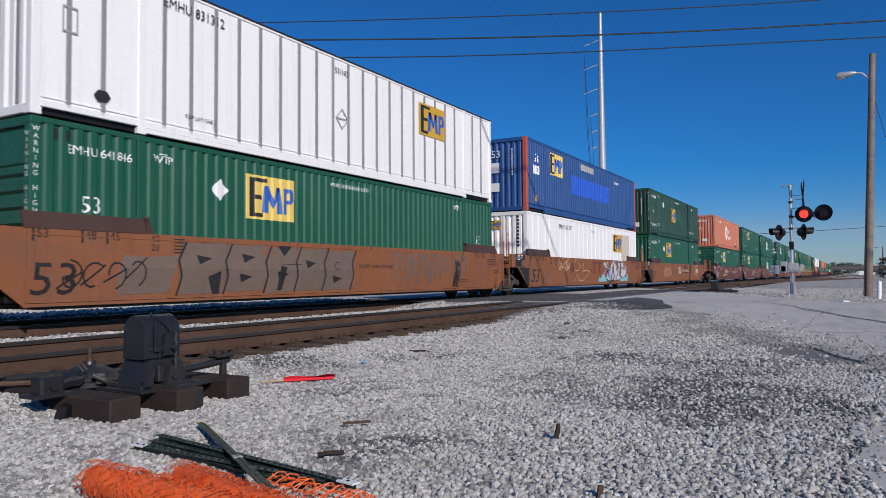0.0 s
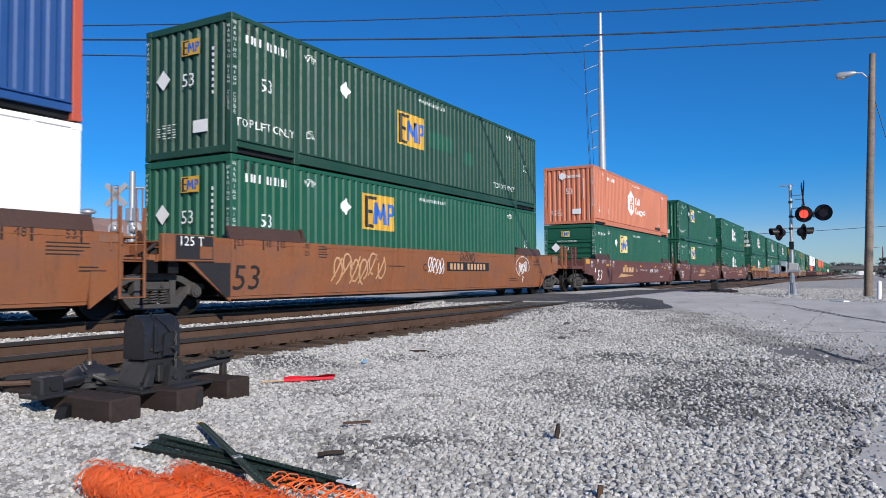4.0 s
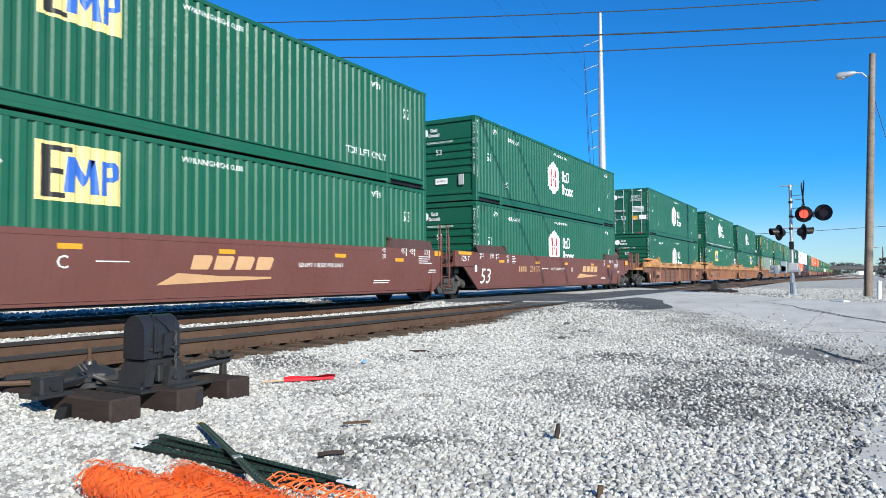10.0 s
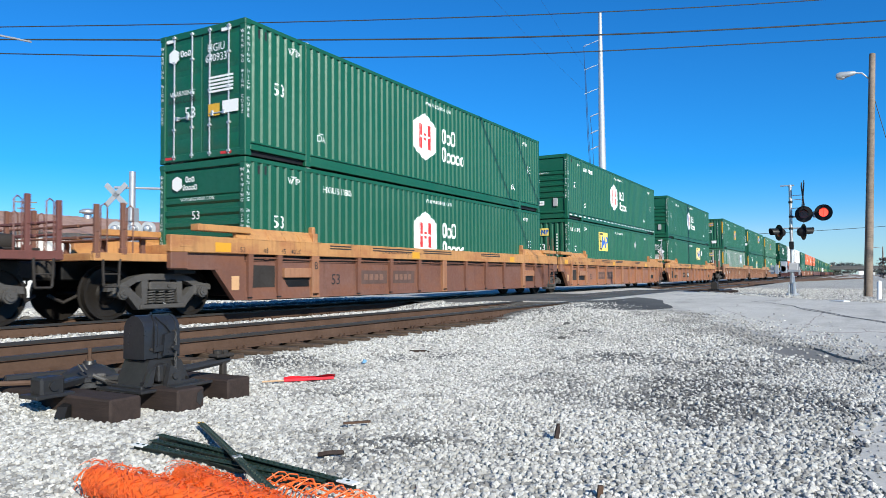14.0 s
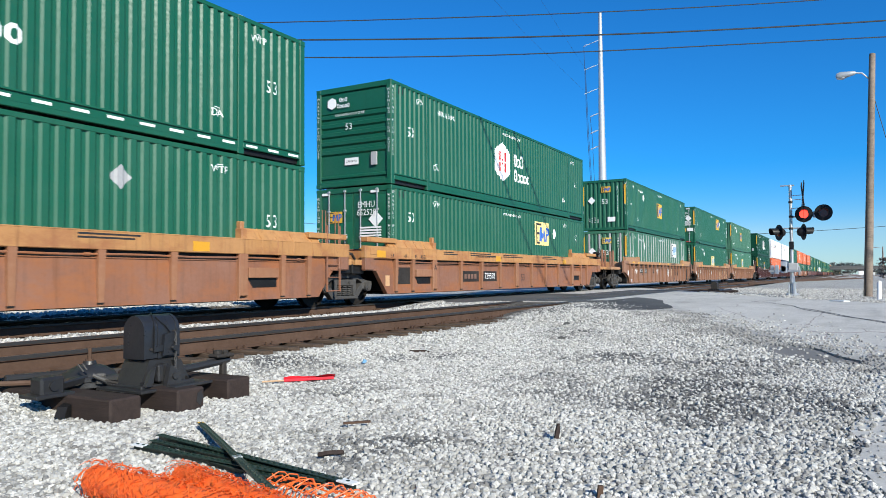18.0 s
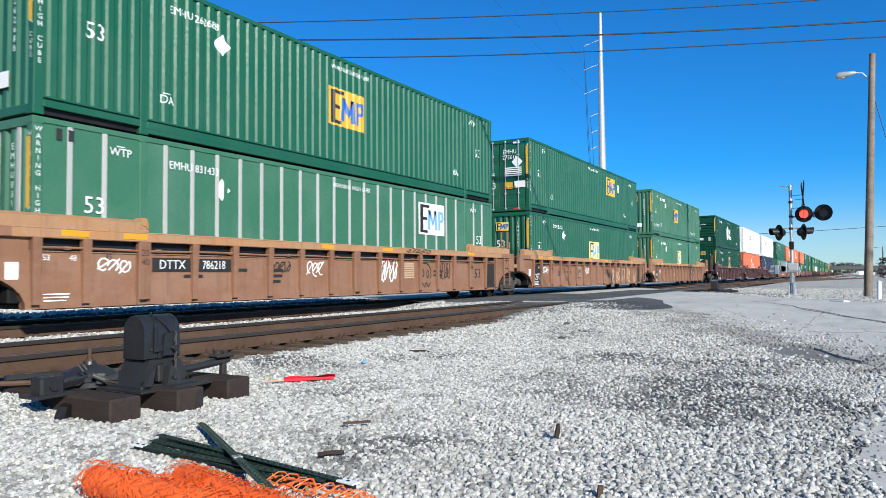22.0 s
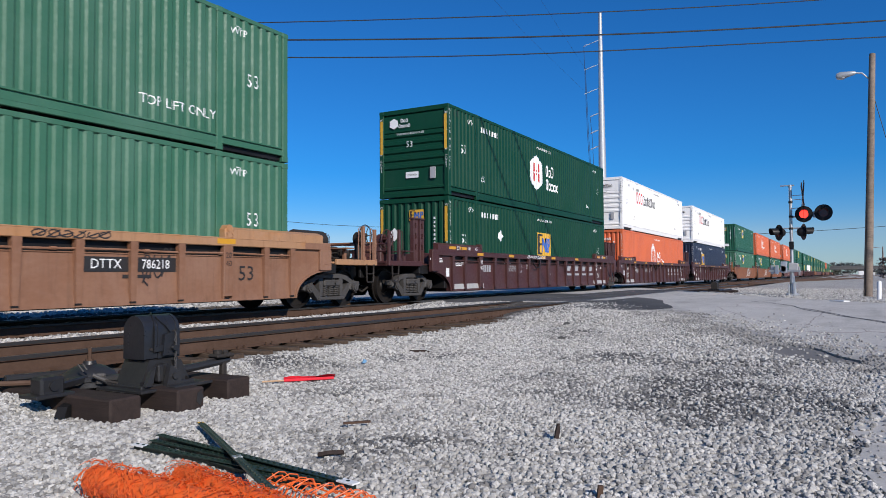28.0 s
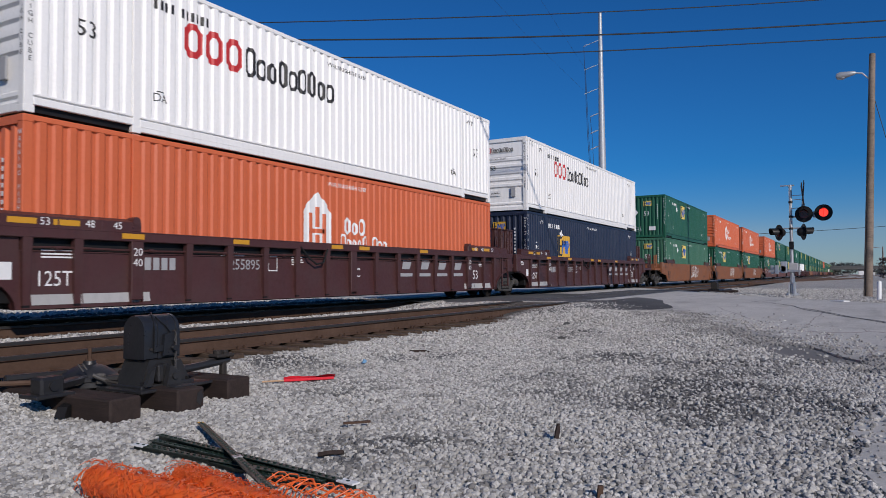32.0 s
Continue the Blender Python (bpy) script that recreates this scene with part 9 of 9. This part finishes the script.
def crown(n, rx, ry, rz, leaf, seed, bottom=0.25):
    """Loose clumps of small leaves round a crown, uneven with gaps."""
    r = random.Random(seed)
    g = Geo()
    clumps = [(r.gauss(0, 0.42) * rx, r.gauss(0, 0.42) * ry, (bottom + (1 - bottom) * r.random() ** 0.8) * rz, r.uniform(0.12, 0.3) * rx) for _ in range(26)]
    for i in range(n):
        cx, cy, cz, cr = clumps[i % 26]
        p = Vector((cx + r.gauss(0, 0.55) * cr, cy + r.gauss(0, 0.55) * cr, cz + r.gauss(0, 0.4) * cr))
        u = Vector((r.gauss(0, 1), r.gauss(0, 1), r.gauss(0, 1))).normalized() * leaf * r.uniform(0.6, 1.4)
        w = u.orthogonal().normalized() * leaf * 0.45
        g.add([p - u, p + w, p + u, p - w], [(0, 1, 2, 3)])
    return g


def tree(x, y, h, rx, seed, leaf="leaf_dark", label="far evergreen tree on the skyline, paled for haze", n=900, size=0.5):
    t = thing("tree", label, "tree", (x, y, -0.4), "far trees")
    r = random.Random(seed)
    trunk = Geo().lathe([(rx * 0.09, 0), (rx * 0.06, h * 0.5), (rx * 0.015, h * 0.95)], 9)
    for i in range(7):
        a, z = r.uniform(0, 6.283), h * r.uniform(0.3, 0.75)
        trunk.tube([(0, 0, z), (math.cos(a) * rx * 0.35, math.sin(a) * rx * 0.35, z + h * 0.1), (math.cos(a) * rx * 0.6, math.sin(a) * rx * 0.6, z + h * 0.2)], rx * 0.02, 5)
    part("trunk", trunk, "bark", t)
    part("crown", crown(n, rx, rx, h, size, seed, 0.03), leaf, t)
    return t


r = random.Random(12)
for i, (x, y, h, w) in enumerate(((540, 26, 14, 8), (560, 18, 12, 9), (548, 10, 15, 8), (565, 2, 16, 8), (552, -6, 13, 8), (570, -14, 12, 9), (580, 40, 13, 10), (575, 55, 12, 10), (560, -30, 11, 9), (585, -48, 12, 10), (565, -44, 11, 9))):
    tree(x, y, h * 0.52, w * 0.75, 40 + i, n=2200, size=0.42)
for i, (x, y, h, w) in enumerate(((104, -4.9, 3.0, 2.0), (110, -8.5, 3.8, 2.8), (100, -9.5, 3.4, 2.6), (120, -9, 4.4, 2.6))):
    tree(x, y, h, w, 70 + i, "twig", "bare brown winter bush beside the yard", 1500, 0.16)
# dim low things along the yard
for i, (x, y, w, h, m, lab) in enumerate(((330, -3.5, 4, 2.2, "white", "far pale parked truck in the yard"), (300, -6.5, 4, 1.6, "wall_white", "far pale parked car in the yard"), (280, 1.5, 3, 1.2, "concrete", "far grey equipment box"))):
    v = thing("parked_vehicle", lab, "vehicle", (x, y, -0.4))
    part("body", Geo().box(-w / 2, w / 2, -1.0, 1.0, 0.4, h, 0.15), m, v)
    part("cab", Geo().box(-w / 4, w / 4, -0.9, 0.9, h, h + 0.5, 0.15), "steel_dark", v)
    for dx in (-w / 3, w / 3):
        for dy in (-0.9, 0.9):
            part("wheel", shared("vehicle_wheel", lambda: Geo().cyl((0, -0.12, 0.38), (0, 0.12, 0.38), 0.38, n=14)), "rubber", v, at=(dx, dy, 0))
lamp2 = thing("street_lamp", "far thin street lamp on a pole", "street lamp", (140.6, -4.7, -0.4))
part("pole", Geo().lathe([(0.14, 0), (0.09, 5.6)], 8), "pole_wood", lamp2)
part("lamp_arm", Geo().tube([(0, 0, 5.3), (-0.1, 0.9, 5.5)], 0.04, 6), "galv", lamp2)
part("lamp_head", Geo().box(-0.2, 0.2, 0.8, 1.5, 5.42, 5.58, 0.04), "lamp_grey", lamp2)
# yard tracks bending away beside the main line
for k, (y0, bend) in enumerate(((3.2, -0.00016), (-1.5, -0.00022))):
    t = thing("track", "distant yard track bending away", "railway track", kind="structure")
    for s in (-HALF, HALF):
        part("rail", Geo().sweep([(-0.05, -0.1), (0.05, -0.1), (0.05, 0.04), (-0.05, 0.04)], [(x, y0 + s + (NEAR_Y - y0) * (1 - smooth(60, 150, x)) + bend * max(0, x - 150) ** 2, 0) for x in range(60, 420, 12)]), "rail_rust", t)
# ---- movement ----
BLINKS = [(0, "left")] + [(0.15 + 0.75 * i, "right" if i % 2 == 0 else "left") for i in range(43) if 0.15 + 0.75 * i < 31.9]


def motions():
    times = [2.0 * i for i in range(17)]
    gone = [travelled(t) for t in times]
    for ob, x, z in TRAIN:
        walk(ob, [(t, Matrix.Translation((x - s, track_y(x - s), z))) for t, s in zip(times, gone)])
    # wheels roll without slipping, a row every 0.08 seconds
    ticks = [i * 0.08 for i in range(401)]
    turns = [math.degrees(travelled(t) / 0.465) for t in ticks]
    for w, x in WHEELSETS:
        walk(w, [(t, Matrix.Translation((x, 0, 0.465)) @ Matrix.Rotation(-radians(a), 4, "Y")) for t, a in zip(ticks, turns)])
    # the two crossing lights blink in turn: an added vane opens over each lens
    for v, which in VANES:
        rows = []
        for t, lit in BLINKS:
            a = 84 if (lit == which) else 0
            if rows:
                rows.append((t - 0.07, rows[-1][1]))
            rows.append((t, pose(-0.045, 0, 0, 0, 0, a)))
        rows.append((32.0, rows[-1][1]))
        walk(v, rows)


motions()
